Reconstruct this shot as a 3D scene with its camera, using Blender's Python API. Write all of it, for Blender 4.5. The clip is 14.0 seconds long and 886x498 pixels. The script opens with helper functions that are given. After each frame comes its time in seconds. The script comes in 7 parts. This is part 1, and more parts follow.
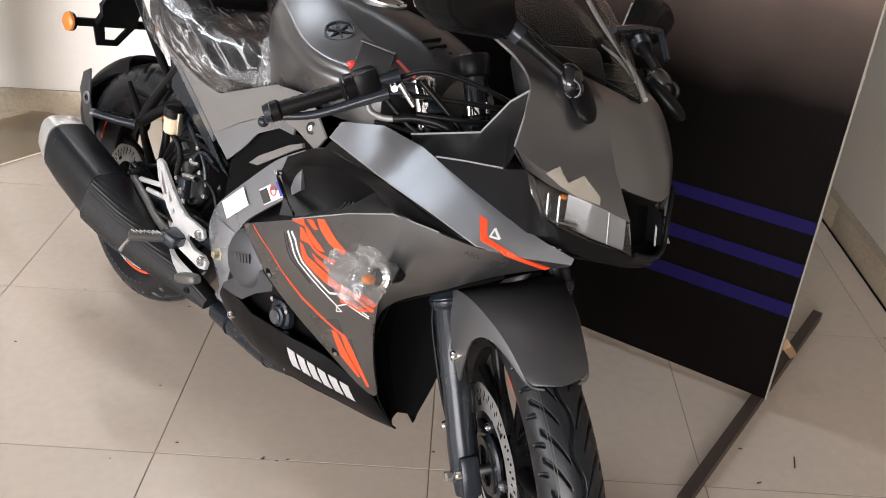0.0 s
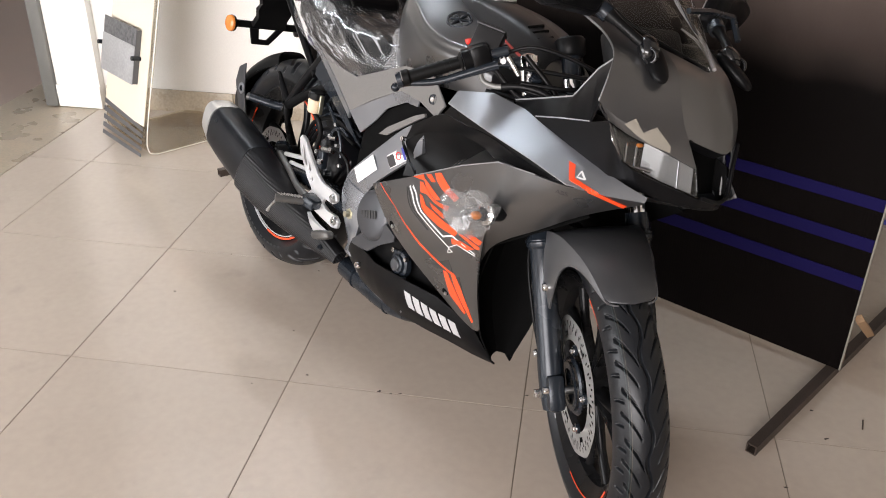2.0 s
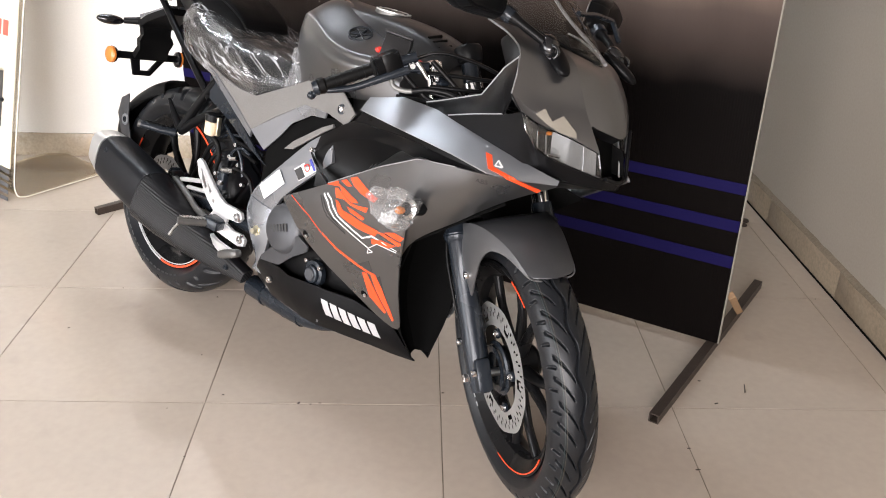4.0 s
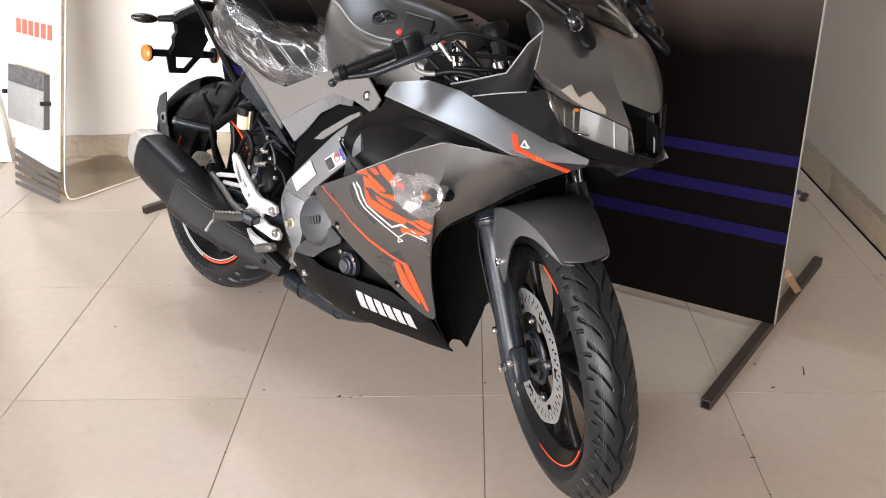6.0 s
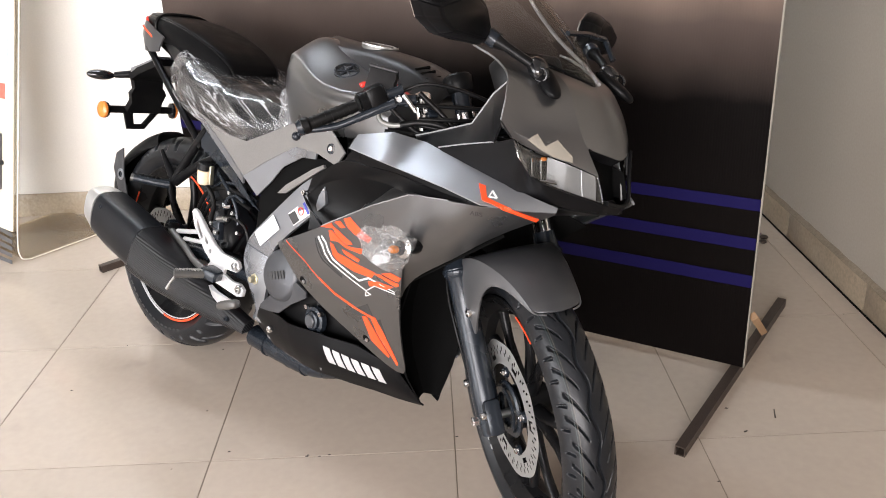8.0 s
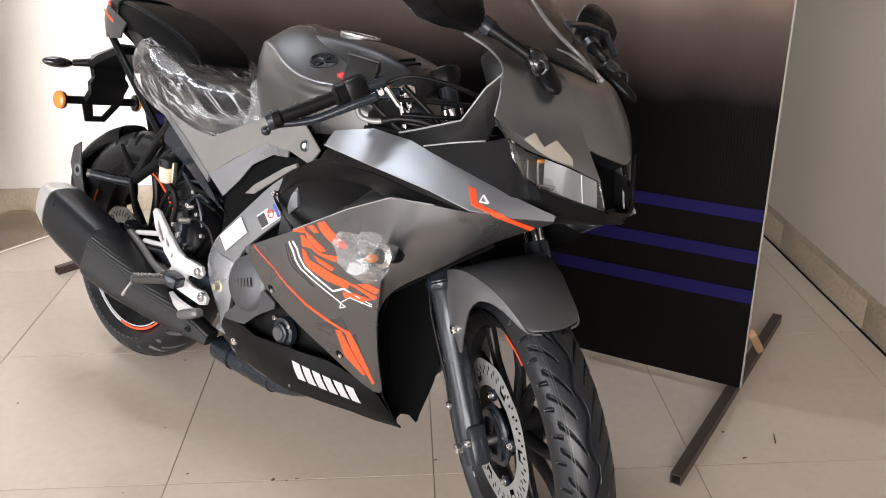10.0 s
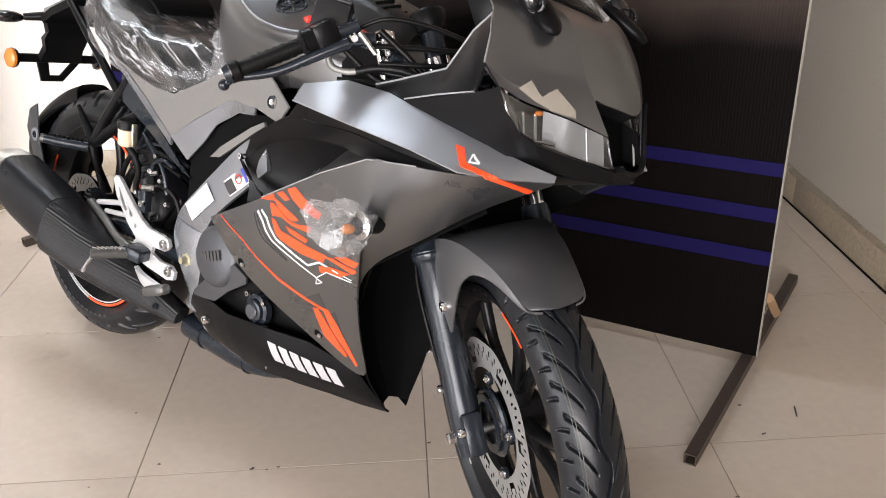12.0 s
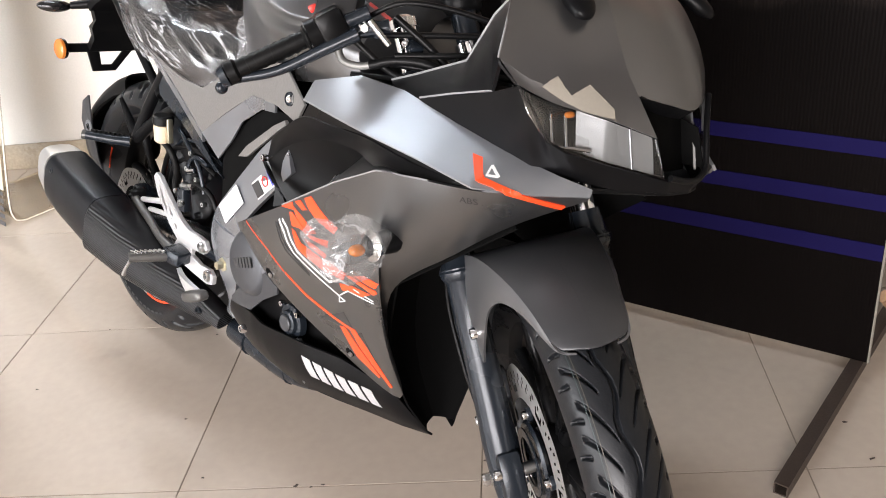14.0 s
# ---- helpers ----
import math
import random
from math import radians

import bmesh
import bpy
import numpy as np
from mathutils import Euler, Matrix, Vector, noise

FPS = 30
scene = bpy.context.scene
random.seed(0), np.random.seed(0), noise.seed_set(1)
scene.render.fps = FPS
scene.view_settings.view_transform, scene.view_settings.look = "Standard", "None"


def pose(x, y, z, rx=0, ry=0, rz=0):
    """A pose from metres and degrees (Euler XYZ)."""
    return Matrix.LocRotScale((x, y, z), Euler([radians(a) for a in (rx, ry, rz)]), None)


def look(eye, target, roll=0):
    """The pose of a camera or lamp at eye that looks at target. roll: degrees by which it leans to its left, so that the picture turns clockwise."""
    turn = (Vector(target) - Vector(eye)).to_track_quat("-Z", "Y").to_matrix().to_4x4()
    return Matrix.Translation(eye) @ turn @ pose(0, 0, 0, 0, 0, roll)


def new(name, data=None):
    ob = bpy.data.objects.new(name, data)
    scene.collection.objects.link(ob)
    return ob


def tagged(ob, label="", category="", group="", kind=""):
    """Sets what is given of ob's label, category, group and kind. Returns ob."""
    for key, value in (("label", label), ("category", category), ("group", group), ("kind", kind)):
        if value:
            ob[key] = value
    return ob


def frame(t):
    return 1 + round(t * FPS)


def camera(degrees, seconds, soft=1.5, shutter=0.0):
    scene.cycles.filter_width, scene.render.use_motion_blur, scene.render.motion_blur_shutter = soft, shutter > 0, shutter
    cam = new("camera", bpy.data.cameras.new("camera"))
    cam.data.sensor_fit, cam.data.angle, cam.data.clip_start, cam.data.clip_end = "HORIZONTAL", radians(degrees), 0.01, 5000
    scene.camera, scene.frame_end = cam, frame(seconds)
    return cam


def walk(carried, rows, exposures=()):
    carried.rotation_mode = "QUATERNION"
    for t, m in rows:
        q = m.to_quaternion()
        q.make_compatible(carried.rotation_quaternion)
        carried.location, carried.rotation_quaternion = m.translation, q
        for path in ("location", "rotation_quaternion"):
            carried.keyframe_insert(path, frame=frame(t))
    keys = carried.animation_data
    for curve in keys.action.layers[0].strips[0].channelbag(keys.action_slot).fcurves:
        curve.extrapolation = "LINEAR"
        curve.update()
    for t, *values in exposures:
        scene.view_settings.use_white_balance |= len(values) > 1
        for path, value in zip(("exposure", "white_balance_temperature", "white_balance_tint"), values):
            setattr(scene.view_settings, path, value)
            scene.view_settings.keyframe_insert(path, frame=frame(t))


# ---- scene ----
cam = camera(53.6, 14.0, 1.0)
PATH = [
    (0, (0.022, -1.389, 1.392), (0.001, 0.327, 0.364), 3.0),
    (0.5, (0.064, -1.504, 1.385), (0.037, 0.239, 0.404), 4.1),
    (1, (0.093, -1.595, 1.397), (-0.042, 0.13, 0.394), 2.2),
    (1.5, (0.100, -1.660, 1.397), (-0.146, 0.062, 0.423), 0.6),
    (2, (0.063, -1.713, 1.393), (-0.208, 0.014, 0.422), 1.0),
    (2.5, (0.019, -1.783, 1.402), (-0.137, 0.001, 0.512), 1.5),
    (3, (-0.036, -1.85, 1.406), (-0.035, -0.023, 0.591), 1.4),
    (3.5, (-0.08, -1.855, 1.367), (0.001, -0.045, 0.52), 2.3),
    (6, (-0.003, -1.802, 1.313), (-0.086, -0.015, 0.42), -2.2),
    (6.5, (-0.001, -1.796, 1.313), (-0.061, 0.005, 0.445), -2.7),
    (7, (-0.003, -1.789, 1.311), (-0.005, 0.029, 0.478), -2.5),
    (7.5, (-0.008, -1.774, 1.308), (0.023, 0.049, 0.485), -2.3),
    (8, (-0.021, -1.777, 1.309), (-0.009, 0.058, 0.513), -2.4),
    (8.5, (-0.036, -1.766, 1.308), (0.003, 0.073, 0.524), -1.8),
    (11, (-0.036, -1.52, 1.212), (0.04, 0.309, 0.407), -0.4),
    (11.5, (-0.03, -1.485, 1.202), (0.062, 0.324, 0.354), -0.6),
    (12, (-0.012, -1.453, 1.196), (0.061, 0.343, 0.319), -1.8),
    (12.5, (0.02, -1.4, 1.192), (0.057, 0.38, 0.28), -4.4),
    (13, (0.065, -1.338, 1.195), (0.03, 0.44, 0.28), -6.2),
    (13.5, (0.094, -1.294, 1.192), (-0.034, 0.477, 0.271), -6.7),
    (14, (0.122, -1.251, 1.189), (-0.079, 0.496, 0.236), -6.7),
]
walk(cam, [(t, look(eye, target, roll)) for t, eye, target, roll in PATH],
     [(0, -0.08), (1, 0.0), (2, -0.15), (2.5, -0.1), (3, 0.06), (3.5, 0.12), (6, 0.17), (8.5, 0.22), (11, 0.05), (12, 0.12), (14, 0.2)])

# ---------------------------------------------------------------- world and light
world = bpy.data.worlds.new("world")
scene.world = world
world.use_nodes = True
wn = world.node_tree
wn.nodes.clear()
sky = wn.nodes.new("ShaderNodeTexSky")
sky.sky_type = "NISHITA"
sky.sun_disc = False
sky.sun_elevation, sky.sun_rotation = radians(48), radians(250)
wbg = wn.nodes.new("ShaderNodeBackground")
wbg.inputs["Strength"].default_value = 0.12
wout = wn.nodes.new("ShaderNodeOutputWorld")
wn.links.new(sky.outputs["Color"], wbg.inputs["Color"])
wn.links.new(wbg.outputs["Background"], wout.inputs["Surface"])

ROOM_L, ROOM_R, ROOM_B, ROOM_F, ROOM_H = -2.065, 1.29, 1.805, -5.6, 2.95


def area_light(name, m, sx, sy, watts, colour):
    lamp = bpy.data.lights.new(name, "AREA")
    lamp.shape, lamp.size, lamp.size_y, lamp.energy, lamp.color = "RECTANGLE", sx, sy, watts, colour
    ob = new(name, lamp)
    ob.matrix_world = m
    return ob


# daylight through the glazed shop front behind the camera, and a little from the open side
area_light("front_daylight", look((-1.7, ROOM_F + 0.02, 1.55), (0.1, 0.6, 0.4)), 3.9, 1.9, 460, (1.0, 0.937, 0.930))
area_light("side_daylight", look((ROOM_L - 2.05, -0.9, 1.15), (-0.9, 1.0, 0.9)), 4.4, 1.7, 200, (0.93, 0.955, 1.0))

# ---------------------------------------------------------------- materials
def material(name, base, rough=0.5, metal=0.0, vary=0.12, scale=18.0, grain=300.0, bump=0.0, coat=0.0, rough_vary=0.06, spec=0.5):
    """A principled surface with colour and gloss varied at two scales and an optional fine relief."""
    m = bpy.data.materials.new(name)
    m.use_nodes = True
    nt = m.node_tree
    b = nt.nodes["Principled BSDF"]
    b.inputs["Metallic"].default_value = metal
    b.inputs["Coat Weight"].default_value = coat
    b.inputs["Coat Roughness"].default_value = 0.08
    b.inputs["Specular IOR Level"].default_value = spec
    tc = nt.nodes.new("ShaderNodeTexCoord")
    n1 = nt.nodes.new("ShaderNodeTexNoise")
    n1.inputs["Scale"].default_value, n1.inputs["Detail"].default_value = scale, 4
    n2 = nt.nodes.new("ShaderNodeTexNoise")
    n2.inputs["Scale"].default_value, n2.inputs["Detail"].default_value = grain, 2
    add = nt.nodes.new("ShaderNodeMath")
    add.operation = "MULTIPLY_ADD"
    add.inputs[1].default_value = 0.5
    half = nt.nodes.new("ShaderNodeMath")
    half.operation = "MULTIPLY"
    half.inputs[1].default_value = 0.5
    for n in (n1, n2):
        nt.links.new(tc.outputs["Object"], n.inputs["Vector"])
    nt.links.new(n2.outputs["Fac"], half.inputs[0])
    nt.links.new(n1.outputs["Fac"], add.inputs[0])
    nt.links.new(half.outputs[0], add.inputs[2])
    ramp = nt.nodes.new("ShaderNodeMapRange")
    ramp.inputs["From Min"].default_value, ramp.inputs["From Max"].default_value = 0.25, 0.75
    ramp.inputs["To Min"].default_value, ramp.inputs["To Max"].default_value = 1 - vary, 1 + vary
    nt.links.new(add.outputs[0], ramp.inputs["Value"])
    mix = nt.nodes.new("ShaderNodeVectorMath")
    mix.operation = "SCALE"
    mix.inputs[0].default_value = base
    nt.links.new(ramp.outputs["Result"], mix.inputs["Scale"])
    nt.links.new(mix.outputs["Vector"], b.inputs["Base Color"])
    rr = nt.nodes.new("ShaderNodeMapRange")
    rr.inputs["From Min"].default_value, rr.inputs["From Max"].default_value = 0.3, 0.7
    rr.inputs["To Min"].default_value, rr.inputs["To Max"].default_value = max(0.02, rough - rough_vary), rough + rough_vary
    nt.links.new(n1.outputs["Fac"], rr.inputs["Value"])
    nt.links.new(rr.outputs["Result"], b.inputs["Roughness"])
    if bump:
        bp = nt.nodes.new("ShaderNodeBump")
        bp.inputs["Strength"].default_value, bp.inputs["Distance"].default_value = bump, 0.002
        nt.links.new(n2.outputs["Fac"], bp.inputs["Height"])
        nt.links.new(bp.outputs["Normal"], b.inputs["Normal"])
    return m


def glow(name, colour, strength):
    m = bpy.data.materials.new(name)
    m.use_nodes = True
    b = m.node_tree.nodes["Principled BSDF"]
    b.inputs["Base Color"].default_value = (0.8, 0.8, 0.8, 1)
    b.inputs["Emission Color"].default_value = (*colour, 1)
    b.inputs["Emission Strength"].default_value = strength
    return m


def film(name, tint, gloss, rough, crumple=0.0, scale=30.0, rise=0.35):
    """Thin clear plastic: mostly see-through, with a glossy skin that may be crumpled."""
    m = bpy.data.materials.new(name)
    m.use_nodes = True
    nt = m.node_tree
    nt.nodes.clear()
    out = nt.nodes.new("ShaderNodeOutputMaterial")
    tr = nt.nodes.new("ShaderNodeBsdfTransparent")
    tr.inputs["Color"].default_value = (*tint, 1)
    gl = nt.nodes.new("ShaderNodeBsdfGlossy")
    gl.inputs["Roughness"].default_value = rough
    lw = nt.nodes.new("ShaderNodeLayerWeight")
    lw.inputs["Blend"].default_value = 0.35
    mr = nt.nodes.new("ShaderNodeMapRange")
    mr.inputs["To Min"].default_value, mr.inputs["To Max"].default_value = gloss, min(1.0, gloss + rise)
    nt.links.new(lw.outputs["Fresnel"], mr.inputs["Value"])
    mix = nt.nodes.new("ShaderNodeMixShader")
    nt.links.new(mr.outputs["Result"], mix.inputs["Fac"])
    nt.links.new(tr.outputs[0], mix.inputs[1])
    nt.links.new(gl.outputs[0], mix.inputs[2])
    if crumple:
        tc = nt.nodes.new("ShaderNodeTexCoord")
        n = nt.nodes.new("ShaderNodeTexNoise")
        n.inputs["Scale"].default_value, n.inputs["Detail"].default_value, n.inputs["Distortion"].default_value = scale, 3, 1.2
        bp = nt.nodes.new("ShaderNodeBump")
        bp.inputs["Strength"].default_value, bp.inputs["Distance"].default_value = crumple, 0.01
        nt.links.new(tc.outputs["Object"], n.inputs["Vector"])
        nt.links.new(n.outputs["Fac"], bp.inputs["Height"])
        nt.links.new(bp.outputs["Normal"], gl.inputs["Normal"])
        nt.links.new(bp.outputs["Normal"], lw.inputs["Normal"])
    nt.links.new(mix.outputs[0], out.inputs["Surface"])
    return m


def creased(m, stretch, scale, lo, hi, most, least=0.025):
    """Whitens the folds of a plastic film, with their highlights and haze painted in as white."""
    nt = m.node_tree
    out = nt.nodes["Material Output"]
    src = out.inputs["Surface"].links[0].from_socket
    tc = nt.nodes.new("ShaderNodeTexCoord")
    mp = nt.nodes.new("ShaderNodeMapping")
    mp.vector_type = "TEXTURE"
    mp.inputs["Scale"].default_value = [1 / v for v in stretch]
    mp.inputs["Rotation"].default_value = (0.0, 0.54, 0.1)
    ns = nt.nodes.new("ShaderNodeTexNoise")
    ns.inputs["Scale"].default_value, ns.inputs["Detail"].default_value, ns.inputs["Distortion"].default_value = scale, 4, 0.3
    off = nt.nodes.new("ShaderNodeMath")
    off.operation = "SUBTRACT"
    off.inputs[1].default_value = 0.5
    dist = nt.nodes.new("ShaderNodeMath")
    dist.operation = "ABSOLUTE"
    # the painted streaks fade in and out along the film
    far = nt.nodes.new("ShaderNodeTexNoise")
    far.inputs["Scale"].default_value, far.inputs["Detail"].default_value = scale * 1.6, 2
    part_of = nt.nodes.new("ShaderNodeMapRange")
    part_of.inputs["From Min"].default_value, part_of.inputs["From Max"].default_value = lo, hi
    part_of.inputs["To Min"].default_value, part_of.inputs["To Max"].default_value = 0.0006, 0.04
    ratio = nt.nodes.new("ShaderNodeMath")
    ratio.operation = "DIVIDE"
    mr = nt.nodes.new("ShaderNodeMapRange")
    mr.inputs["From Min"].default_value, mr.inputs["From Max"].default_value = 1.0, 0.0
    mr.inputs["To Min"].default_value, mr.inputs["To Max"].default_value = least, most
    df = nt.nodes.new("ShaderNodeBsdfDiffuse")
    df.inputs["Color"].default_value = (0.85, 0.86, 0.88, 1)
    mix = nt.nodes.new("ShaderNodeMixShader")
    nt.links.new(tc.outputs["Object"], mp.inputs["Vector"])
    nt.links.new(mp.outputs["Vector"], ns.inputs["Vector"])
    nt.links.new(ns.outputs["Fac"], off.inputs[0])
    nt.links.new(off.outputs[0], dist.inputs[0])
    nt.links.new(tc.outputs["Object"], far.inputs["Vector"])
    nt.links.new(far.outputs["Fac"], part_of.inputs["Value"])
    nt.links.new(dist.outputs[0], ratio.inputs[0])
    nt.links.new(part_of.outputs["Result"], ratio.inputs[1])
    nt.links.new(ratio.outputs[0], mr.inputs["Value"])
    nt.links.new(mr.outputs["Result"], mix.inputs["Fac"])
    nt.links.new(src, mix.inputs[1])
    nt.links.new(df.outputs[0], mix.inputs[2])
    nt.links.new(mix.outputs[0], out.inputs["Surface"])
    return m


def striped(m, axis, pitch, depth, tilt=0.0):
    """Adds fine parallel ribs to a material."""
    nt = m.node_tree
    b = nt.nodes["Principled BSDF"]
    tc = nt.nodes.new("ShaderNodeTexCoord")
    wave = nt.nodes.new("ShaderNodeTexWave")
    wave.bands_direction = axis
    wave.inputs["Scale"].default_value = 0.314 / pitch
    wave.inputs["Distortion"].default_value = 0.0
    bp = nt.nodes.new("ShaderNodeBump")
    bp.inputs["Strength"].default_value, bp.inputs["Distance"].default_value = depth, 0.002
    mp = nt.nodes.new("ShaderNodeMapping")
    mp.inputs["Rotation"].default_value = (0.0, radians(tilt), 0.0)
    nt.links.new(tc.outputs["Object"], mp.inputs["Vector"])
    nt.links.new(mp.outputs["Vector"], wave.inputs["Vector"])
    nt.links.new(wave.outputs["Fac"], bp.inputs["Height"])
    nt.links.new(bp.outputs["Normal"], b.inputs["Normal"])
    return m


GREY = material("grey_paint", (0.178, 0.178, 0.181), 0.29, 0.9, 0.05, 6, 900, 0.02, 0.0, 0.03)
# the grey paint lightened: sheen of the upper fairing put into its colour
GREY_LIT = material("lit_grey_paint", (0.29, 0.302, 0.322), 0.42, 0.7, 0.05, 6, 900, 0.02)
CHARCOAL = material("charcoal_paint", (0.060, 0.061, 0.065), 0.38, 0.5, 0.06, 6, 900, 0.03)
GREY_GUARD = material("satin_guard_paint", (0.125, 0.126, 0.131), 0.36, 0.6, 0.05, 6, 900, 0.03)
DARK_FILM = material("dark_grey_film", (0.05, 0.05, 0.05), 0.4, 0.3, 0.05, 12, 500)
RES_GREY = material("reservoir_plastic", (0.017, 0.017, 0.018), 0.36, 0.1, 0.06, 20, 500, 0.05)
GREY_BLUE = material("blue_grey_paint", (0.31, 0.325, 0.35), 0.29, 0.75, 0.05, 6, 900, 0.02)
COVER = material("dark_engine_cover", (0.06, 0.062, 0.068), 0.42, 0.4, 0.06, 20, 400, 0.05)
GREY_KNEE = material("knee_panel_paint", (0.20, 0.193, 0.186), 0.42, 0.4, 0.10, 40, 260, 0.35)
BLACK = material("black_plastic", (0.0045, 0.0045, 0.0048), 0.36, 0.0, 0.15, 14, 700, 0.02, spec=0.15)
BLACK_SATIN = material("satin_black_plastic", (0.0042, 0.0042, 0.0047), 0.33, 0.0, 0.1, 10, 800, 0.03, spec=0.12)
BLACK_GLOSS = material("gloss_black_paint", (0.006, 0.006, 0.007), 0.18, 0.0, 0.1, 10, 500, 0.0, 0.4)
WHEEL_BLACK = material("black_wheel_enamel", (0.006, 0.006, 0.0065), 0.28, 0.0, 0.1, 10, 500, 0.0, spec=0.14)
BLACK_METAL = material("black_painted_metal", (0.014, 0.018, 0.024), 0.25, 0.2, 0.12, 12, 500, 0.0, spec=0.4)
# near black for hollows and gaps: their shade is put into the colour
DARK = material("dark_void", (0.004, 0.004, 0.004), 0.8, 0.0, 0.1, spec=0.05)
RUBBER = material("tyre_rubber", (0.0085, 0.0095, 0.0115), 0.34, 0.0, 0.25, 22, 450, 0.1, spec=0.30)
RUBBER_MARK = material("raised_rubber_mark", (0.030, 0.031, 0.033), 0.5, 0.0, 0.2, 22, 450, 0.1)
GRIP = material("grip_rubber", (0.005, 0.005, 0.005), 0.45, 0.0, 0.1, 30, 600, 0.2, spec=0.15)
VINYL = material("seat_vinyl", (0.0035, 0.0035, 0.0038), 0.45, 0.0, 0.1, 20, 500, 0.1, spec=0.05)
# pale grey of edge highlights: the caught light is in the colour
EDGE_GREY = material("pale_edge", (0.34, 0.34, 0.35), 0.35, 0.4, 0.1, 60, 300)
CHROME = material("chrome", (0.85, 0.85, 0.86), 0.08, 1.0, 0.03, 12, 300)
DISC_STEEL = material("machined_disc_steel", (0.58, 0.58, 0.575), 0.40, 0.55, 0.06, 40, 500, 0.03)
# glow of the added ceiling panel, placed for highlights on the bodywork
GLOW_WHITE = glow("added_ceiling_glow", (0.84, 0.91, 1.0), 24.0)
STEEL = material("brushed_steel", (0.62, 0.62, 0.62), 0.28, 1.0, 0.08, 30, 700, 0.05)
ALU = material("cast_aluminium", (0.78, 0.78, 0.785), 0.36, 0.6, 0.06, 20, 500, 0.1)
LINE_OCHRE = material("faint_ochre_ink", (0.045, 0.040, 0.028), 0.4, 0.0, 0.3, 60, 300)
LINE_GREEN = material("faint_green_ink", (0.018, 0.034, 0.032), 0.4, 0.0, 0.3, 60, 300)
SILENCER = material("satin_black_silencer", (0.008, 0.009, 0.011), 0.36, 0.0, 0.12, 12, 500, 0.02, spec=0.25)
TITAN = material("matt_silver_end_cap", (0.68, 0.68, 0.67), 0.36, 0.8, 0.05, 15, 500, 0.03)
PEG = material("grey_cast_footrest", (0.12, 0.117, 0.112), 0.42, 0.6, 0.12, 30, 400, 0.15)
GOLD = material("zinc_yellow_nut", (0.60, 0.56, 0.42), 0.35, 1.0, 0.06, 30, 400)
ORANGE = material("orange_film", (0.85, 0.075, 0.018), 0.38, 0.0, 0.04, 20, 400)
WHITE = material("white_film", (0.8, 0.8, 0.8), 0.4, 0.0, 0.03, 20, 400)
SILVER_INK = material("silver_print", (0.50, 0.50, 0.51), 0.4, 0.3, 0.04, 20, 400)
DARK_INK = material("dark_print", (0.035, 0.035, 0.036), 0.4, 0.0, 0.05, 20, 400)
BLUE_INK = material("blue_print", (0.05, 0.06, 0.35), 0.5, 0.0, 0.05, 20, 400)
RED = material("red_plastic", (0.7, 0.03, 0.02), 0.35, 0.0, 0.05, 20, 400)
AMBER = material("amber_lens", (0.62, 0.19, 0.03), 0.2, 0.0, 0.08, 60, 300, 0.1, 0.5)
CREAM = material("brake_fluid_cup", (0.62, 0.5, 0.36), 0.35, 0.0, 0.06, 30, 300)
TAPE = material("grey_tape", (0.235, 0.215, 0.18), 0.55, 0.0, 0.05, 30, 300, 0.05)
CARBON = striped(material("carbon_look_shield", (0.010, 0.010, 0.011), 0.34, 0.0, 0.1, 20, 500, 0.02, spec=0.25), "Z", 0.006, 0.5, -24)
REFLECTOR = material("lamp_reflector", (0.14, 0.14, 0.14), 0.22, 0.9, 0.08, 25, 120, 0.1)
LAMP_GREY = material("lamp_housing_grey", (0.25, 0.25, 0.245), 0.3, 0.2, 0.05, 20, 200)
CLEAR = film("clear_lens", (0.93, 0.94, 0.95), 0.05, 0.03)
SCREEN = film("tinted_screen", (0.86, 0.855, 0.84), 0.02, 0.02, rise=0.12)
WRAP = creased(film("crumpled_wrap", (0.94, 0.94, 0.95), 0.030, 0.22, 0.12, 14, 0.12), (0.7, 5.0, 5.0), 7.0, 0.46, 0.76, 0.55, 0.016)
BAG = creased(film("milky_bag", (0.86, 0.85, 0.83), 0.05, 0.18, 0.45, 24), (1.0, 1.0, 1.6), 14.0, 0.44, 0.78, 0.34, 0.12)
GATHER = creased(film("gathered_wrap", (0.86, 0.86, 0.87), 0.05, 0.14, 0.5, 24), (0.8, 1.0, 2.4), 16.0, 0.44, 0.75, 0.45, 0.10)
ACRYLIC = film("yellowed_acrylic", (0.93, 0.90, 0.84), 0.06, 0.05)
DUSTY = creased(film("dusty_brown_film", (0.92, 0.865, 0.77), 0.05, 0.22, 0.1, 20), (1.0, 4.0, 1.0), 5.0, 0.42, 0.72, 0.22, 0.03)
STEEL_TUBE = material("painted_steel_tube", (0.062, 0.046, 0.037), 0.5, 0.3, 0.35, 16, 300, 0.2)
WOOD = material("raw_wood", (0.32, 0.2, 0.11), 0.7, 0.0, 0.25, 14, 300, 0.3)
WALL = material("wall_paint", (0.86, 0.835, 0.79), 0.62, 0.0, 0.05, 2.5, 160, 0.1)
# beige wall paint with the side wall's dimmer light put into its colour
WALL_DIMMED = material("dimmed_beige_wall_paint", (0.33, 0.298, 0.254), 0.6, 0.0, 0.10, 1.8, 120, 0.12)
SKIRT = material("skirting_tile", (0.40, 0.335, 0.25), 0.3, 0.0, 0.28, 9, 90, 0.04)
# rougher, blotchier skirting tile, darkened for the shade along the side wall
SKIRT_SHADED = material("shaded_skirting_tile", (0.27, 0.22, 0.16), 0.4, 0.0, 0.35, 9, 90, 0.08)
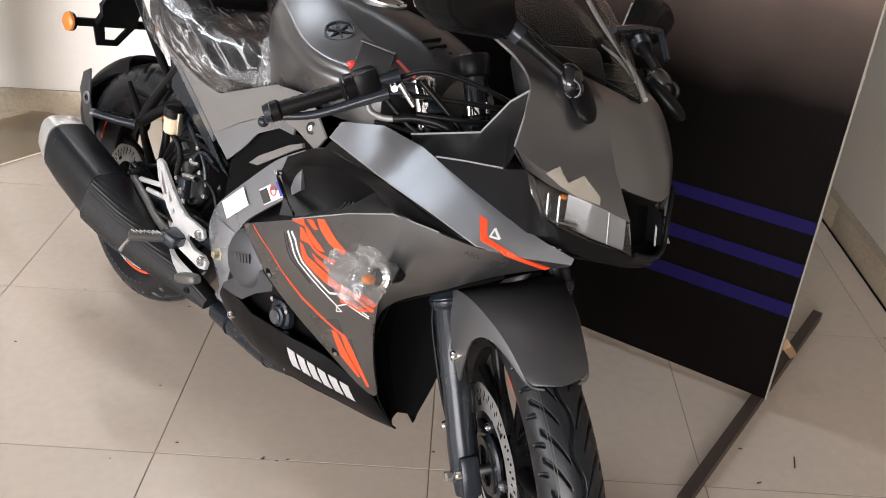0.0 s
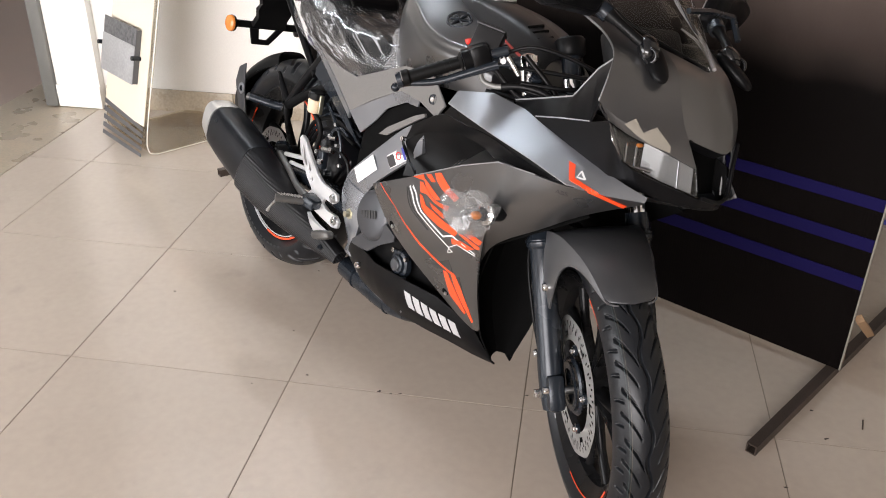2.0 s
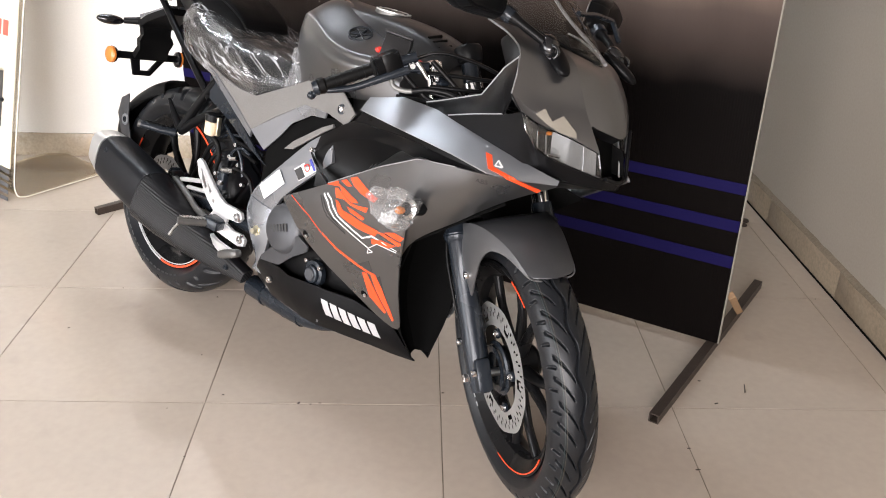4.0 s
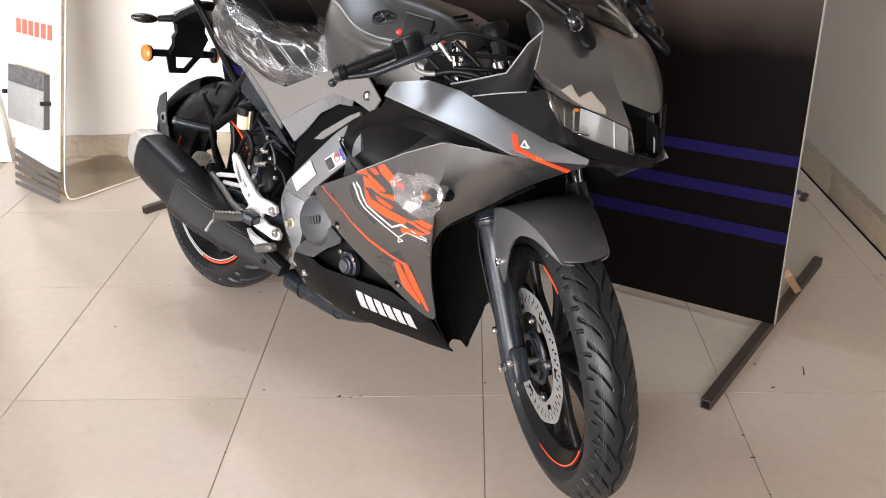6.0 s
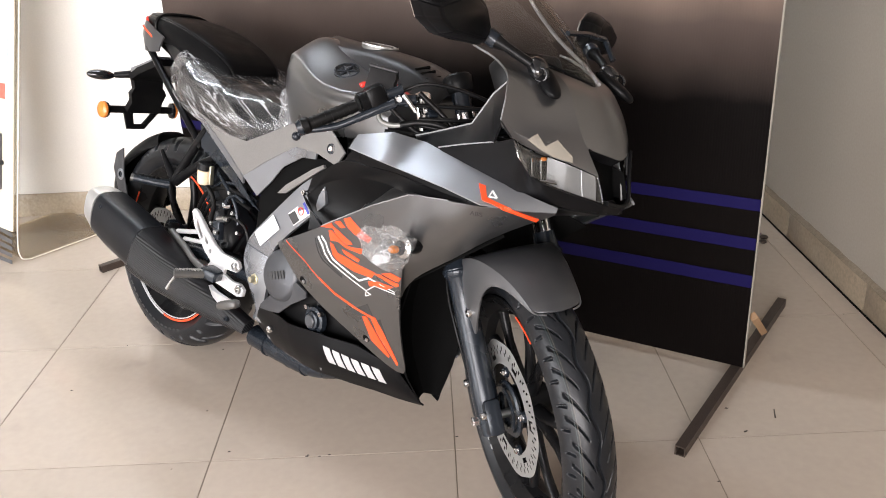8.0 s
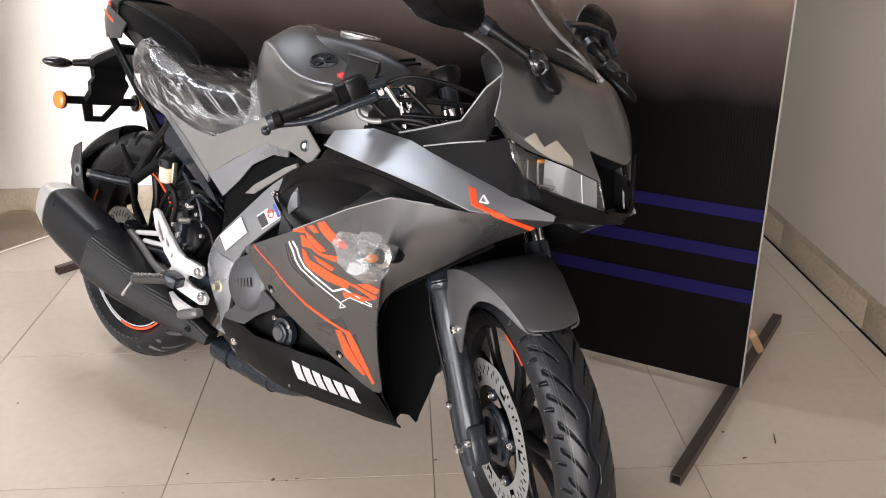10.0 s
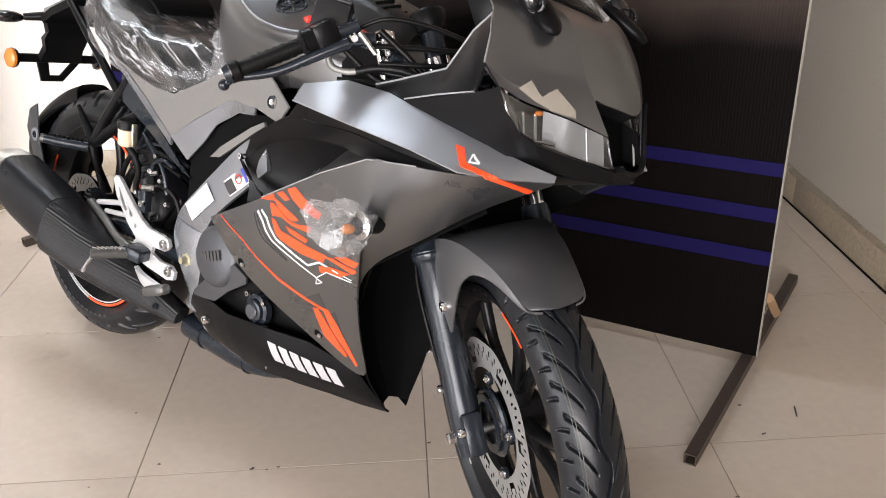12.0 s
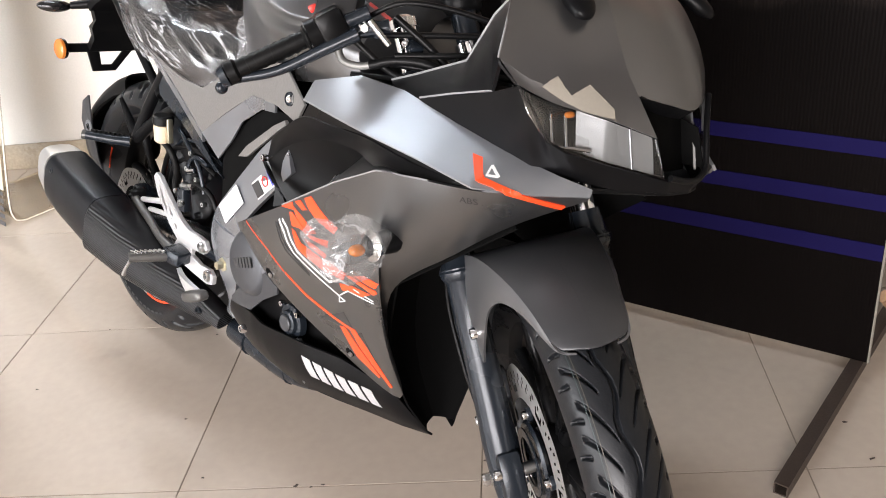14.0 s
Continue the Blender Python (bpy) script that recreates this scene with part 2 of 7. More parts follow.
LEDGE = material("dusty_plaster", (0.20, 0.165, 0.12), 0.8, 0.0, 0.35, 14, 120, 0.3)
# darkened, out of view, to dim what the bodywork mirrors
CEIL = material("ceiling_paint", (0.27, 0.265, 0.26), 0.8, 0.0, 0.03, 3, 100)
GROUT = material("joint_grout", (0.24, 0.20, 0.155), 0.85, 0.0, 0.25, 20, 300)
STONE = material("brown_stone_floor", (0.34, 0.26, 0.22), 0.45, 0.0, 0.2, 5, 140, 0.06)
FRAME_METAL = material("grey_door_frame", (0.22, 0.22, 0.21), 0.45, 0.5, 0.1, 12, 300)


def tile_material():
    m = material("polished_floor_tile", (0.466, 0.397, 0.332), 0.09, 0.0, 0.06, 3.0, 45, 0.0, 0.0, 0.04)
    nt = m.node_tree
    b = nt.nodes["Principled BSDF"]
    info = nt.nodes.new("ShaderNodeObjectInfo")
    mr = nt.nodes.new("ShaderNodeMapRange")
    mr.inputs["To Min"].default_value, mr.inputs["To Max"].default_value = 0.965, 1.03
    nt.links.new(info.outputs["Random"], mr.inputs["Value"])
    src = b.inputs["Base Color"].links[0].from_socket
    sc = nt.nodes.new("ShaderNodeVectorMath")
    sc.operation = "SCALE"
    nt.links.new(src, sc.inputs[0])
    nt.links.new(mr.outputs["Result"], sc.inputs["Scale"])
    # wiped and dusty patches change the gloss
    wipe = nt.nodes.new("ShaderNodeTexNoise")
    wipe.inputs["Scale"].default_value, wipe.inputs["Detail"].default_value, wipe.inputs["Distortion"].default_value = 2.6, 7, 1.4
    gl = nt.nodes.new("ShaderNodeMapRange")
    gl.inputs["From Min"].default_value, gl.inputs["From Max"].default_value = 0.36, 0.68
    gl.inputs["To Min"].default_value, gl.inputs["To Max"].default_value = 0.05, 0.24
    geo = nt.nodes.new("ShaderNodeNewGeometry")
    nt.links.new(geo.outputs["Position"], wipe.inputs["Vector"])
    nt.links.new(wipe.outputs["Fac"], gl.inputs["Value"])
    nt.links.new(gl.outputs["Result"], b.inputs["Roughness"])
    # scuffs and dried drops
    tc = nt.nodes.new("ShaderNodeTexCoord")
    sp = nt.nodes.new("ShaderNodeTexNoise")
    sp.inputs["Scale"].default_value, sp.inputs["Detail"].default_value = 9.0, 6
    st = nt.nodes.new("ShaderNodeMapRange")
    st.inputs["From Min"].default_value, st.inputs["From Max"].default_value = 0.62, 0.78
    st.inputs["To Min"].default_value, st.inputs["To Max"].default_value = 1.0, 0.9
    nt.links.new(geo.outputs["Position"], sp.inputs["Vector"])
    nt.links.new(sp.outputs["Fac"], st.inputs["Value"])
    s2 = nt.nodes.new("ShaderNodeVectorMath")
    s2.operation = "SCALE"
    nt.links.new(sc.outputs["Vector"], s2.inputs[0])
    nt.links.new(st.outputs["Result"], s2.inputs["Scale"])
    nt.links.new(s2.outputs["Vector"], b.inputs["Base Color"])
    return m


TILE = tile_material()


def banner_material():
    """Printed flex sheet: near black below, a warm brown sheen put into the colour of the upper part, fine vertical
    weave.
    """
    m = material("printed_banner", (0.02, 0.018, 0.018), 0.45, 0.0, 0.2, 3, 500, 0.0, spec=0.03)
    nt = m.node_tree
    b = nt.nodes["Principled BSDF"]
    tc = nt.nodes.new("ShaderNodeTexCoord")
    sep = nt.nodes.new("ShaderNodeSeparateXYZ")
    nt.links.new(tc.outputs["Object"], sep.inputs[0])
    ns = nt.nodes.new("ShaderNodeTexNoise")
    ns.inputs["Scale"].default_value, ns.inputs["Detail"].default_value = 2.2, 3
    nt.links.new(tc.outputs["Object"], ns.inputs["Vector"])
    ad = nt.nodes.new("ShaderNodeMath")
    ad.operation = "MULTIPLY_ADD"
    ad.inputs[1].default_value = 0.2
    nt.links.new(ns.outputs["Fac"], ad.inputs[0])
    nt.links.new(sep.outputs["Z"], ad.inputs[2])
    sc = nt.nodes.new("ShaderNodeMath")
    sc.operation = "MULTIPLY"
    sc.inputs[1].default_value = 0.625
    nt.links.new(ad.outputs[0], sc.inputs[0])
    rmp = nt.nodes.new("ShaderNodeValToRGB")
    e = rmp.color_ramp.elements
    # brown sheen painted in by height; unseen top darkened for the tank's reflections
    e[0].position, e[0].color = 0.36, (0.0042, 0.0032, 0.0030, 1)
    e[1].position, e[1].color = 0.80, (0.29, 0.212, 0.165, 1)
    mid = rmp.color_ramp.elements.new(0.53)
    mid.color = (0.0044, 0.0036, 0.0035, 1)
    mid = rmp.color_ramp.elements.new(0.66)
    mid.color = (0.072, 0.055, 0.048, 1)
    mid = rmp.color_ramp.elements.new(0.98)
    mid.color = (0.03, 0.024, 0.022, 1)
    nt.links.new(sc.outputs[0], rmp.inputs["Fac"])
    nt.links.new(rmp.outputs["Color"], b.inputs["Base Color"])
    wave = nt.nodes.new("ShaderNodeTexWave")
    wave.bands_direction = "X"
    wave.inputs["Scale"].default_value, wave.inputs["Distortion"].default_value = 45.0, 2.0
    bp = nt.nodes.new("ShaderNodeBump")
    bp.inputs["Strength"].default_value, bp.inputs["Distance"].default_value = 0.25, 0.001
    nt.links.new(tc.outputs["Object"], wave.inputs["Vector"])
    nt.links.new(wave.outputs["Fac"], bp.inputs["Height"])
    nt.links.new(bp.outputs["Normal"], b.inputs["Normal"])
    return m


BANNER = banner_material()
STRIPE = material("violet_stripe_print", (0.0085, 0.0065, 0.052), 0.5, 0.0, 0.06, 8, 400, spec=0.06)
EDGE = material("polished_acrylic_edge", (0.86, 0.82, 0.72), 0.2, 0.0, 0.06, 20, 200)
CREAM_FILM = material("cream_printed_film", (0.78, 0.71, 0.58), 0.35, 0.0, 0.05, 5, 200)
POCKET = material("scuffed_grey_acrylic", (0.34, 0.34, 0.34), 0.35, 0.0, 0.25, 14, 120, 0.05)
INK_GREY = material("dark_grey_print", (0.09, 0.09, 0.095), 0.4, 0.0, 0.15, 20, 200)
CONSOLE = material("satin_console_plastic", (0.014, 0.014, 0.015), 0.36, 0.0, 0.1, 10, 800, 0.03, spec=0.3)
SPECKLED = material("worn_dark_print", (0.11, 0.11, 0.112), 0.45, 0.0, 0.9, 60, 90)
RED_LINE = material("dull_red_film", (0.30, 0.02, 0.015), 0.35, 0.0, 0.05, 20, 400)
RED_INK = material("faded_red_print", (0.60, 0.13, 0.09), 0.45, 0.0, 0.1, 20, 200)
ORANGE_INK = material("faded_orange_print", (0.72, 0.34, 0.16), 0.45, 0.0, 0.15, 30, 200)
SKY_INK = material("pale_blue_print", (0.45, 0.62, 0.70), 0.45, 0.0, 0.08, 30, 200)

# ---------------------------------------------------------------- mesh tools
def finish(name, me, mat, parent=None, label="", angle=38, xf=None, smooth=True):
    if xf is not None:
        me.transform(xf)
    if mat is not None:
        me.materials.append(mat)
    if smooth:
        me.polygons.foreach_set("use_smooth", [True] * len(me.polygons))
        me.set_sharp_from_angle(angle=radians(angle))
    ob = new(name, me)
    if parent is not None:
        ob.parent = parent
    if label:
        tagged(ob, label)
    return ob


def part(name, bm, mat, parent=None, label="", angle=38, xf=None, smooth=True):
    """Links a bmesh as one mesh object under a thing or a part."""
    bmesh.ops.recalc_face_normals(bm, faces=bm.faces)
    me = bpy.data.meshes.new(name)
    bm.to_mesh(me)
    bm.free()
    return finish(name, me, mat, parent, label, angle, xf, smooth)


def raw(name, verts, faces, mat, parent=None, label="", angle=38, xf=None):
    me = bpy.data.meshes.new(name)
    me.from_pydata([tuple(map(float, v)) for v in verts], [], faces)
    me.validate()
    return finish(name, me, mat, parent, label, angle, xf)


def spline(P, n, lin=False):
    """n+1 points evenly along the control points P, on a Catmull-Rom curve or straight lines."""
    P = np.asarray(P, float)
    k = len(P) - 1
    out = []
    for i in range(n + 1):
        u = i / n * k
        j = min(int(u), k - 1)
        f = u - j
        if lin or k == 1:
            out.append(P[j] * (1 - f) + P[j + 1] * f)
            continue
        a = P[j - 1] if j > 0 else 2 * P[0] - P[1]
        d = P[j + 2] if j + 2 <= k else 2 * P[k] - P[k - 1]
        b, c = P[j], P[j + 1]
        out.append(0.5 * (2 * b + (c - a) * f + (2 * a - 5 * b + 4 * c - d) * f * f + (3 * b - a - 3 * c + d) * f**3))
    return np.array(out)


def grid_of(cols, per=4, nv=6, lin_u=False, lin_v=False):
    nu = per * (len(cols) - 1)
    rows = np.array([spline(c, nv, lin_v) for c in cols])
    return np.array([spline(rows[:, j], nu, lin_u) for j in range(nv + 1)]).transpose(1, 0, 2)


def shell_data(G, th, centre):
    """Verts and faces of a panel of thickness th whose outer skin is the grid G; it turns away from centre."""
    gu, gv = np.gradient(G, axis=0), np.gradient(G, axis=1)
    N = np.cross(gu, gv)
    N /= np.linalg.norm(N, axis=2, keepdims=True) + 1e-12
    flip = ((G - np.asarray(centre)) * N).sum() < 0
    if flip:
        N = -N
    a, b, _ = G.shape
    V = np.concatenate([G.reshape(-1, 3), (G - N * th).reshape(-1, 3)])
    F, o = [], a * b
    for i in range(a - 1):
        for j in range(b - 1):
            q = (i * b + j, (i + 1) * b + j, (i + 1) * b + j + 1, i * b + j + 1)
            F.append(q[::-1] if flip else q)
            q = tuple(o + v for v in q)
            F.append(q if flip else q[::-1])
    ring = [i * b for i in range(a)] + [(a - 1) * b + j for j in range(1, b)] + [i * b + b - 1 for i in range(a - 2, -1, -1)] + [j for j in range(b - 2, 0, -1)]
    for s, t in zip(ring, ring[1:] + ring[:1]):
        q = (s, o + s, o + t, t)
        F.append(q[::-1] if flip else q)
    return V, F


def mirrored(V, F):
    return V * np.array([1, -1, 1]), [f[::-1] for f in F]


def panel(name, cols, mat, parent, label="", per=4, nv=6, th=0.004, lin_u=False, lin_v=False, both="two", centre=(0.8, 0, 0.55), angle=38, xf=None):
    """A curved body panel. both: 'two' adds the mirrored one as a part of its own, 'one' joins it, '' leaves it out."""
    V, F = shell_data(grid_of(cols, per, nv, lin_u, lin_v), th, centre)
    V2, F2 = mirrored(V, F)
    if both == "one":
        n = len(V)
        V, F = np.concatenate([V, V2]), F + [tuple(n + i for i in f) for f in F2]
    ob = raw(name, V, F, mat, parent, label, angle, xf)
    if both == "two":
        return ob, raw(name, V2, F2, mat, parent, label, angle, xf)
    return ob


def ruled(top, bot, bulge=0.0, k=2):
    """Columns of a panel between two edges, bulged sideways in the middle."""
    cols = []
    for a, b in zip(top, bot):
        a, b = np.array(a, float), np.array(b, float)
        col = []
        for i in range(k + 2):
            f = i / (k + 1)
            q = a * (1 - f) + b * f
            q[1] -= bulge * 4 * f * (1 - f) * np.linalg.norm(a - b) / 0.3
            col.append(q)
        cols.append(col)
    return cols


def tube_data(points, radius, segs=12, per=4, lin=False, closed=True):
    P = spline(points, per * (len(points) - 1), lin)
    n = len(P)
    R = np.interp(np.linspace(0, 1, n), np.linspace(0, 1, len(np.atleast_1d(radius))), np.atleast_1d(radius)) if np.ndim(radius) else np.full(n, radius)
    T = np.gradient(P, axis=0)
    T /= np.linalg.norm(T, axis=1, keepdims=True)
    up = np.array([0, 0, 1.0]) if abs(T[0][2]) < 0.9 else np.array([1.0, 0, 0])
    V, F = [], []
    for i in range(n):
        s = np.cross(T[i], up)
        s /= np.linalg.norm(s)
        up = np.cross(s, T[i])
        for k in range(segs):
            a = 2 * math.pi * k / segs
            V.append(P[i] + R[i] * (math.cos(a) * s + math.sin(a) * up))
    for i in range(n - 1):
        for k in range(segs):
            l = (k + 1) % segs
            F.append((i * segs + k, i * segs + l, (i + 1) * segs + l, (i + 1) * segs + k))
    if closed:
        F.append(tuple(range(segs))[::-1])
        F.append(tuple((n - 1) * segs + k for k in range(segs)))
    return V, F


def tube(name, points, radius, mat, parent, label="", segs=12, per=4, lin=False, xf=None):
    V, F = tube_data(points, radius, segs, per, lin)
    return raw(name, V, F, mat, parent, label, 50, xf)


def lathe_data(profile, segs=48):
    """A body turned round the y axis from (radius, y) pairs."""
    V, F, n = [], [], len(profile)
    for k in range(segs):
        a = 2 * math.pi * k / segs
        for r, y in profile:
            V.append((r * math.cos(a), y, r * math.sin(a)))
    for k in range(segs):
        l = (k + 1) % segs
        for i in range(n - 1):
            F.append((k * n + i, l * n + i, l * n + i + 1, k * n + i + 1))
    return np.array(V), F


def lathe(name, profile, mat, parent, label="", segs=48, xf=None, angle=35):
    V, F = lathe_data(profile, segs)
    return raw(name, V, F, mat, parent, label, angle, xf)


def to_axis(at, way):
    """The pose that carries the y axis onto way, at a place."""
    return Matrix.Translation(at) @ Vector((0, 1, 0)).rotation_difference(Vector(way)).to_matrix().to_4x4()


def bolt(at, way, r, mat, parent, name="bolt", h=0.006, label=""):
    """A domed bolt head with a hex socket, whose head looks along way."""
    p = [(0.0001, -0.004), (r, -0.004), (r, h * 0.4), (r * 0.85, h), (r * 0.5, h), (r * 0.45, h * 0.3), (0.0001, h * 0.3)]
    return lathe(name, p, mat, parent, label, 12, to_axis(at, way), 30)


def block(name, size, at, mat, parent, label="", bevel=0.004, xf=None, rot=None):
    bm = bmesh.new()
    bmesh.ops.create_cube(bm, size=1.0)
    bmesh.ops.scale(bm, vec=size, verts=bm.verts)
    if bevel:
        bmesh.ops.bevel(bm, geom=bm.edges[:], offset=min(bevel, 0.45 * min(size)), segments=2, affect="EDGES", profile=0.5)
    m = Matrix.Translation(at)
    if rot is not None:
        m = m @ Euler([radians(a) for a in rot]).to_matrix().to_4x4()
    bm.transform(m)
    return part(name, bm, mat, parent, label, 38, xf)


def plate(name, outline, y0, y1, mat, parent, label="", bevel=0.003, xf=None):
    """A plate cut to an outline in x and z, between y0 and y1, with eased edges."""
    bm = bmesh.new()
    f = bm.faces.new([bm.verts.new((x, y0, z)) for x, z in outline])
    r = bmesh.ops.extrude_face_region(bm, geom=[f])
    bmesh.ops.translate(bm, vec=(0, y1 - y0, 0), verts=[v for v in r["geom"] if isinstance(v, bmesh.types.BMVert)])
    bmesh.ops.recalc_face_normals(bm, faces=bm.faces)
    if bevel:
        bmesh.ops.bevel(bm, geom=bm.edges[:], offset=bevel, segments=2, affect="EDGES", profile=0.5, clamp_overlap=True)
    return part(name, bm, mat, parent, label, 38, xf)


def blob(name, at, radii, mat, parent, label="", power=2.0, rot=(0, 0, 0), segs=24, rings=14, crumple=0.0, xf=None):
    """A rounded body: an ellipsoid, squarer with a higher power."""
    V, F = [], []
    m = Matrix.Translation(at) @ Euler([radians(a) for a in rot]).to_matrix().to_4x4()
    e = 2.0 / power
    sg = lambda v: math.copysign(abs(v) ** e, v)
    for i in range(rings + 1):
        b = -math.pi / 2 + math.pi * i / rings
        for k in range(segs):
            a = 2 * math.pi * k / segs
            p = Vector((radii[0] * sg(math.cos(b)) * sg(math.cos(a)), radii[1] * sg(math.cos(b)) * sg(math.sin(a)), radii[2] * sg(math.sin(b))))
            if crumple:
                p *= 1 + crumple * (1.2 * noise.noise(p * 30) + 0.45 * noise.noise(p * 85))
            V.append(m @ p)
    for i in range(rings):
        for k in range(segs):
            l = (k + 1) % segs
            F.append((i * segs + k, i * segs + l, (i + 1) * segs + l, (i + 1) * segs + k))
    return raw(name, V, F, mat, parent, label, 60 if not crumple else 12, xf)


def sections_data(stations, per=5, segs_per=4):
    """A symmetric body lofted over stations (x, half profile of (y, z) from the top middle to the bottom edge)."""
    prof = []
    for x, half in stations:
        h = spline([(y, z) for y, z in half], segs_per * (len(half) - 1))
        full = [(x, -y, z) for y, z in h[::-1]] + [(x, y, z) for y, z in h[1:]]
        prof.append(full)
    prof = np.array(prof)
    G = np.array([spline(prof[:, j], per * (len(stations) - 1)) for j in range(prof.shape[1])]).transpose(1, 0, 2)
    a, b, _ = G.shape
    V = G.reshape(-1, 3)
    F = [(i * b + j, i * b + j + 1, (i + 1) * b + j + 1, (i + 1) * b + j) for i in range(a - 1) for j in range(b - 1)]
    F += [(i * b + b - 1, i * b, (i + 1) * b, (i + 1) * b + b - 1) for i in range(a - 1)]
    F.append(tuple(range(b))[::-1])
    F.append(tuple((a - 1) * b + j for j in range(b)))
    return V, F


def sections(name, stations, mat, parent, label="", per=5, segs_per=4, angle=50):
    V, F = sections_data(stations, per, segs_per)
    bm = bmesh.new()
    vs = [bm.verts.new(v) for v in V]
    for f in F:
        bm.faces.new([vs[i] for i in f])
    return part(name, bm, mat, parent, label, angle)


def thing(name, label, category, m=Matrix.Identity(4), group=""):
    ob = new(name)
    ob.empty_display_size = 0.1
    ob.matrix_world = m
    return tagged(ob, label, category, group)

# ---------------------------------------------------------------- the room
def slab(name, x0, x1, y0, y1, z0, z1, mat, label="", bevel=0.0):
    ob = block(name, (x1 - x0, y1 - y0, z1 - z0), ((x0 + x1) / 2, (y0 + y1) / 2, (z0 + z1) / 2), mat, None, label, bevel)
    tagged(ob, kind="structure")
    return ob


floor = slab("floor", ROOM_L, ROOM_R + 0.2, ROOM_F - 0.2, ROOM_B + 0.2, -0.14, -0.0016, GROUT, "glossy beige floor tiles with thin dark joints")
slab("ceiling", ROOM_L - 2.4, ROOM_R + 3.7, ROOM_F - 0.2, ROOM_B + 3.4, ROOM_H, ROOM_H + 0.12, CEIL, "plain unseen ceiling, darkened to dim reflections in the bodywork")
slab("wall_north", ROOM_L + 0.02, ROOM_R + 0.2, ROOM_B, ROOM_B + 0.2, -0.1, ROOM_H, WALL, "cream painted wall, plain and slightly marked")
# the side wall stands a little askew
# its paint is darkened in place of shade
side_wall = block("wall_east", (0.2, 2.9, ROOM_H + 0.1), (0, 0, 0), WALL_DIMMED, None, "beige painted wall with scuffs and stains, darkened in place of shade", 0)
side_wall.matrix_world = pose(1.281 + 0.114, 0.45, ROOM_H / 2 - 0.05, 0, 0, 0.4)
tagged(side_wall, kind="structure")
# the wall behind the camera with its window
WX1, WZ0, WZ1 = 0.45, 0.45, 2.75
# bay added out of view, so that less light bounces onto the cowl
slab("bay_floor", ROOM_R + 0.2, ROOM_R + 3.6, ROOM_F - 0.2, -0.9, -0.14, 0.0, STONE, "brown stone floor of an added, unseen bay")
slab("bay_wall_north", ROOM_R + 0.2, ROOM_R + 3.6, -1.0, -0.9, -0.1, ROOM_H, WALL_DIMMED, "dimmed beige wall of an added, unseen bay")
slab("bay_wall_east", ROOM_R + 3.4, ROOM_R + 3.6, ROOM_F - 0.2, -1.0, -0.1, ROOM_H, WALL_DIMMED, "dimmed beige wall of an added, unseen bay")
slab("wall_south_side", WX1, ROOM_R + 3.4, ROOM_F - 0.2, ROOM_F, -0.1, ROOM_H, WALL_DIMMED, "beige wall behind the camera, darkened in colour")
slab("wall_south_low", ROOM_L - 2.3, WX1, ROOM_F - 0.2, ROOM_F, -0.1, WZ0, WALL, "cream painted wall below a window")
slab("wall_south_high", ROOM_L - 2.3, WX1, ROOM_F - 0.2, ROOM_F, WZ1, ROOM_H, WALL, "cream painted wall above a window")
# skirting
back_skirt = slab("skirting_north", ROOM_L + 0.03, ROOM_R, ROOM_B - 0.006, ROOM_B - 0.001, 0.0, 0.098, GROUT, "beige tile skirting along the wall")
side_skirt = block("skirting_east", (0.006, 2.7, 0.098), (0, 0, 0.049), GROUT, None, "beige tile skirting, dusty on its top edge", 0)
side_skirt.matrix_world = pose(1.281 + 0.0102, 0.45, 0, 0, 0, 0.4)
tagged(side_skirt, kind="structure")
for k in range(6):
    x0, x1 = ROOM_L + 0.03 + 0.6 * k, min(ROOM_L + 0.629 + 0.6 * k, ROOM_R)
    tl = block("skirting_tile", (x1 - x0 - 0.0015, 0.008, 0.1), ((x0 + x1) / 2, ROOM_B - 0.0105, 0.05), SKIRT, None, "", 0.002)
    tl.parent = back_skirt
for k in range(5):
    tl = block("skirting_tile", (0.008, 0.5985, 0.1), (0, 0, 0.05), SKIRT_SHADED, None, "", 0.002)
    tl.parent = side_skirt
    tl.matrix_world = pose(1.281 + 0.0035, 0.45, 0, 0, 0, 0.4) @ Matrix.Translation((0, 1.05 - 0.6 * k, 0))
gap = block("skirting_gap", (0.004, 2.7, 0.005), (0, 0, 0.0026), DARK, None, "dark open joint below the skirting", 0)
gap.matrix_world = pose(1.281 - 0.0025, 0.45, 0, 0, 0, 0.4)
tagged(gap, kind="structure")
ledge = [(-0.010 + 0.004 * noise.noise(Vector((0.0, 9.0 * y, 2.0))), y) for y in np.linspace(-1.35, 1.34, 160)]
lv = [p for x, y in ledge for p in ((x, y, 0.100), (0.012, y, 0.100), (0.012, y, 0.116 + 0.004 * noise.noise(Vector((3.0, 14.0 * y, 0.0)))), (x + 0.004, y, 0.106))]
lf = [(4 * i + k, 4 * i + (k + 1) % 4, 4 * i + 4 + (k + 1) % 4, 4 * i + 4 + k) for i in range(len(ledge) - 1) for k in range(4)]
top_edge = raw("skirting_ledge", lv, lf, LEDGE, None, "dusty plaster ledge along the skirting", 30)
top_edge.matrix_world = pose(1.281 + 0.008, 0.45, 0, 0, 0, 0.4)
tagged(top_edge, kind="structure")
# pillar at the end of the wall, door frame, threshold and pavement beyond
slab("pillar", ROOM_L - 0.19, ROOM_L + 0.018, ROOM_B - 0.040, ROOM_B + 0.26, -0.1, ROOM_H, WALL, "white painted pillar beside the wide opening")
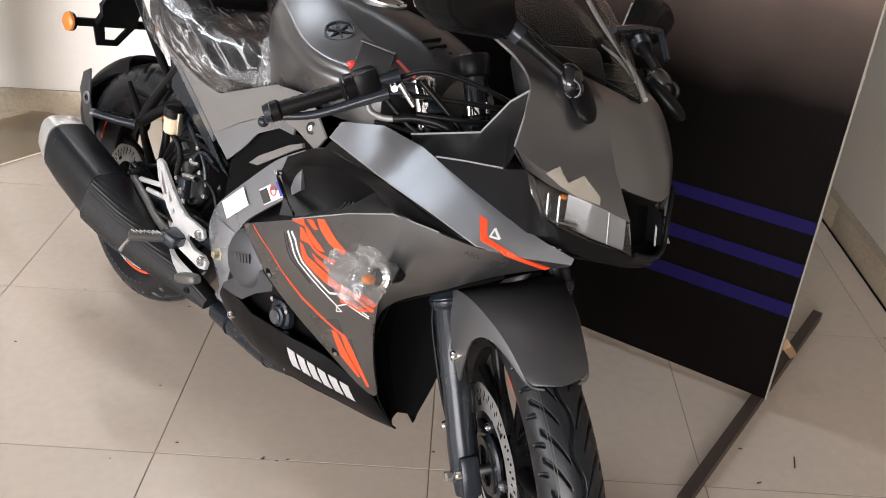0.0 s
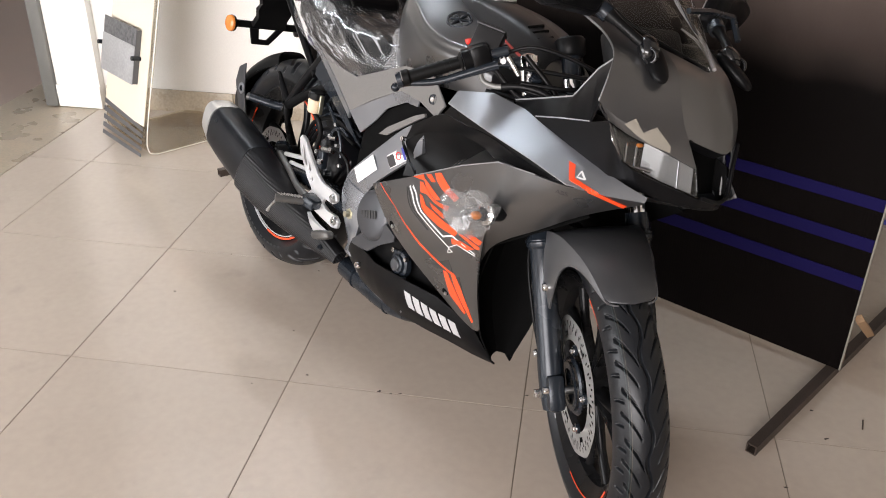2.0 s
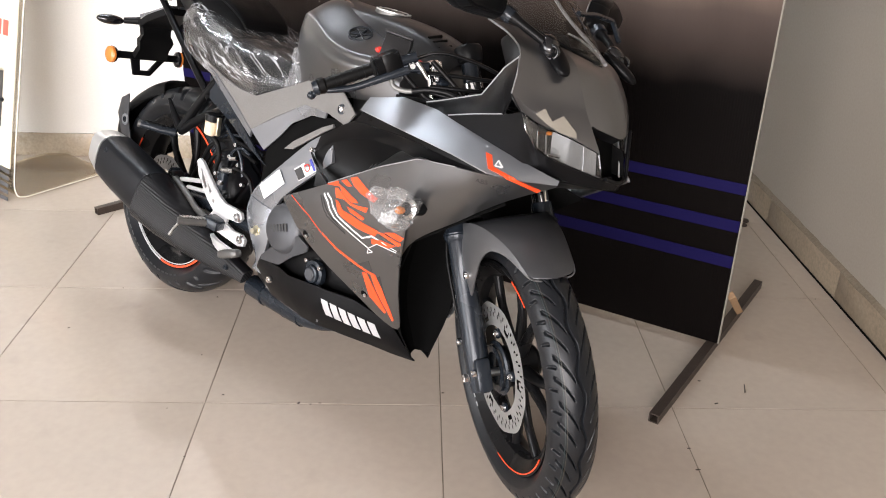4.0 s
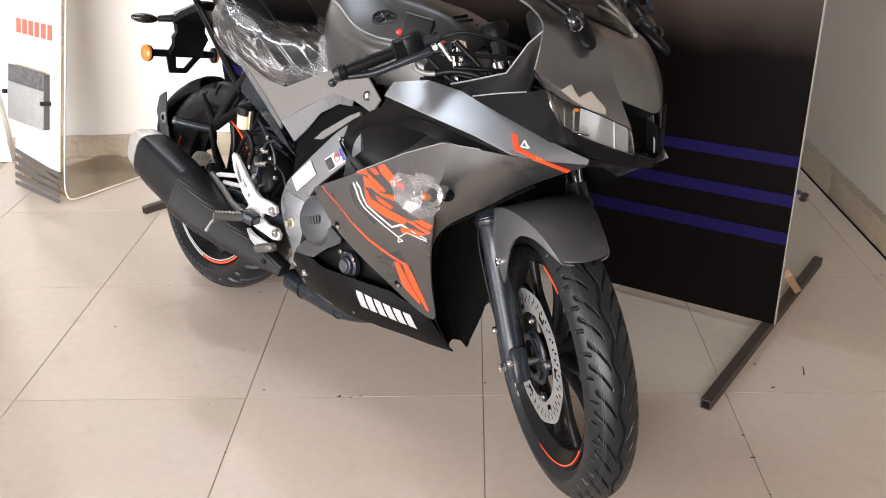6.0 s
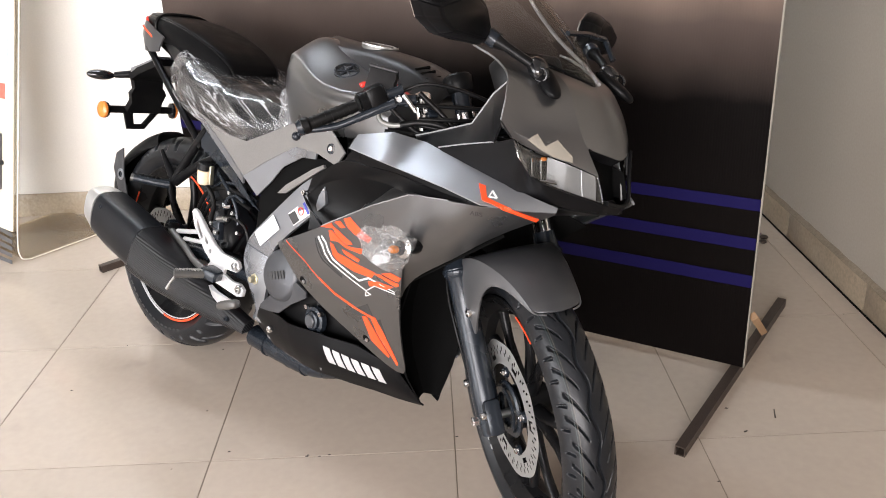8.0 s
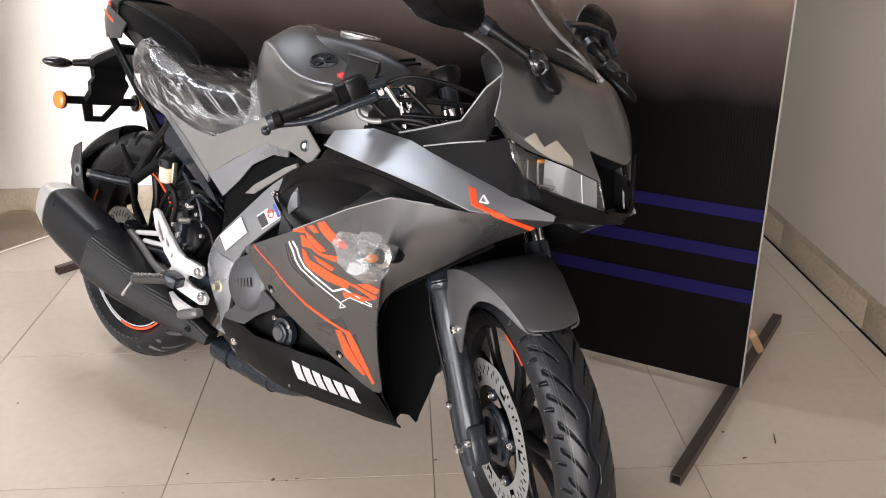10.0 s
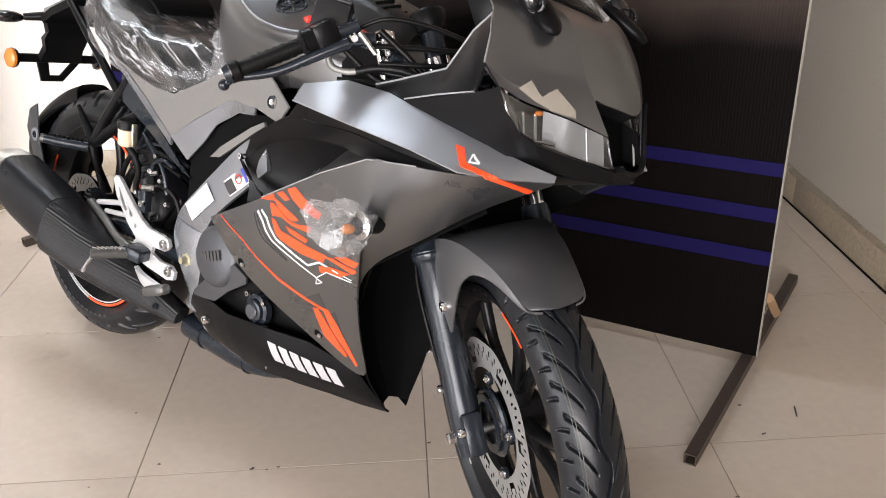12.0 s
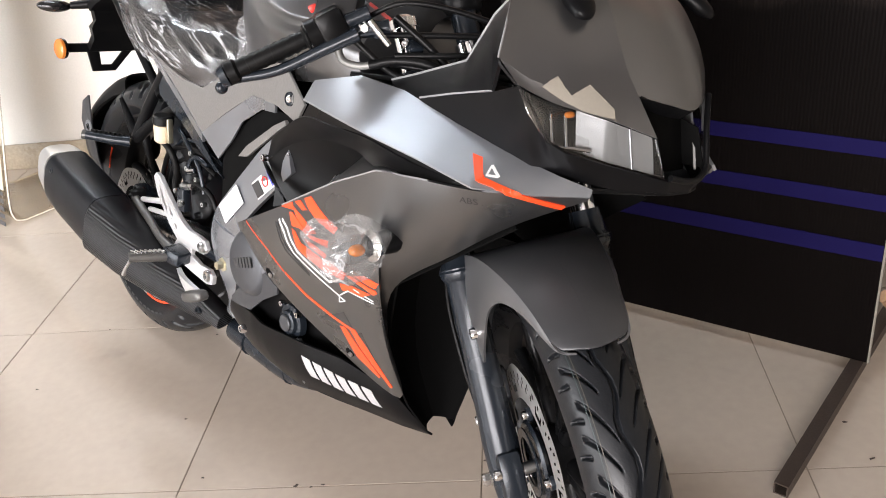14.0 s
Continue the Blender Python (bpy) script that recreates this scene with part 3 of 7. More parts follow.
slab("pillar_skirting", ROOM_L - 0.19, ROOM_L + 0.021, ROOM_B - 0.052, ROOM_B - 0.041, 0.0, 0.1, WALL, "scuffed white painted skirting at the pillar", 0.003)
slab("door_frame", ROOM_L - 0.25, ROOM_L - 0.192, ROOM_B - 0.06, ROOM_B + 0.05, 0.0, ROOM_H, FRAME_METAL, "grey metal frame of the wide opening", 0.004)
slab("threshold", ROOM_L - 0.45, ROOM_L - 0.004, ROOM_F, ROOM_B + 0.26, -0.14, -0.002, SKIRT, "pale stone threshold with a dark joint", 0.003)
slab("side_floor", ROOM_L - 2.3, ROOM_L - 0.454, ROOM_F - 0.2, ROOM_B + 3.2, -0.3, -0.02, STONE, "brown stone floor of the room beside the showroom")
slab("outer_wall", ROOM_L - 2.3, ROOM_L - 2.1, ROOM_F - 0.2, ROOM_B + 3.2, -0.1, ROOM_H, WALL, "plain wall of the room beside")

slab("outer_end_wall", ROOM_L - 2.3, ROOM_L - 0.19, ROOM_B + 3.2, ROOM_B + 3.4, -0.1, ROOM_H, WALL, "plain wall of the room beside")


def tile_mesh(x0, x1, y0, y1):
    bm = bmesh.new()
    bmesh.ops.create_cube(bm, size=1.0)
    bmesh.ops.scale(bm, vec=(x1 - x0, y1 - y0, 0.008), verts=bm.verts)
    bmesh.ops.bevel(bm, geom=[e for e in bm.edges if all(v.co.z > 0 for v in e.verts)], offset=0.0004, segments=1, affect="EDGES")
    me = bpy.data.meshes.new("floor_tile")
    bm.to_mesh(me)
    bm.free()
    me.materials.append(TILE)
    return me

# ---------------------------------------------------------------- the motorcycle, built along x (nose at +x, its right at -y)
bike = thing("motorcycle", "matt grey and black sports motorcycle leaning on its side stand", "motorcycle",
             pose(-0.819, 0.615, 0.003, 0, 0, -44.0) @ pose(0, 0, 0, -13.5))
RAKE = Vector((-math.sin(radians(25.5)), 0, math.cos(radians(25.5))))
PIVOT = Vector((1.42, 0, 0))
STEER = Matrix.Translation(PIVOT) @ Matrix.Rotation(radians(-31.9), 4, RAKE) @ Matrix.Translation(-PIVOT)
AXLE_F, AXLE_R = (1.325, 0, 0.309), (0, 0, 0.314)
RIGHT, LEFT = (0, -1, 0), (0, 1, 0)


# ---- wheels, turned round y at the origin
def tyre_mesh(R, half, height, pattern, nu=900, nv=72, wave=None):
    """A tyre with its tread cut in: pattern(angle, across) gives the depth of the groove, across from -1 to 1."""
    a = np.linspace(0, 2 * np.pi, nu, endpoint=False)
    s = np.linspace(-1, 1, nv + 1)
    s = np.sign(s) * np.abs(s) ** 1.3
    A, S = np.meshgrid(a, s, indexing="ij")
    if wave:
        S = S + wave(A) * np.clip(1 - np.abs(S) / 0.5, 0, 1)
    t = S * np.radians(118)
    y = half * np.sin(t) * np.where(np.abs(S) > 0.78, 1 - 0.25 * (np.abs(S) - 0.78) / 0.22, 1)
    r = R - height + height * np.cos(t)
    d = pattern(A, S)
    rr = r - d * np.clip(np.cos(t), 0.1, 1)
    yy = y - d * np.sin(t)
    V = np.stack([rr * np.cos(A), yy, rr * np.sin(A)], -1).reshape(-1, 3)
    b = nv + 1
    i, j = np.meshgrid(np.arange(nu), np.arange(nv), indexing="ij")
    k = (i + 1) % nu
    F = np.stack([i * b + j, i * b + j + 1, k * b + j + 1, k * b + j], -1).reshape(-1, 4)
    return V, [tuple(map(int, f)) for f in F]


def line_groove(off, width, depth):
    return depth * np.clip(1.9 - 1.9 * np.abs(off) / width, 0, 1)


def zigzag(A):
    return 0.045 * np.clip(1.6 * (4 * np.abs((A * 21 / (2 * np.pi)) % 1 - 0.5) - 1), -1, 1)


def front_tread(A, S):
    """A kinked centre groove, and on each side long blades that taper, with short sipes between them."""
    ph = A * 21 / (2 * np.pi)
    d = line_groove(S - zigzag(A), 0.034, 0.006)
    for side, shift in ((1, 0.0), (-1, 0.5)):
        q = S * side
        for lo, hi, k, sh, w0, w1 in ((0.08, 0.44, 2.5, 0.0, 0.030, 0.070), (0.13, 0.50, 2.5, 0.5, 0.030, 0.065), (0.40, 0.62, 1.2, 0.27, 0.050, 0.030), (0.44, 0.64, 1.2, 0.77, 0.050, 0.030)):
            off = ((ph + shift + sh + k * (0.60 - q) ** 2) % 1) - 0.5
            w = np.clip(w0 + (w1 - w0) * (q - lo) / (hi - lo), 0.008, 0.2)
            m = np.clip((q - lo) / 0.03, 0, 1) * np.clip((hi - q) / 0.03, 0, 1)
            d = np.maximum(d, line_groove(off, w, 0.006) * m)
    return d


def rear_tread(A, S):
    n = 17
    d = np.zeros_like(A)
    ph = A * n / (2 * np.pi)
    for side, shift in ((1, 0.0), (-1, 0.5)):
        q = S * side
        for lo, hi, slope, sh, w in ((0.05, 0.42, 1.4, 0.0, 0.075), (0.22, 0.60, 0.6, 0.5, 0.08), (0.50, 0.64, 0.2, 0.25, 0.06)):
            off = ((ph + shift + sh + q * slope) % 1) - 0.5
            m = np.clip((q - lo) / 0.03, 0, 1) * np.clip((hi - q) / 0.03, 0, 1)
            d = np.maximum(d, line_groove(off, w, 0.006) * m)
    return d


def arc_bars(name, r0, r1, y, a0, a1, n, mat, parent, xf, out=-1, fill=0.7):
    """Raised bars in a row along an arc on a wheel's flank: a stripe, dashes, or writing too small to read."""
    V, F = [], []
    for i in range(n):
        lo = a0 + (a1 - a0) * i / n
        hi = lo + (a1 - a0) / n * fill
        k = max(1, int(abs(hi - lo) / 4))
        o = len(V)
        for j in range(k + 1):
            a = radians(lo + (hi - lo) * j / k)
            c, d = math.cos(a), math.sin(a)
            V += [(r0 * c, y, r0 * d), (r0 * c, y + out * 0.0015, r0 * d), (r1 * c, y + out * 0.0015, r1 * d), (r1 * c, y, r1 * d)]
        for j in range(k):
            p = o + 4 * j
            F += [(p + m, p + (m + 1) % 4, p + 4 + (m + 1) % 4, p + 4 + m) for m in range(4)]
        F += [(o, o + 3, o + 2, o + 1), (o + 4 * k, o + 4 * k + 1, o + 4 * k + 2, o + 4 * k + 3)]
    return raw(name, V, F, mat, parent, "", 30, xf)


def rim_and_spokes(wheel, R, half, hub_r, hub_half, pairs, xf):
    rim = [(R - 0.022, -half * 0.5), (R + 0.004, -half), (R + 0.010, -half), (R + 0.010, -half + 0.006), (R - 0.004, -half + 0.012),
           (R - 0.014, 0), (R - 0.004, half - 0.012), (R + 0.010, half - 0.006), (R + 0.010, half), (R + 0.004, half), (R - 0.022, half * 0.5), (R - 0.030, 0)]
    lathe("rim", rim + rim[:1], WHEEL_BLACK, wheel, "gloss black alloy rim", 96, xf)
    lathe("hub", [(0.012, -hub_half), (hub_r * 0.7, -hub_half), (hub_r, -hub_half * 0.7), (hub_r, hub_half * 0.7), (hub_r * 0.7, hub_half), (0.012, hub_half), (0.012, -hub_half)], WHEEL_BLACK, wheel, "", 32, xf)
    for i in range(pairs):
        base = 2 * math.pi * i / pairs
        for sgn in (-1, 1):
            a0, a1 = base + sgn * 0.10, base + sgn * 0.30
            c0, c1 = Vector((math.cos(a0), 0, math.sin(a0))), Vector((math.cos(a1), 0, math.sin(a1)))
            V, F = tube_data([c0 * (hub_r - 0.006), (c0 * 0.5 + c1 * 0.5).normalized() * (hub_r + R) * 0.5, c1 * (R - 0.016)], (0.016, 0.011, 0.013), 8, 4)
            V = np.array(V) * np.array([1, 0.9, 1])
            raw("spoke", V, F, WHEEL_BLACK, wheel, "", 60, xf)


def disc_mesh(r0, r1, th, xf, parent, name, label):
    """A brake disc with a wavy rim, real drilled holes and slots."""
    bm = bmesh.new()
    seg = 180
    radii = [r0, r0 + (r1 - r0) * 0.2, r0 + (r1 - r0) * 0.4, r0 + (r1 - r0) * 0.6, r0 + (r1 - r0) * 0.8, r1]
    ring = []
    for k in range(seg):
        a = 2 * math.pi * k / seg
        w = 1 + 0.012 * math.cos(9 * a)
        ring.append([bm.verts.new((r * (w if r == r1 else 1) * math.cos(a), 0, r * (w if r == r1 else 1) * math.sin(a))) for r in radii])
    for k in range(seg):
        l = (k + 1) % seg
        for i in range(len(radii) - 1):
            hole = (i == 3 and k % 5 == 0) or (i == 2 and k % 5 == 2) or (i == 1 and k % 30 in (2, 3, 4, 5, 6, 7))
            if not hole:
                bm.faces.new((ring[k][i], ring[l][i], ring[l][i + 1], ring[k][i + 1]))
    r = bmesh.ops.solidify(bm, geom=bm.faces[:], thickness=th)
    return part(name, bm, DISC_STEEL, parent, label, 40, xf)


FRONT = STEER @ Matrix.Translation(AXLE_F)
WHEEL_F = FRONT @ Matrix.Translation((0, -0.011, 0))
front_wheel = finish("front_wheel", bpy.data.meshes.new("front_wheel"), None, bike, "front wheel with grooved tyre and drilled brake disc", smooth=False)
V, F = tyre_mesh(0.306, 0.0495, 0.0504, front_tread, 1700, 160, zigzag)
tyre = raw("tyre", V, F, RUBBER, front_wheel, "grooved black tyre", 60, WHEEL_F)
for cut, ink in ((-0.29, LINE_OCHRE), (-0.33, LINE_GREEN)):
    c0, c1 = cut * radians(118), (cut - 0.009) * radians(118)
    ring = [(0.2556 + 0.0506 * math.cos(c), 0.0497 * math.sin(c)) for c in (c0, c1)]
    lathe("tread_line", ring + [(ring[1][0] - 0.0006, ring[1][1]), (ring[0][0] - 0.0006, ring[0][1]), ring[0]], ink, tyre, "faint coloured moulding line", 160, WHEEL_F)
rim_and_spokes(front_wheel, 0.222, 0.038, 0.045, 0.042, 5, WHEEL_F)
arc_bars("rim_stripe", 0.2248, 0.2274, -0.0385, 268, 335, 1, ORANGE, front_wheel, WHEEL_F, fill=1.0)
arc_bars("rim_stripe", 0.2250, 0.2278, -0.0385, 60, 78, 1, ORANGE, front_wheel, WHEEL_F, fill=1.0)
arc_bars("rim_mark", 0.2245, 0.2285, -0.0385, 214, 236, 4, SILVER_INK, front_wheel, WHEEL_F, fill=0.5)
disc_mesh(0.092, 0.141, 0.0045, FRONT @ Matrix.Translation((0, -0.056, 0)), front_wheel, "brake_disc", "drilled steel front brake disc")
lathe("disc_carrier", [(0.02, -0.052), (0.04, -0.060), (0.056, -0.060), (0.060, -0.056), (0.056, -0.050), (0.02, -0.044), (0.02, -0.052)], BLACK_METAL, front_wheel, "", 40, FRONT)
for i in range(5):
    a = 2 * math.pi * i / 5 + 0.3
    p = FRONT @ Vector((0.084 * math.cos(a), -0.0560, 0.084 * math.sin(a)))
    lathe("carrier_arm", [(0.0001, 0.0), (0.011, 0.0), (0.011, 0.006), (0.0001, 0.006)], BLACK_METAL, front_wheel, "", 10, to_axis(p, FRONT.to_3x3() @ Vector(RIGHT)))
    bolt(FRONT @ Vector((0.084 * math.cos(a), -0.0625, 0.084 * math.sin(a))), FRONT.to_3x3() @ Vector(RIGHT), 0.007, CHROME, front_wheel, "disc_bolt")
V, F = lathe_data([(0.036, -0.064), (0.050, -0.064), (0.050, -0.066), (0.036, -0.066), (0.036, -0.064)], 60)
raw("sensor_ring", V, F, BLACK_METAL, front_wheel, "", 30, FRONT)

REAR = Matrix.Translation(AXLE_R)
rear_wheel = finish("rear_wheel", bpy.data.meshes.new("rear_wheel"), None, bike, "wide rear wheel with black tyre and orange rim stripes", smooth=False)
V, F = tyre_mesh(0.314, 0.072, 0.0545, rear_tread, 900, 80)
raw("tyre", V, F, RUBBER, rear_wheel, "wide black rear tyre", 60, REAR)
rim_and_spokes(rear_wheel, 0.224, 0.052, 0.055, 0.06, 5, REAR)
arc_bars("rim_stripe", 0.2275, 0.2335, -0.0530, 150, 166, 1, ORANGE, rear_wheel, REAR, fill=1.0)
arc_bars("rim_stripe", 0.2275, 0.2335, -0.0530, 206, 262, 1, SILVER_INK, rear_wheel, REAR, fill=1.0)
arc_bars("rim_line", 0.2215, 0.2245, -0.0530, 190, 335, 1, SILVER_INK, rear_wheel, REAR, fill=1.0)
arc_bars("rim_stripe", 0.2275, 0.2335, -0.0530, 263, 335, 1, ORANGE, rear_wheel, REAR, fill=1.0)
arc_bars("rim_stripe", 0.2275, 0.2335, -0.0530, 18, 72, 1, ORANGE, rear_wheel, REAR, fill=1.0)
arc_bars("sidewall_mark", 0.252, 0.264, -0.0698, 205, 292, 17, RUBBER_MARK, rear_wheel, REAR, fill=0.6)
disc_mesh(0.066, 0.110, 0.0045, REAR @ Matrix.Translation((0, -0.085, 0)), rear_wheel, "brake_disc", "drilled rear brake disc")

# ---- fork, clamps and axle
for side, lab in ((-1, "dark blue-black fork leg"), (1, "")):
    y = 0.100 * side
    a = Vector((1.325, y, 0.300))
    tube("fork_leg", [a - 0.035 * RAKE, a, a + 0.05 * RAKE, a + 0.10 * RAKE, a + 0.285 * RAKE, a + 0.293 * RAKE, a + 0.305 * RAKE], (0.021, 0.0255, 0.0265, 0.0245, 0.0245, 0.030, 0.031), BLACK_METAL, bike, lab, 24, 2, True, STEER)
    tube("fork_tube", [a + 0.28 * RAKE, a + 0.66 * RAKE], 0.0195, CHROME, bike, "chrome fork tube", 24, 4, True, STEER)
    tube("dust_sleeve", [a + 0.30 * RAKE, a + 0.312 * RAKE, a + 0.345 * RAKE], (0.0325, 0.026, 0.0235), BLACK_METAL, bike, "", 24, 3, True, STEER)
    tube("fork_clamp", [a + 0.558 * RAKE, a + 0.590 * RAKE], 0.030, BLACK_METAL, bike, "", 24, 2, True, STEER)
    tube("fork_clamp", [a + 0.40 * RAKE, a + 0.43 * RAKE], 0.030, BLACK_METAL, bike, "", 24, 2, True, STEER)
    tube("fork_cap", [a + 0.655 * RAKE, a + 0.668 * RAKE, a + 0.675 * RAKE], (0.022, 0.022, 0.012), CHROME, bike, "", 16, 2, True, STEER)
block("axle_lug", (0.046, 0.036, 0.075), (1.334, -0.098, 0.305), BLACK_METAL, bike, "black fork foot", 0.010, STEER, (0, -25, 0))
lathe("axle_nut", [(0.0001, -0.012), (0.010, -0.012), (0.010, 0.006), (0.008, 0.009), (0.0001, 0.009)], STEEL, bike, "zinc-plated axle nut", 6, STEER @ to_axis((1.324, -0.128, 0.298), RIGHT), 20)
bolt(STEER @ Vector((1.345, -0.118, 0.318)), STEER.to_3x3() @ Vector(RIGHT), 0.008, CHROME, bike, "pinch_bolt")
tube("axle", [(1.325, -0.125, 0.300), (1.325, 0.125, 0.300)], 0.009, STEEL, bike, "", 12, 2, True, STEER)
top_c = Vector((1.325, 0, 0.300)) + 0.573 * RAKE
plate("top_clamp", [(top_c.x - 0.055, -0.125), (top_c.x - 0.03, -0.13), (top_c.x + 0.035, -0.13), (top_c.x + 0.015, -0.04), (top_c.x + 0.015, 0.04), (top_c.x + 0.035, 0.13), (top_c.x - 0.03, 0.13), (top_c.x - 0.075, 0.03), (top_c.x - 0.075, -0.03)], -0.009, 0.009, BLACK_METAL, bike, "black top yoke",
      0.003, STEER @ Matrix.Translation((0, 0, top_c.z)) @ Matrix.Rotation(radians(90), 4, "X") @ Matrix.Identity(4))
stem = Vector((1.279, 0, 0.296)) + 0.64 * RAKE
tube("stem_cap", [stem + 0.016 * RAKE, stem + 0.020 * RAKE, stem + 0.050 * RAKE, stem + 0.055 * RAKE], (0.026, 0.030, 0.032, 0.028), BLACK, bike, "round black stem cap", 28, 2, True, STEER)
tube("steering_stem", [Vector((1.279, 0, 0.296)) + 0.36 * RAKE, stem + 0.018 * RAKE], 0.020, BLACK_METAL, bike, "", 16, 2, True, STEER)
tube("stem_nut", [stem - 0.052 * RAKE, stem - 0.050 * RAKE, stem - 0.030 * RAKE, stem - 0.028 * RAKE], (0.020, 0.024, 0.024, 0.020), CHROME, bike, "chrome stem nut", 20, 1, True, STEER)
# caliper behind the right leg
block("brake_caliper", (0.05, 0.045, 0.10), (1.245, -0.085, 0.375), BLACK_METAL, bike, "black front brake caliper", 0.012, STEER, (0, -25, 0))
for z in (0.335, 0.40):
    bolt(STEER @ Vector((1.235, -0.112, z)), STEER.to_3x3() @ Vector(RIGHT), 0.008, STEEL, bike, "caliper_bolt")
tube("brake_hose", [(1.225, -0.10, 0.42), (1.19, -0.12, 0.50), (1.14, -0.10, 0.60), (1.08, -0.09, 0.72), (1.05, -0.10, 0.80)], 0.005, BLACK, bike, "", 8, 5, False, STEER)
tube("sensor_cable", [(1.27, -0.11, 0.33), (1.235, -0.125, 0.45), (1.18, -0.12, 0.55), (1.15, -0.08, 0.62)], 0.003, BLACK, bike, "", 8, 5, False, STEER)

# ---- front mudguard: a shallow dome over the tyre, creased into side plates that run down beside the fork
GUARD = STEER @ Matrix.Translation((0, -0.006, 0))


def on_wheel(deg, r, y):
    return (1.325 + r * math.cos(radians(deg)), y, 0.300 + r * math.sin(radians(deg)))


def dome(deg, half, r_mid, r_edge):
    return [on_wheel(deg + 1.2 * f * f * (deg < 64), r_mid + (r_edge - r_mid) * f ** 2.2, -half * f) for f in (0.0, 0.25, 0.5, 0.75, 0.9, 1.0)]


CREASE = [(61.2, 0.026, 0.3112), (61.9, 0.039, 0.3116), (63.8, 0.0475, 0.3125), (67.5, 0.0515, 0.3145), (74, 0.057, 0.3175), (81, 0.0640, 0.3205), (88, 0.072, 0.323), (95, 0.079, 0.325), (102, 0.085, 0.325), (110, 0.088, 0.322), (120, 0.084, 0.318)]
RISE = (0.0062, 0.0068, 0.008, 0.010, 0.012, 0.0135, 0.014, 0.012, 0.006, -0.002, -0.006)
panel("mudguard", [dome(d, h, r + k, r) for (d, h, r), k in zip(CREASE, RISE)], CHARCOAL, bike, "matt charcoal front mudguard", 4, 16, 0.003, False, False, "one", (1.325, 0, 0.25), 24, GUARD)
LOWER = [(61.6, 0.309, 0.0280), (62.5, 0.309, 0.0415), (64.5, 0.308, 0.0495), (68, 0.307, 0.0555), (75, 0.305, 0.0640), (81, 0.301, 0.073), (86, 0.291, 0.083), (91, 0.262, 0.092), (96, 0.208, 0.098), (103, 0.176, 0.099), (113, 0.262, 0.096)]
panel("mudguard_side", ruled([on_wheel(d, r, -h) for d, h, r in CREASE], [on_wheel(d, r, -h) for d, r, h in LOWER], 0.014), GREY_GUARD, bike, "grey side plate of the mudguard", 4, 8, 0.003, centre=(1.325, 0, 0.25), xf=GUARD)
bolt(STEER @ Vector((1.276, -0.109, 0.512)), STEER.to_3x3() @ Vector(RIGHT), 0.009, CHROME, bike, "mudguard_bolt")

# ---- side fairings
F_TOP = [(0.662, -0.190, 0.495), (0.828, -0.206, 0.573), (1.003, -0.235, 0.657), (1.118, -0.252, 0.704), (1.165, -0.251, 0.709), (1.212, -0.247, 0.713), (1.285, -0.232, 0.717), (1.334, -0.184, 0.718), (1.374, -0.137, 0.722)]
F_BOT = [(0.668, -0.189, 0.484), (0.745, -0.174, 0.411), (0.872, -0.140, 0.337), (1.009, -0.090, 0.270), (1.002, -0.118, 0.390), (1.058, -0.158, 0.500), (1.178, -0.160, 0.590), (1.271, -0.150, 0.657), (1.370, -0.134, 0.714)]
fairing_r, fairing_l = panel("side_fairing", ruled(F_TOP, F_BOT, 0.018, 3), GREY, bike, "matt dark grey side fairing with orange stripes", 6, 14, 0.004)
S_TOP = [(0.922, -0.214, 0.788), (0.996, -0.188, 0.805), (1.086, -0.184, 0.799), (1.196, -0.188, 0.776), (1.278, -0.184, 0.758), (1.341, -0.158, 0.740), (1.374, -0.133, 0.728)]
S_BOT = [(0.913, -0.226, 0.760), (1.007, -0.240, 0.754), (1.095, -0.250, 0.748), (1.198, -0.250, 0.738), (1.281, -0.240, 0.722), (1.334, -0.188, 0.718), (1.376, -0.139, 0.720)]
silver_r, silver_l = panel("upper_fairing", ruled(S_TOP, S_BOT, 0.006), GREY_LIT, bike, "grey upper fairing panel, lightened for the light it catches", 6, 8, 0.004, True)
panel("fairing_groove", ruled([(0.915, -0.212, 0.762), (1.007, -0.218, 0.752), (1.095, -0.225, 0.745), (1.198, -0.228, 0.734), (1.283, -0.229, 0.720)],
                              [(0.870, -0.200, 0.722), (0.960, -0.208, 0.727), (1.045, -0.214, 0.729), (1.150, -0.226, 0.722), (1.285, -0.231, 0.716)]), BLACK_SATIN, bike, "", 5, 4, 0.003)
panel("air_scoop", ruled([(0.742, -0.172, 0.662), (0.870, -0.202, 0.723), (0.960, -0.210, 0.728), (1.045, -0.216, 0.730), (1.150, -0.228, 0.723), (1.284, -0.2315, 0.717)],
                         [(0.722, -0.170, 0.618), (0.790, -0.168, 0.660), (0.890, -0.176, 0.690), (1.000, -0.196, 0.700), (1.118, -0.240, 0.703), (1.282, -0.230, 0.713)], -0.006), BLACK_SATIN, bike, "black air scoop behind the fairing", 5, 5, 0.003)
panel("fairing_flange", ruled([(0.828, -0.204, 0.574), (0.920, -0.219, 0.617), (1.003, -0.234, 0.658), (1.118, -0.250, 0.705), (1.165, -0.249, 0.710)],
                              [(0.828, -0.165, 0.580), (0.920, -0.165, 0.632), (1.000, -0.180, 0.690), (1.060, -0.205, 0.702), (1.100, -0.222, 0.704)]), GREY, bike, "", 5, 4, 0.003)
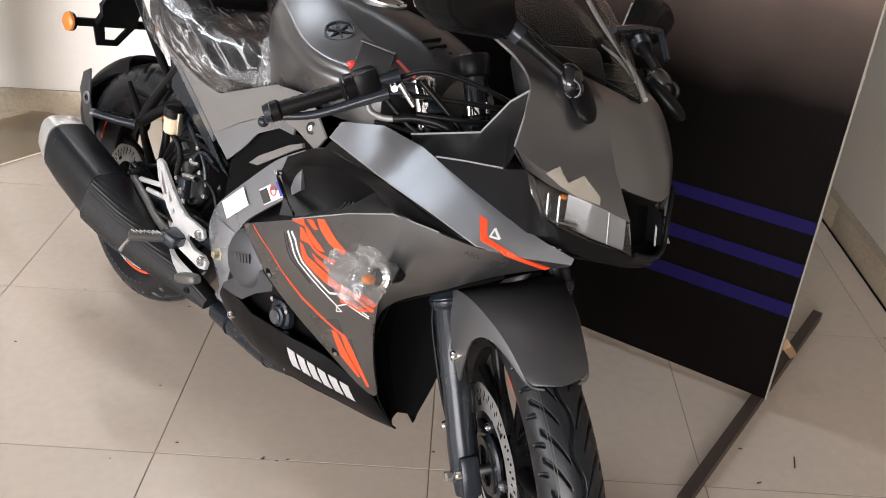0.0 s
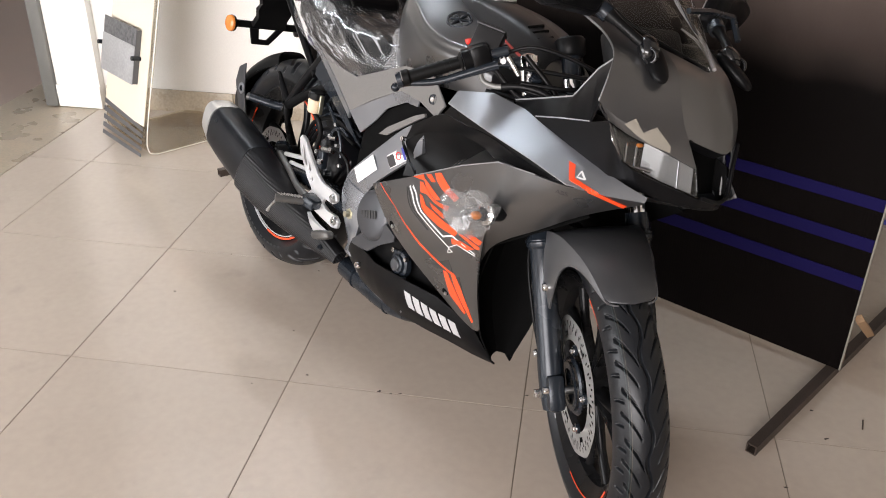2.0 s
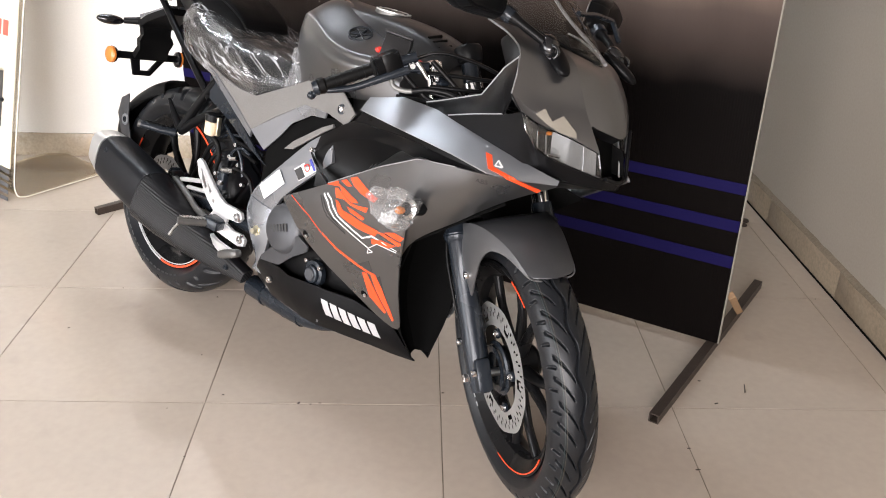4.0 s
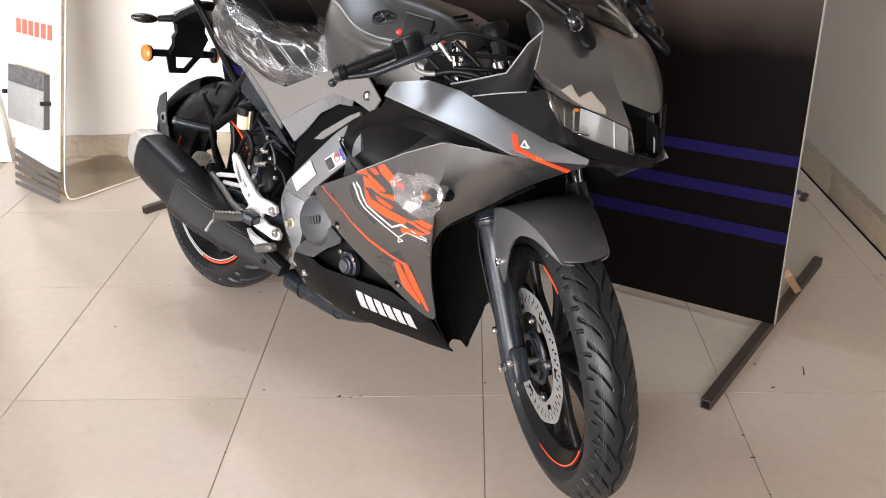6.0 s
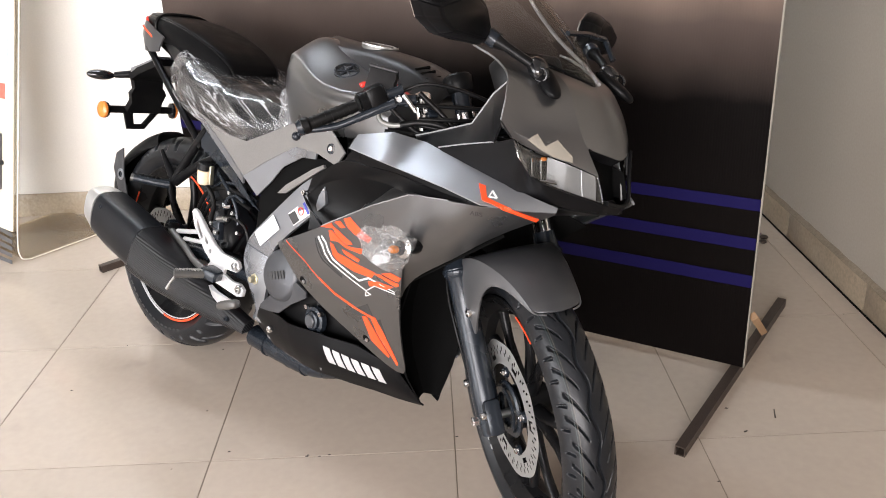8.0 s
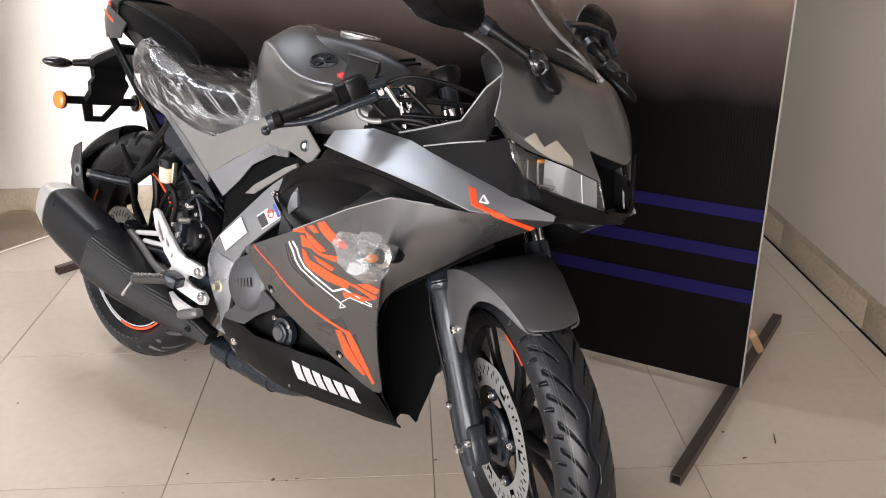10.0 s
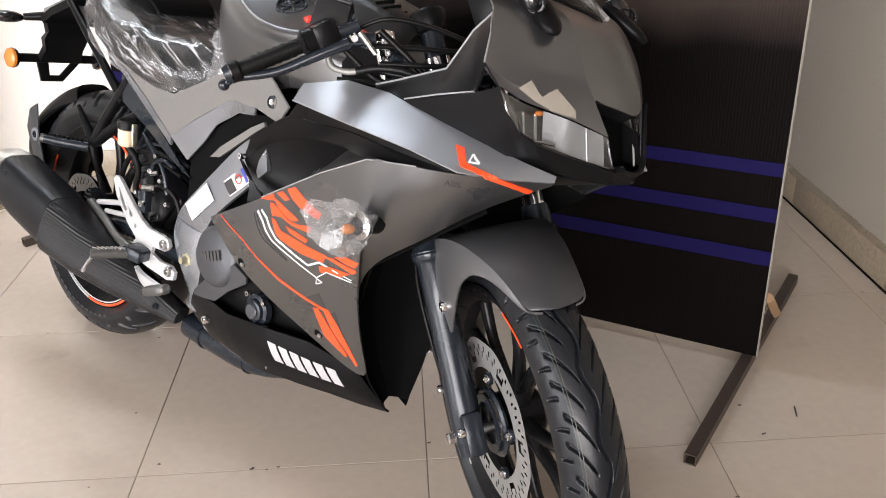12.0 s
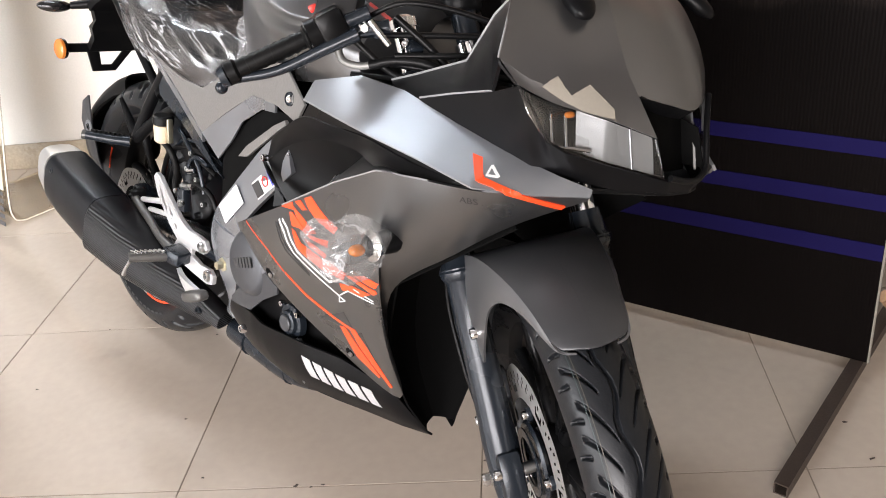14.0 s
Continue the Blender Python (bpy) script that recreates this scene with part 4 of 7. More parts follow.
panel("scoop_wall", ruled([(0.722, -0.168, 0.622), (0.80, -0.160, 0.668), (0.90, -0.165, 0.695), (1.03, -0.185, 0.705)], [(0.735, -0.165, 0.54), (0.83, -0.135, 0.57), (0.93, -0.13, 0.61), (1.05, -0.16, 0.68)], -0.03), BLACK, bike, "", 4, 5, 0.003)
panel("scoop_edge", ruled([(0.716, -0.176, 0.622), (0.745, -0.178, 0.595), (0.80, -0.186, 0.575)], [(0.722, -0.166, 0.606), (0.752, -0.168, 0.580), (0.79, -0.176, 0.562)]), BLACK_SATIN, bike, "", 4, 3, 0.003)
for i in range(9):
    x = 0.905 + 0.011 * i
    tube("grille_bar", [(x, -0.176 - 0.12 * (x - 0.9), 0.612 + 0.42 * (x - 0.9)), (x + 0.02, -0.172 - 0.12 * (x - 0.9), 0.640 + 0.42 * (x - 0.9))], 0.0022, BLACK_GLOSS, bike, "", 6, 1, True)

# ---- inner panels, cowl, lamps and air duct
panel("inner_panel", ruled([(1.041, -0.170, 0.804), (1.076, -0.160, 0.816), (1.164, -0.150, 0.847), (1.206, -0.150, 0.908), (1.244, -0.160, 0.936)],
                           [(1.060, -0.181, 0.800), (1.117, -0.186, 0.794), (1.190, -0.196, 0.812), (1.263, -0.203, 0.829), (1.291, -0.224, 0.872)], 0.01), BLACK_SATIN, bike, "black inner cowl panel", 5, 6, 0.004, True)
panel("lower_cowl_panel", ruled([(1.117, -0.184, 0.794), (1.190, -0.194, 0.812), (1.263, -0.200, 0.828), (1.309, -0.206, 0.843), (1.337, -0.185, 0.784), (1.354, -0.168, 0.771), (1.380, -0.110, 0.754), (1.418, -0.050, 0.738), (1.426, 0, 0.734)],
                                [(1.120, -0.186, 0.788), (1.196, -0.187, 0.775), (1.278, -0.183, 0.757), (1.310, -0.174, 0.747), (1.335, -0.150, 0.737), (1.355, -0.130, 0.731), (1.379, -0.100, 0.725), (1.412, -0.045, 0.721), (1.420, 0, 0.719)], 0.004), BLACK_SATIN, bike, "black panel under the headlamp", 5, 5, 0.004, True)
panel("chin", ruled([(1.345, -0.14, 0.722), (1.379, -0.098, 0.722), (1.412, -0.045, 0.718), (1.420, 0, 0.717)], [(1.26, -0.12, 0.715), (1.28, -0.09, 0.70), (1.29, -0.045, 0.69), (1.29, 0, 0.69)]), BLACK, bike, "", 4, 4, 0.003, both="one", centre=(1.3, 0, 0.8))
C_ROWS = [
    [(1.159, -0.170, 0.995), (1.222, -0.132, 0.986), (1.278, -0.076, 0.966), (1.328, 0, 0.943)],
    [(1.217, -0.173, 0.976), (1.272, -0.142, 0.961), (1.324, -0.088, 0.941), (1.352, 0, 0.917)],
    [(1.259, -0.183, 0.950), (1.306, -0.152, 0.926), (1.354, -0.098, 0.902), (1.376, 0, 0.882)],
    [(1.279, -0.205, 0.910), (1.326, -0.168, 0.880), (1.374, -0.097, 0.865), (1.395, 0, 0.850)],
    [(1.292, -0.227, 0.873), (1.328, -0.184, 0.846), (1.386, -0.086, 0.837), (1.407, 0, 0.818)],
]
cowl, cowl_left = panel("cowl_side", [[r[0], (r[1][0] - 0.007 * k, r[1][1] + 0.005 * k, r[1][2]), r[2]] for r, k in zip(C_ROWS, (1.0, 1.0, 0.7, 0.25, 0.0))], GREY, bike, "matt grey side of the front cowl", 6, 8, 0.004, centre=(1.1, 0, 0.8))
cowl_top = panel("front_cowl", [[r[2], ((0.62 * r[3][0] + 0.38 * r[2][0]) + 0.004, 0.45 * r[2][1], 0.6 * r[3][2] + 0.4 * r[2][2]), r[3], ((0.62 * r[3][0] + 0.38 * r[2][0]) + 0.004, -0.45 * r[2][1], 0.6 * r[3][2] + 0.4 * r[2][2]), (r[2][0], -r[2][1], r[2][2])] for r in C_ROWS], GREY, bike, "matt grey front cowl", 6, 16, 0.004, both="", centre=(1.1, 0, 0.8))
brow_r, brow_l = panel("cowl_brow", ruled([(1.292, -0.2265, 0.873), (1.328, -0.1835, 0.846), (1.358, -0.133, 0.842), (1.386, -0.0855, 0.837)], [(1.309, -0.211, 0.846), (1.333, -0.174, 0.826), (1.377, -0.114, 0.808), (1.404, -0.062, 0.789)]), GREY, bike, "", 5, 4, 0.004, centre=(1.2, 0, 0.8))
panel("cowl_edge", ruled([(1.244, -0.162, 0.937), (1.268, -0.19, 0.905), (1.292, -0.2265, 0.873), (1.309, -0.211, 0.846)], [(1.25, -0.165, 0.94), (1.272, -0.188, 0.912), (1.285, -0.205, 0.875), (1.30, -0.203, 0.848)]), BLACK_SATIN, bike, "", 4, 2, 0.003, centre=(1.2, 0, 0.9))
H_TOP = [(1.311, -0.208, 0.840), (1.333, -0.172, 0.823), (1.376, -0.112, 0.805), (1.403, -0.062, 0.787)]
H_BOT = [(1.326, -0.204, 0.814), (1.345, -0.175, 0.776), (1.380, -0.113, 0.757), (1.418, -0.053, 0.741)]
for s in (1, -1):
    fl = np.array([1, s, 1])
    lamp = finish("headlamp", bpy.data.meshes.new("headlamp"), None, bike, "clear headlamp with a grey inner housing", smooth=False)
    top, bot = [np.array(v) * fl for v in H_TOP], [np.array(v) * fl for v in H_BOT]
    back = np.array([-0.022, 0.012 * s, 0.0])
    mid_t, mid_b = 0.5 * top[1] + 0.5 * top[2], 0.5 * bot[1] + 0.5 * bot[2]
    panel("reflector", [[top[0] + back, bot[0] + back], [top[1] + back, bot[1] + back], [mid_t + back, mid_b + back]], REFLECTOR, lamp, "chrome reflector", 6, 6, 0.003, True, True, "", (1.1, 0, 0.8))
    panel("housing", [[mid_t + back, mid_b + back], [top[2] + 0.5 * back, bot[2] + 0.5 * back], [top[3] + 0.5 * back, bot[3] + 0.5 * back]], LAMP_GREY, lamp, "light grey inner housing", 6, 6, 0.003, True, True, "", (1.1, 0, 0.8))
    for f in (0.0, 0.012):
        a, b = mid_t + 0.55 * back, mid_b + 0.55 * back
        sh = np.array([-0.010 - f, -s * (0.014 + f), 0])
        tube("light_bar", [a + sh + (0, 0, -0.004), b + sh + (0, 0, 0.008)], 0.0026, CHROME, lamp, "", 8, 2, True)
    foot = 0.62 * mid_b + 0.38 * bot[2] + 0.5 * back
    tube("light_bar", [mid_b + 0.55 * back + (-0.022, -0.026 * s, 0.007), foot + (0, 0, 0.007)], 0.0024, CHROME, lamp, "", 8, 2, True)
    a, b = 0.55 * top[2] + 0.45 * top[3] + 0.42 * back, 0.55 * bot[2] + 0.45 * bot[3] + 0.42 * back
    tube("housing_seam", [a, b], 0.0011, EDGE_GREY, lamp, "", 6, 1, True)
    blob("bulb", tuple(0.5 * (top[1] + bot[1]) + 0.55 * back + (0.012, 0.018 * s, 0.012)), (0.005, 0.008, 0.004), AMBER, lamp, "amber bulb")
    for i in range(11):
        f = (i + 0.5) / 11
        a, b = top[0] * (1 - f) + bot[0] * f + 0.4 * back, top[1] * (1 - f) + bot[1] * f + 0.6 * back
        tube("rib", [a * 0.94 + b * 0.06, a * 0.62 + b * 0.38], 0.0011, CHROME, lamp, "", 6, 1, True)
    lens = panel("lens", ruled(top, bot), CLEAR, lamp, "clear lens", 6, 6, 0.002, False, False, "", (1.2, 0, 0.8))
    lens.visible_shadow = False
# solid dark plate: the depth of the duct is shade in its colour
plate("air_duct", [(1.365, 0.830), (1.300, 0.830), (1.300, 0.735), (1.385, 0.735)], -0.06, 0.06, DARK, bike, "deep black air duct in the nose", 0.003)
for sg in (1, -1):
    plate("duct_wall", [(1.398, 0.792), (1.4145, 0.744), (1.33, 0.740), (1.33, 0.812)], 0.0535 * sg - 0.0015, 0.0535 * sg + 0.0015, DARK, bike, "", 0.0005)
tube("duct_rim", [(1.392, 0.085, 0.832), (1.408, 0.058, 0.79), (1.420, 0.045, 0.748), (1.424, 0.02, 0.736), (1.425, 0, 0.734), (1.424, -0.02, 0.736), (1.420, -0.046, 0.742)], 0.0042, BLACK_SATIN, bike, "", 8, 5)
panel("duct_lip", ruled([(1.388, -0.084, 0.835), (1.402, -0.04, 0.824), (1.408, 0, 0.817)], [(1.372, -0.080, 0.828), (1.385, -0.04, 0.812), (1.390, 0, 0.804)]), BLACK_SATIN, bike, "", 4, 3, 0.003, both="one", centre=(1.38, 0, 0.9))
W_ROWS = [
    [(1.330, 0, 0.946), (1.329, -0.004, 0.947), (1.328, -0.008, 0.948), (1.327, -0.012, 0.949)],
    [(1.288, 0, 0.992), (1.284, -0.026, 0.990), (1.272, -0.050, 0.983), (1.258, -0.068, 0.975)],
    [(1.245, 0, 1.034), (1.240, -0.040, 1.031), (1.222, -0.076, 1.018), (1.198, -0.102, 0.998)],
    [(1.186, 0, 1.080), (1.180, -0.048, 1.076), (1.160, -0.086, 1.062), (1.134, -0.112, 1.036)],
    [(1.110, 0, 1.130), (1.104, -0.050, 1.126), (1.090, -0.080, 1.116), (1.072, -0.102, 1.098)],
]
screen_ob = panel("windscreen", W_ROWS, SCREEN, bike, "smoke-tinted clear windscreen", 5, 10, 0.003, both="one", centre=(1.0, 0, 0.9))
screen_ob.visible_shadow = False
edge = [r[-1] for r in W_ROWS]
for s in (1, -1):
    # one edge is pale for the light it catches, the other black
    tube("screen_edge", [(x, y * s, z) for x, y, z in edge] + [(1.104, -0.050 * s, 1.1275), (1.110, 0, 1.1315)], 0.0040 if s == -1 else 0.002, EDGE_GREY if s == -1 else BLACK, bike, "", 6, 4)
block("dash", (0.07, 0.17, 0.075), (1.17, 0, 0.945), BLACK, bike, "black instrument housing", 0.015, None, (0, -30, 0))

# thin pale rods along panel edges, drawn as their highlights
def edge_highlight(points, r=0.0014, both=True, mat=EDGE_GREY):
    for sg in (1, -1) if both else (1,):
        tube("panel_lip", [(x, y * sg, z) for x, y, z in points], r, mat, bike, "", 6, 3, True)


edge_highlight([(1.041, -0.170, 0.8055), (1.076, -0.160, 0.8175), (1.164, -0.150, 0.8485), (1.206, -0.150, 0.9095), (1.244, -0.160, 0.9375)], 0.0016, False)
edge_highlight([(1.119, -0.1855, 0.7955), (1.190, -0.1955, 0.8135), (1.263, -0.2015, 0.8295)])
edge_highlight([(1.2445, -0.162, 0.9385), (1.279, -0.2055, 0.910), (1.292, -0.2275, 0.873)], both=False)
edge_highlight([(0.913, -0.2265, 0.759), (1.007, -0.2405, 0.753), (1.095, -0.2505, 0.747), (1.198, -0.2505, 0.737), (1.281, -0.2405, 0.721)], 0.0012)
edge_highlight([(0.828, -0.2065, 0.5745), (1.003, -0.2355, 0.6585), (1.118, -0.2525, 0.7055), (1.212, -0.2475, 0.7145)], 0.0012)

for ob in bike.children_recursive:
    if ob.name.split(".")[0] in ("cowl_side", "front_cowl", "cowl_brow", "cowl_edge", "lower_cowl_panel", "chin", "inner_panel", "reflector", "housing", "light_bar", "bulb", "rib", "lens", "duct_rim", "duct_wall", "duct_lip", "air_duct"):
        for v in ob.data.vertices:
            if v.co.y > 0:
                v.co.y *= 0.66

# ---- mirrors
for s in (-1, 1):
    mir = finish("mirror", bpy.data.meshes.new("mirror"), None, bike, "black rear-view mirror on a stalk", smooth=False)
    outline = [(-0.388, 1.066), (-0.300, 1.093), (-0.232, 1.101), (-0.190, 1.080), (-0.160, 1.030), (-0.180, 1.003), (-0.250, 1.004), (-0.318, 1.012), (-0.368, 1.036)]
    mid = (-0.27, 1.042)
    bm = bmesh.new()
    for x, k in ((1.180, 1.0), (1.203, 0.97), (1.226, 0.72)):
        for y, z in outline:
            bm.verts.new((x - 0.10 * (y + 0.27), (mid[0] + k * (y - mid[0])) * -s, mid[1] + k * (z - mid[1])))
    bmesh.ops.convex_hull(bm, input=bm.verts[:])
    bmesh.ops.dissolve_limit(bm, angle_limit=0.12, verts=bm.verts[:], edges=bm.edges[:])
    bmesh.ops.bevel(bm, geom=bm.edges[:], offset=0.005, segments=3, affect="EDGES", clamp_overlap=True)
    turn = Matrix.Translation((1.2, 0.17, 1.02)) @ Matrix.Rotation(radians(26), 4, "Z") @ Matrix.Translation((-1.2, -0.17, -1.02)) if s == 1 else Matrix.Identity(4)
    bm.transform(turn)
    part("mirror_shell", bm, BLACK_SATIN, mir, "", 50)
    bm = bmesh.new()
    for x in (1.1765, 1.1790):
        for y, z in outline:
            bm.verts.new((x - 0.10 * (y + 0.27), (mid[0] + 0.93 * (y - mid[0])) * -s, mid[1] + 0.93 * (z - mid[1])))
    bmesh.ops.convex_hull(bm, input=bm.verts[:])
    bm.transform(turn)
    part("mirror_glass", bm, CHROME, mir, "mirror glass", 30)
    tube("mirror_stalk", [(1.203, 0.172 * s, 1.020), (1.232, 0.162 * s, 1.006), (1.272, 0.142 * s, 0.984), (1.300, 0.126 * s, 0.968)], (0.015, 0.009, 0.009, 0.012), BLACK, mir, "", 10, 4)
    tube("stalk_collar", [(1.198, 0.176 * s, 1.023), (1.214, 0.168 * s, 1.014)], 0.016, BLACK_METAL, mir, "", 14, 2)
    blob("foot_lobe", (1.284, 0.130 * s, 0.976), (0.024, 0.019, 0.017), BLACK_GLOSS, mir, "", 2.2, (0, 40, -25 * -s))
    tube("hinge_ring", [(1.300 + 0.014 * math.cos(a), 0.140 * s, 0.966 + 0.012 * math.sin(a)) for a in [k * 0.6284 for k in range(11)]], 0.0035, BLACK_GLOSS, mir, "", 8, 2)
    blob("mirror_base", (1.305, 0.124 * s, 0.955), (0.046, 0.019, 0.012), BLACK_SATIN, mir, "black mirror foot", 2.4, (0, 33, -25 * -s))
    for k, d in ((0, -0.03), (1, 0.03)):
        bolt((1.303 + d * 0.75, 0.131 * s, 0.962 - d * 0.65), (0.35, 0.6 * s, 0.7), 0.009, BLACK_METAL, mir, "mirror_bolt")
    if s == 1:
        for piece in mir.children:
            piece.data.transform(Matrix.Translation((0, -0.016, -0.010)))
    else:
        for piece in mir.children:
            piece.data.transform(Matrix.Translation((0, 0, -0.010)))
plate("screen_bracket", [(-0.026, -0.014), (0.028, -0.014), (0.028, 0.014), (-0.026, 0.014)], -0.001, 0.001, BLACK_METAL, bike, "flat black bracket", 0.001, Matrix.Translation((1.278, -0.034, 1.022)) @ Euler((radians(70), radians(40), 0)).to_matrix().to_4x4())
tube("screen_stay", [(1.255, -0.012, 1.035), (1.245, 0.07, 1.040), (1.225, 0.17, 1.035)], 0.006, BLACK_METAL, bike, "", 6, 3, True)
tube("screen_stay", [(1.225, 0.17, 1.035), (1.258, 0.16, 0.995)], 0.006, BLACK_METAL, bike, "", 6, 3, True)

# ---- tank, seat and tail
TANK = [
    (0.522, [(0, 0.905), (0.045, 0.903), (0.082, 0.882), (0.091, 0.848), (0.091, 0.800), (0.086, 0.750)]),
    (0.545, [(0, 0.950), (0.045, 0.948), (0.100, 0.918), (0.109, 0.878), (0.106, 0.815), (0.098, 0.750)]),
    (0.600, [(0, 0.968), (0.050, 0.963), (0.122, 0.914), (0.132, 0.874), (0.127, 0.815), (0.116, 0.748)]),
    (0.700, [(0, 0.943), (0.065, 0.933), (0.154, 0.879), (0.163, 0.844), (0.150, 0.805), (0.134, 0.750)]),
    (0.790, [(0, 0.918), (0.075, 0.906), (0.171, 0.863), (0.179, 0.835), (0.167, 0.800), (0.150, 0.762)]),
    (0.870, [(0, 0.902), (0.080, 0.894), (0.163, 0.860), (0.171, 0.835), (0.160, 0.803), (0.147, 0.770)]),
    (0.935, [(0, 0.878), (0.075, 0.870), (0.136, 0.843), (0.146, 0.825), (0.143, 0.800), (0.138, 0.772)]),
]
# a tight crease where the top of the tank turns into its side
TANK = [(x, h[:2] + [(h[2][0] - 0.014, h[2][1] + 0.009), h[2], (h[2][0] + 0.003, h[2][1] - 0.011)] + h[3:]) for x, h in TANK]
sections("tank", TANK, GREY, bike, "matt grey fuel tank cover", 6, 5, 40)
HUMP = [  # along the bike, height and half width of the top, half width and height of the foot
    (0.590, 0.973, 0.028, 0.045, 0.965), (0.650, 0.967, 0.042, 0.056, 0.948), (0.720, 0.961, 0.053, 0.068, 0.927), (0.800, 0.954, 0.060, 0.079, 0.903),
    (0.870, 0.944, 0.064, 0.086, 0.890), (0.930, 0.927, 0.062, 0.085, 0.870), (0.972, 0.908, 0.054, 0.076, 0.860), (0.990, 0.886, 0.044, 0.062, 0.853)]
panel("tank_console", [[(x, 0, z), (x, -0.6 * w, z - 0.003), (x, -w, z - 0.012), (x, -0.5 * (w + f), 0.5 * (z + b) - 0.004), (x, -f, b)] for x, z, w, f, b in HUMP], CONSOLE, bike, "satin black console along the tank top", 5, 10, 0.006, both="one", centre=(0.8, 0, 0.7))
lathe("filler_cap", [(0.0001, 0.002), (0.026, 0.002), (0.029, 0.0035), (0.040, 0.0035), (0.043, 0.001), (0.043, -0.012), (0.0001, -0.012)], PEG, bike, "dull grey filler cap", 40, to_axis((0.738, 0, 0.9605), (0.09, 0, 1)))
lathe("cap_ring", [(0.0345, 0.0034), (0.0345, 0.0046), (0.0425, 0.0046), (0.0425, 0.0005), (0.0345, 0.0034)], TITAN, bike, "pale metal ring of the filler cap", 40, to_axis((0.738, 0, 0.9605), (0.09, 0, 1)))
for i in range(6):
    a = 2 * math.pi * i / 6
    bolt((0.738 + 0.0385 * math.cos(a), 0.0385 * math.sin(a), 0.965 - 0.0035 * math.cos(a)), (0.09, 0, 1), 0.003, BLACK_METAL, bike, "cap_screw", 0.002)
# dark rods laid on the console in place of shaded slots
for i in range(4):
    x, z = 0.912 + 0.017 * i, 0.9335 - 0.0062 * i - 0.0012 * i * i
    tube("console_slot", [(x, -0.056, z - 0.008), (x + 0.004, -0.018, z)], 0.0036, DARK, bike, "", 6, 1, True)
panel("console_stripe", [[(0.880, -0.0870, 0.894), (0.880, -0.0885, 0.888)], [(0.930, -0.0855, 0.876), (0.930, -0.0870, 0.870)], [(0.970, -0.0770, 0.866), (0.970, -0.0780, 0.862)]], RED_LINE, bike, "", 4, 2, 0.001, True, True)
badge = lathe("tank_badge", [(0.0001, 0.001), (0.024, 0.001), (0.025, 0.002), (0.028, 0.002), (0.029, 0.0), (0.029, -0.008), (0.0001, -0.008)], BLACK_GLOSS, bike, "round black badge with a plain rim", 40, to_axis((0.752, -0.1075, 0.9005), (0.27, -0.47, 0.84)))
lathe("badge_rim", [(0.0255, 0.003), (0.0255, 0.0045), (0.028, 0.0045), (0.028, 0.003), (0.0255, 0.003)], BLACK_METAL, badge, "", 40, to_axis((0.752, -0.1075, 0.9005), (0.27, -0.47, 0.84)))
for k in range(3):
    m4 = to_axis((0.752, -0.1075, 0.9005), (0.27, -0.47, 0.84)) @ Matrix.Rotation(radians(60 * k), 4, "Y")
    tube("badge_bar", [(-0.021, 0.003, 0), (0.021, 0.003, 0)], 0.0016, BLACK_METAL, badge, "", 6, 1, True, m4)

seat_st = [
    (0.095, [(0, 0.862), (0.060, 0.860), (0.105, 0.845), (0.122, 0.815), (0.118, 0.775)]),
    (0.200, [(0, 0.835), (0.080, 0.834), (0.132, 0.818), (0.146, 0.790), (0.138, 0.745)]),
    (0.320, [(0, 0.812), (0.085, 0.810), (0.138, 0.790), (0.150, 0.760), (0.140, 0.715)]),
    (0.430, [(0, 0.800), (0.070, 0.797), (0.115, 0.776), (0.132, 0.745), (0.125, 0.705)]),
    (0.520, [(0, 0.800), (0.050, 0.796), (0.082, 0.778), (0.096, 0.750), (0.092, 0.715)]),
    (0.560, [(0, 0.812), (0.040, 0.808), (0.062, 0.790), (0.070, 0.760), (0.066, 0.725)]),
]
sections("rider_seat", seat_st, VINYL, bike, "black vinyl rider seat", 5, 4, 60)
before = set(bike.children)
PILLION = [  # place along the bike, height of the top, half width of the top, height of the side
    (-0.165, 0.958, 0.040, 0.028), (-0.150, 0.963, 0.052, 0.040), (-0.080, 0.960, 0.072, 0.055), (0.020, 0.950, 0.086, 0.075), (0.110, 0.933, 0.090, 0.085),
    (0.190, 0.910, 0.088, 0.090), (0.250, 0.886, 0.082, 0.085), (0.288, 0.862, 0.076, 0.070), (0.300, 0.845, 0.070, 0.055)]
sections("pillion_seat", [(x, [(0, z), (0.6 * w, z - 0.001), (0.92 * w, z - 0.005), (w, z - 0.013), (w + 0.008, z - 0.45 * h), (w + 0.002, z - h)]) for x, z, w, h in PILLION], VINYL, bike, "black pillion seat pad with piped edges", 5, 4, 40)
for sg in (-1, 1):
    tube("seat_piping", [(x, sg * (w + 0.0005), z - 0.011) for x, z, w, h in PILLION], 0.0022, BLACK, bike, "", 6, 4)
tube("seat_strap", [(-0.062, y, z + 0.0015) for y, z in ((-0.086, 0.915), (-0.083, 0.943), (-0.055, 0.9575), (0, 0.9615), (0.055, 0.9575), (0.083, 0.943), (0.086, 0.915))], 0.0045, BLACK, bike, "", 8, 4)
panel("tail_cover", ruled([(-0.176, -0.055, 0.932), (-0.133, -0.076, 0.937), (-0.070, -0.088, 0.920), (-0.002, -0.096, 0.899)], [(-0.174, -0.062, 0.896), (-0.125, -0.080, 0.852), (-0.080, -0.088, 0.853), (-0.033, -0.092, 0.857)], 0.012), CHARCOAL, bike, "dark grey tail cover", 4, 6, 0.004, True, centre=(-0.1, 0, 0.9))
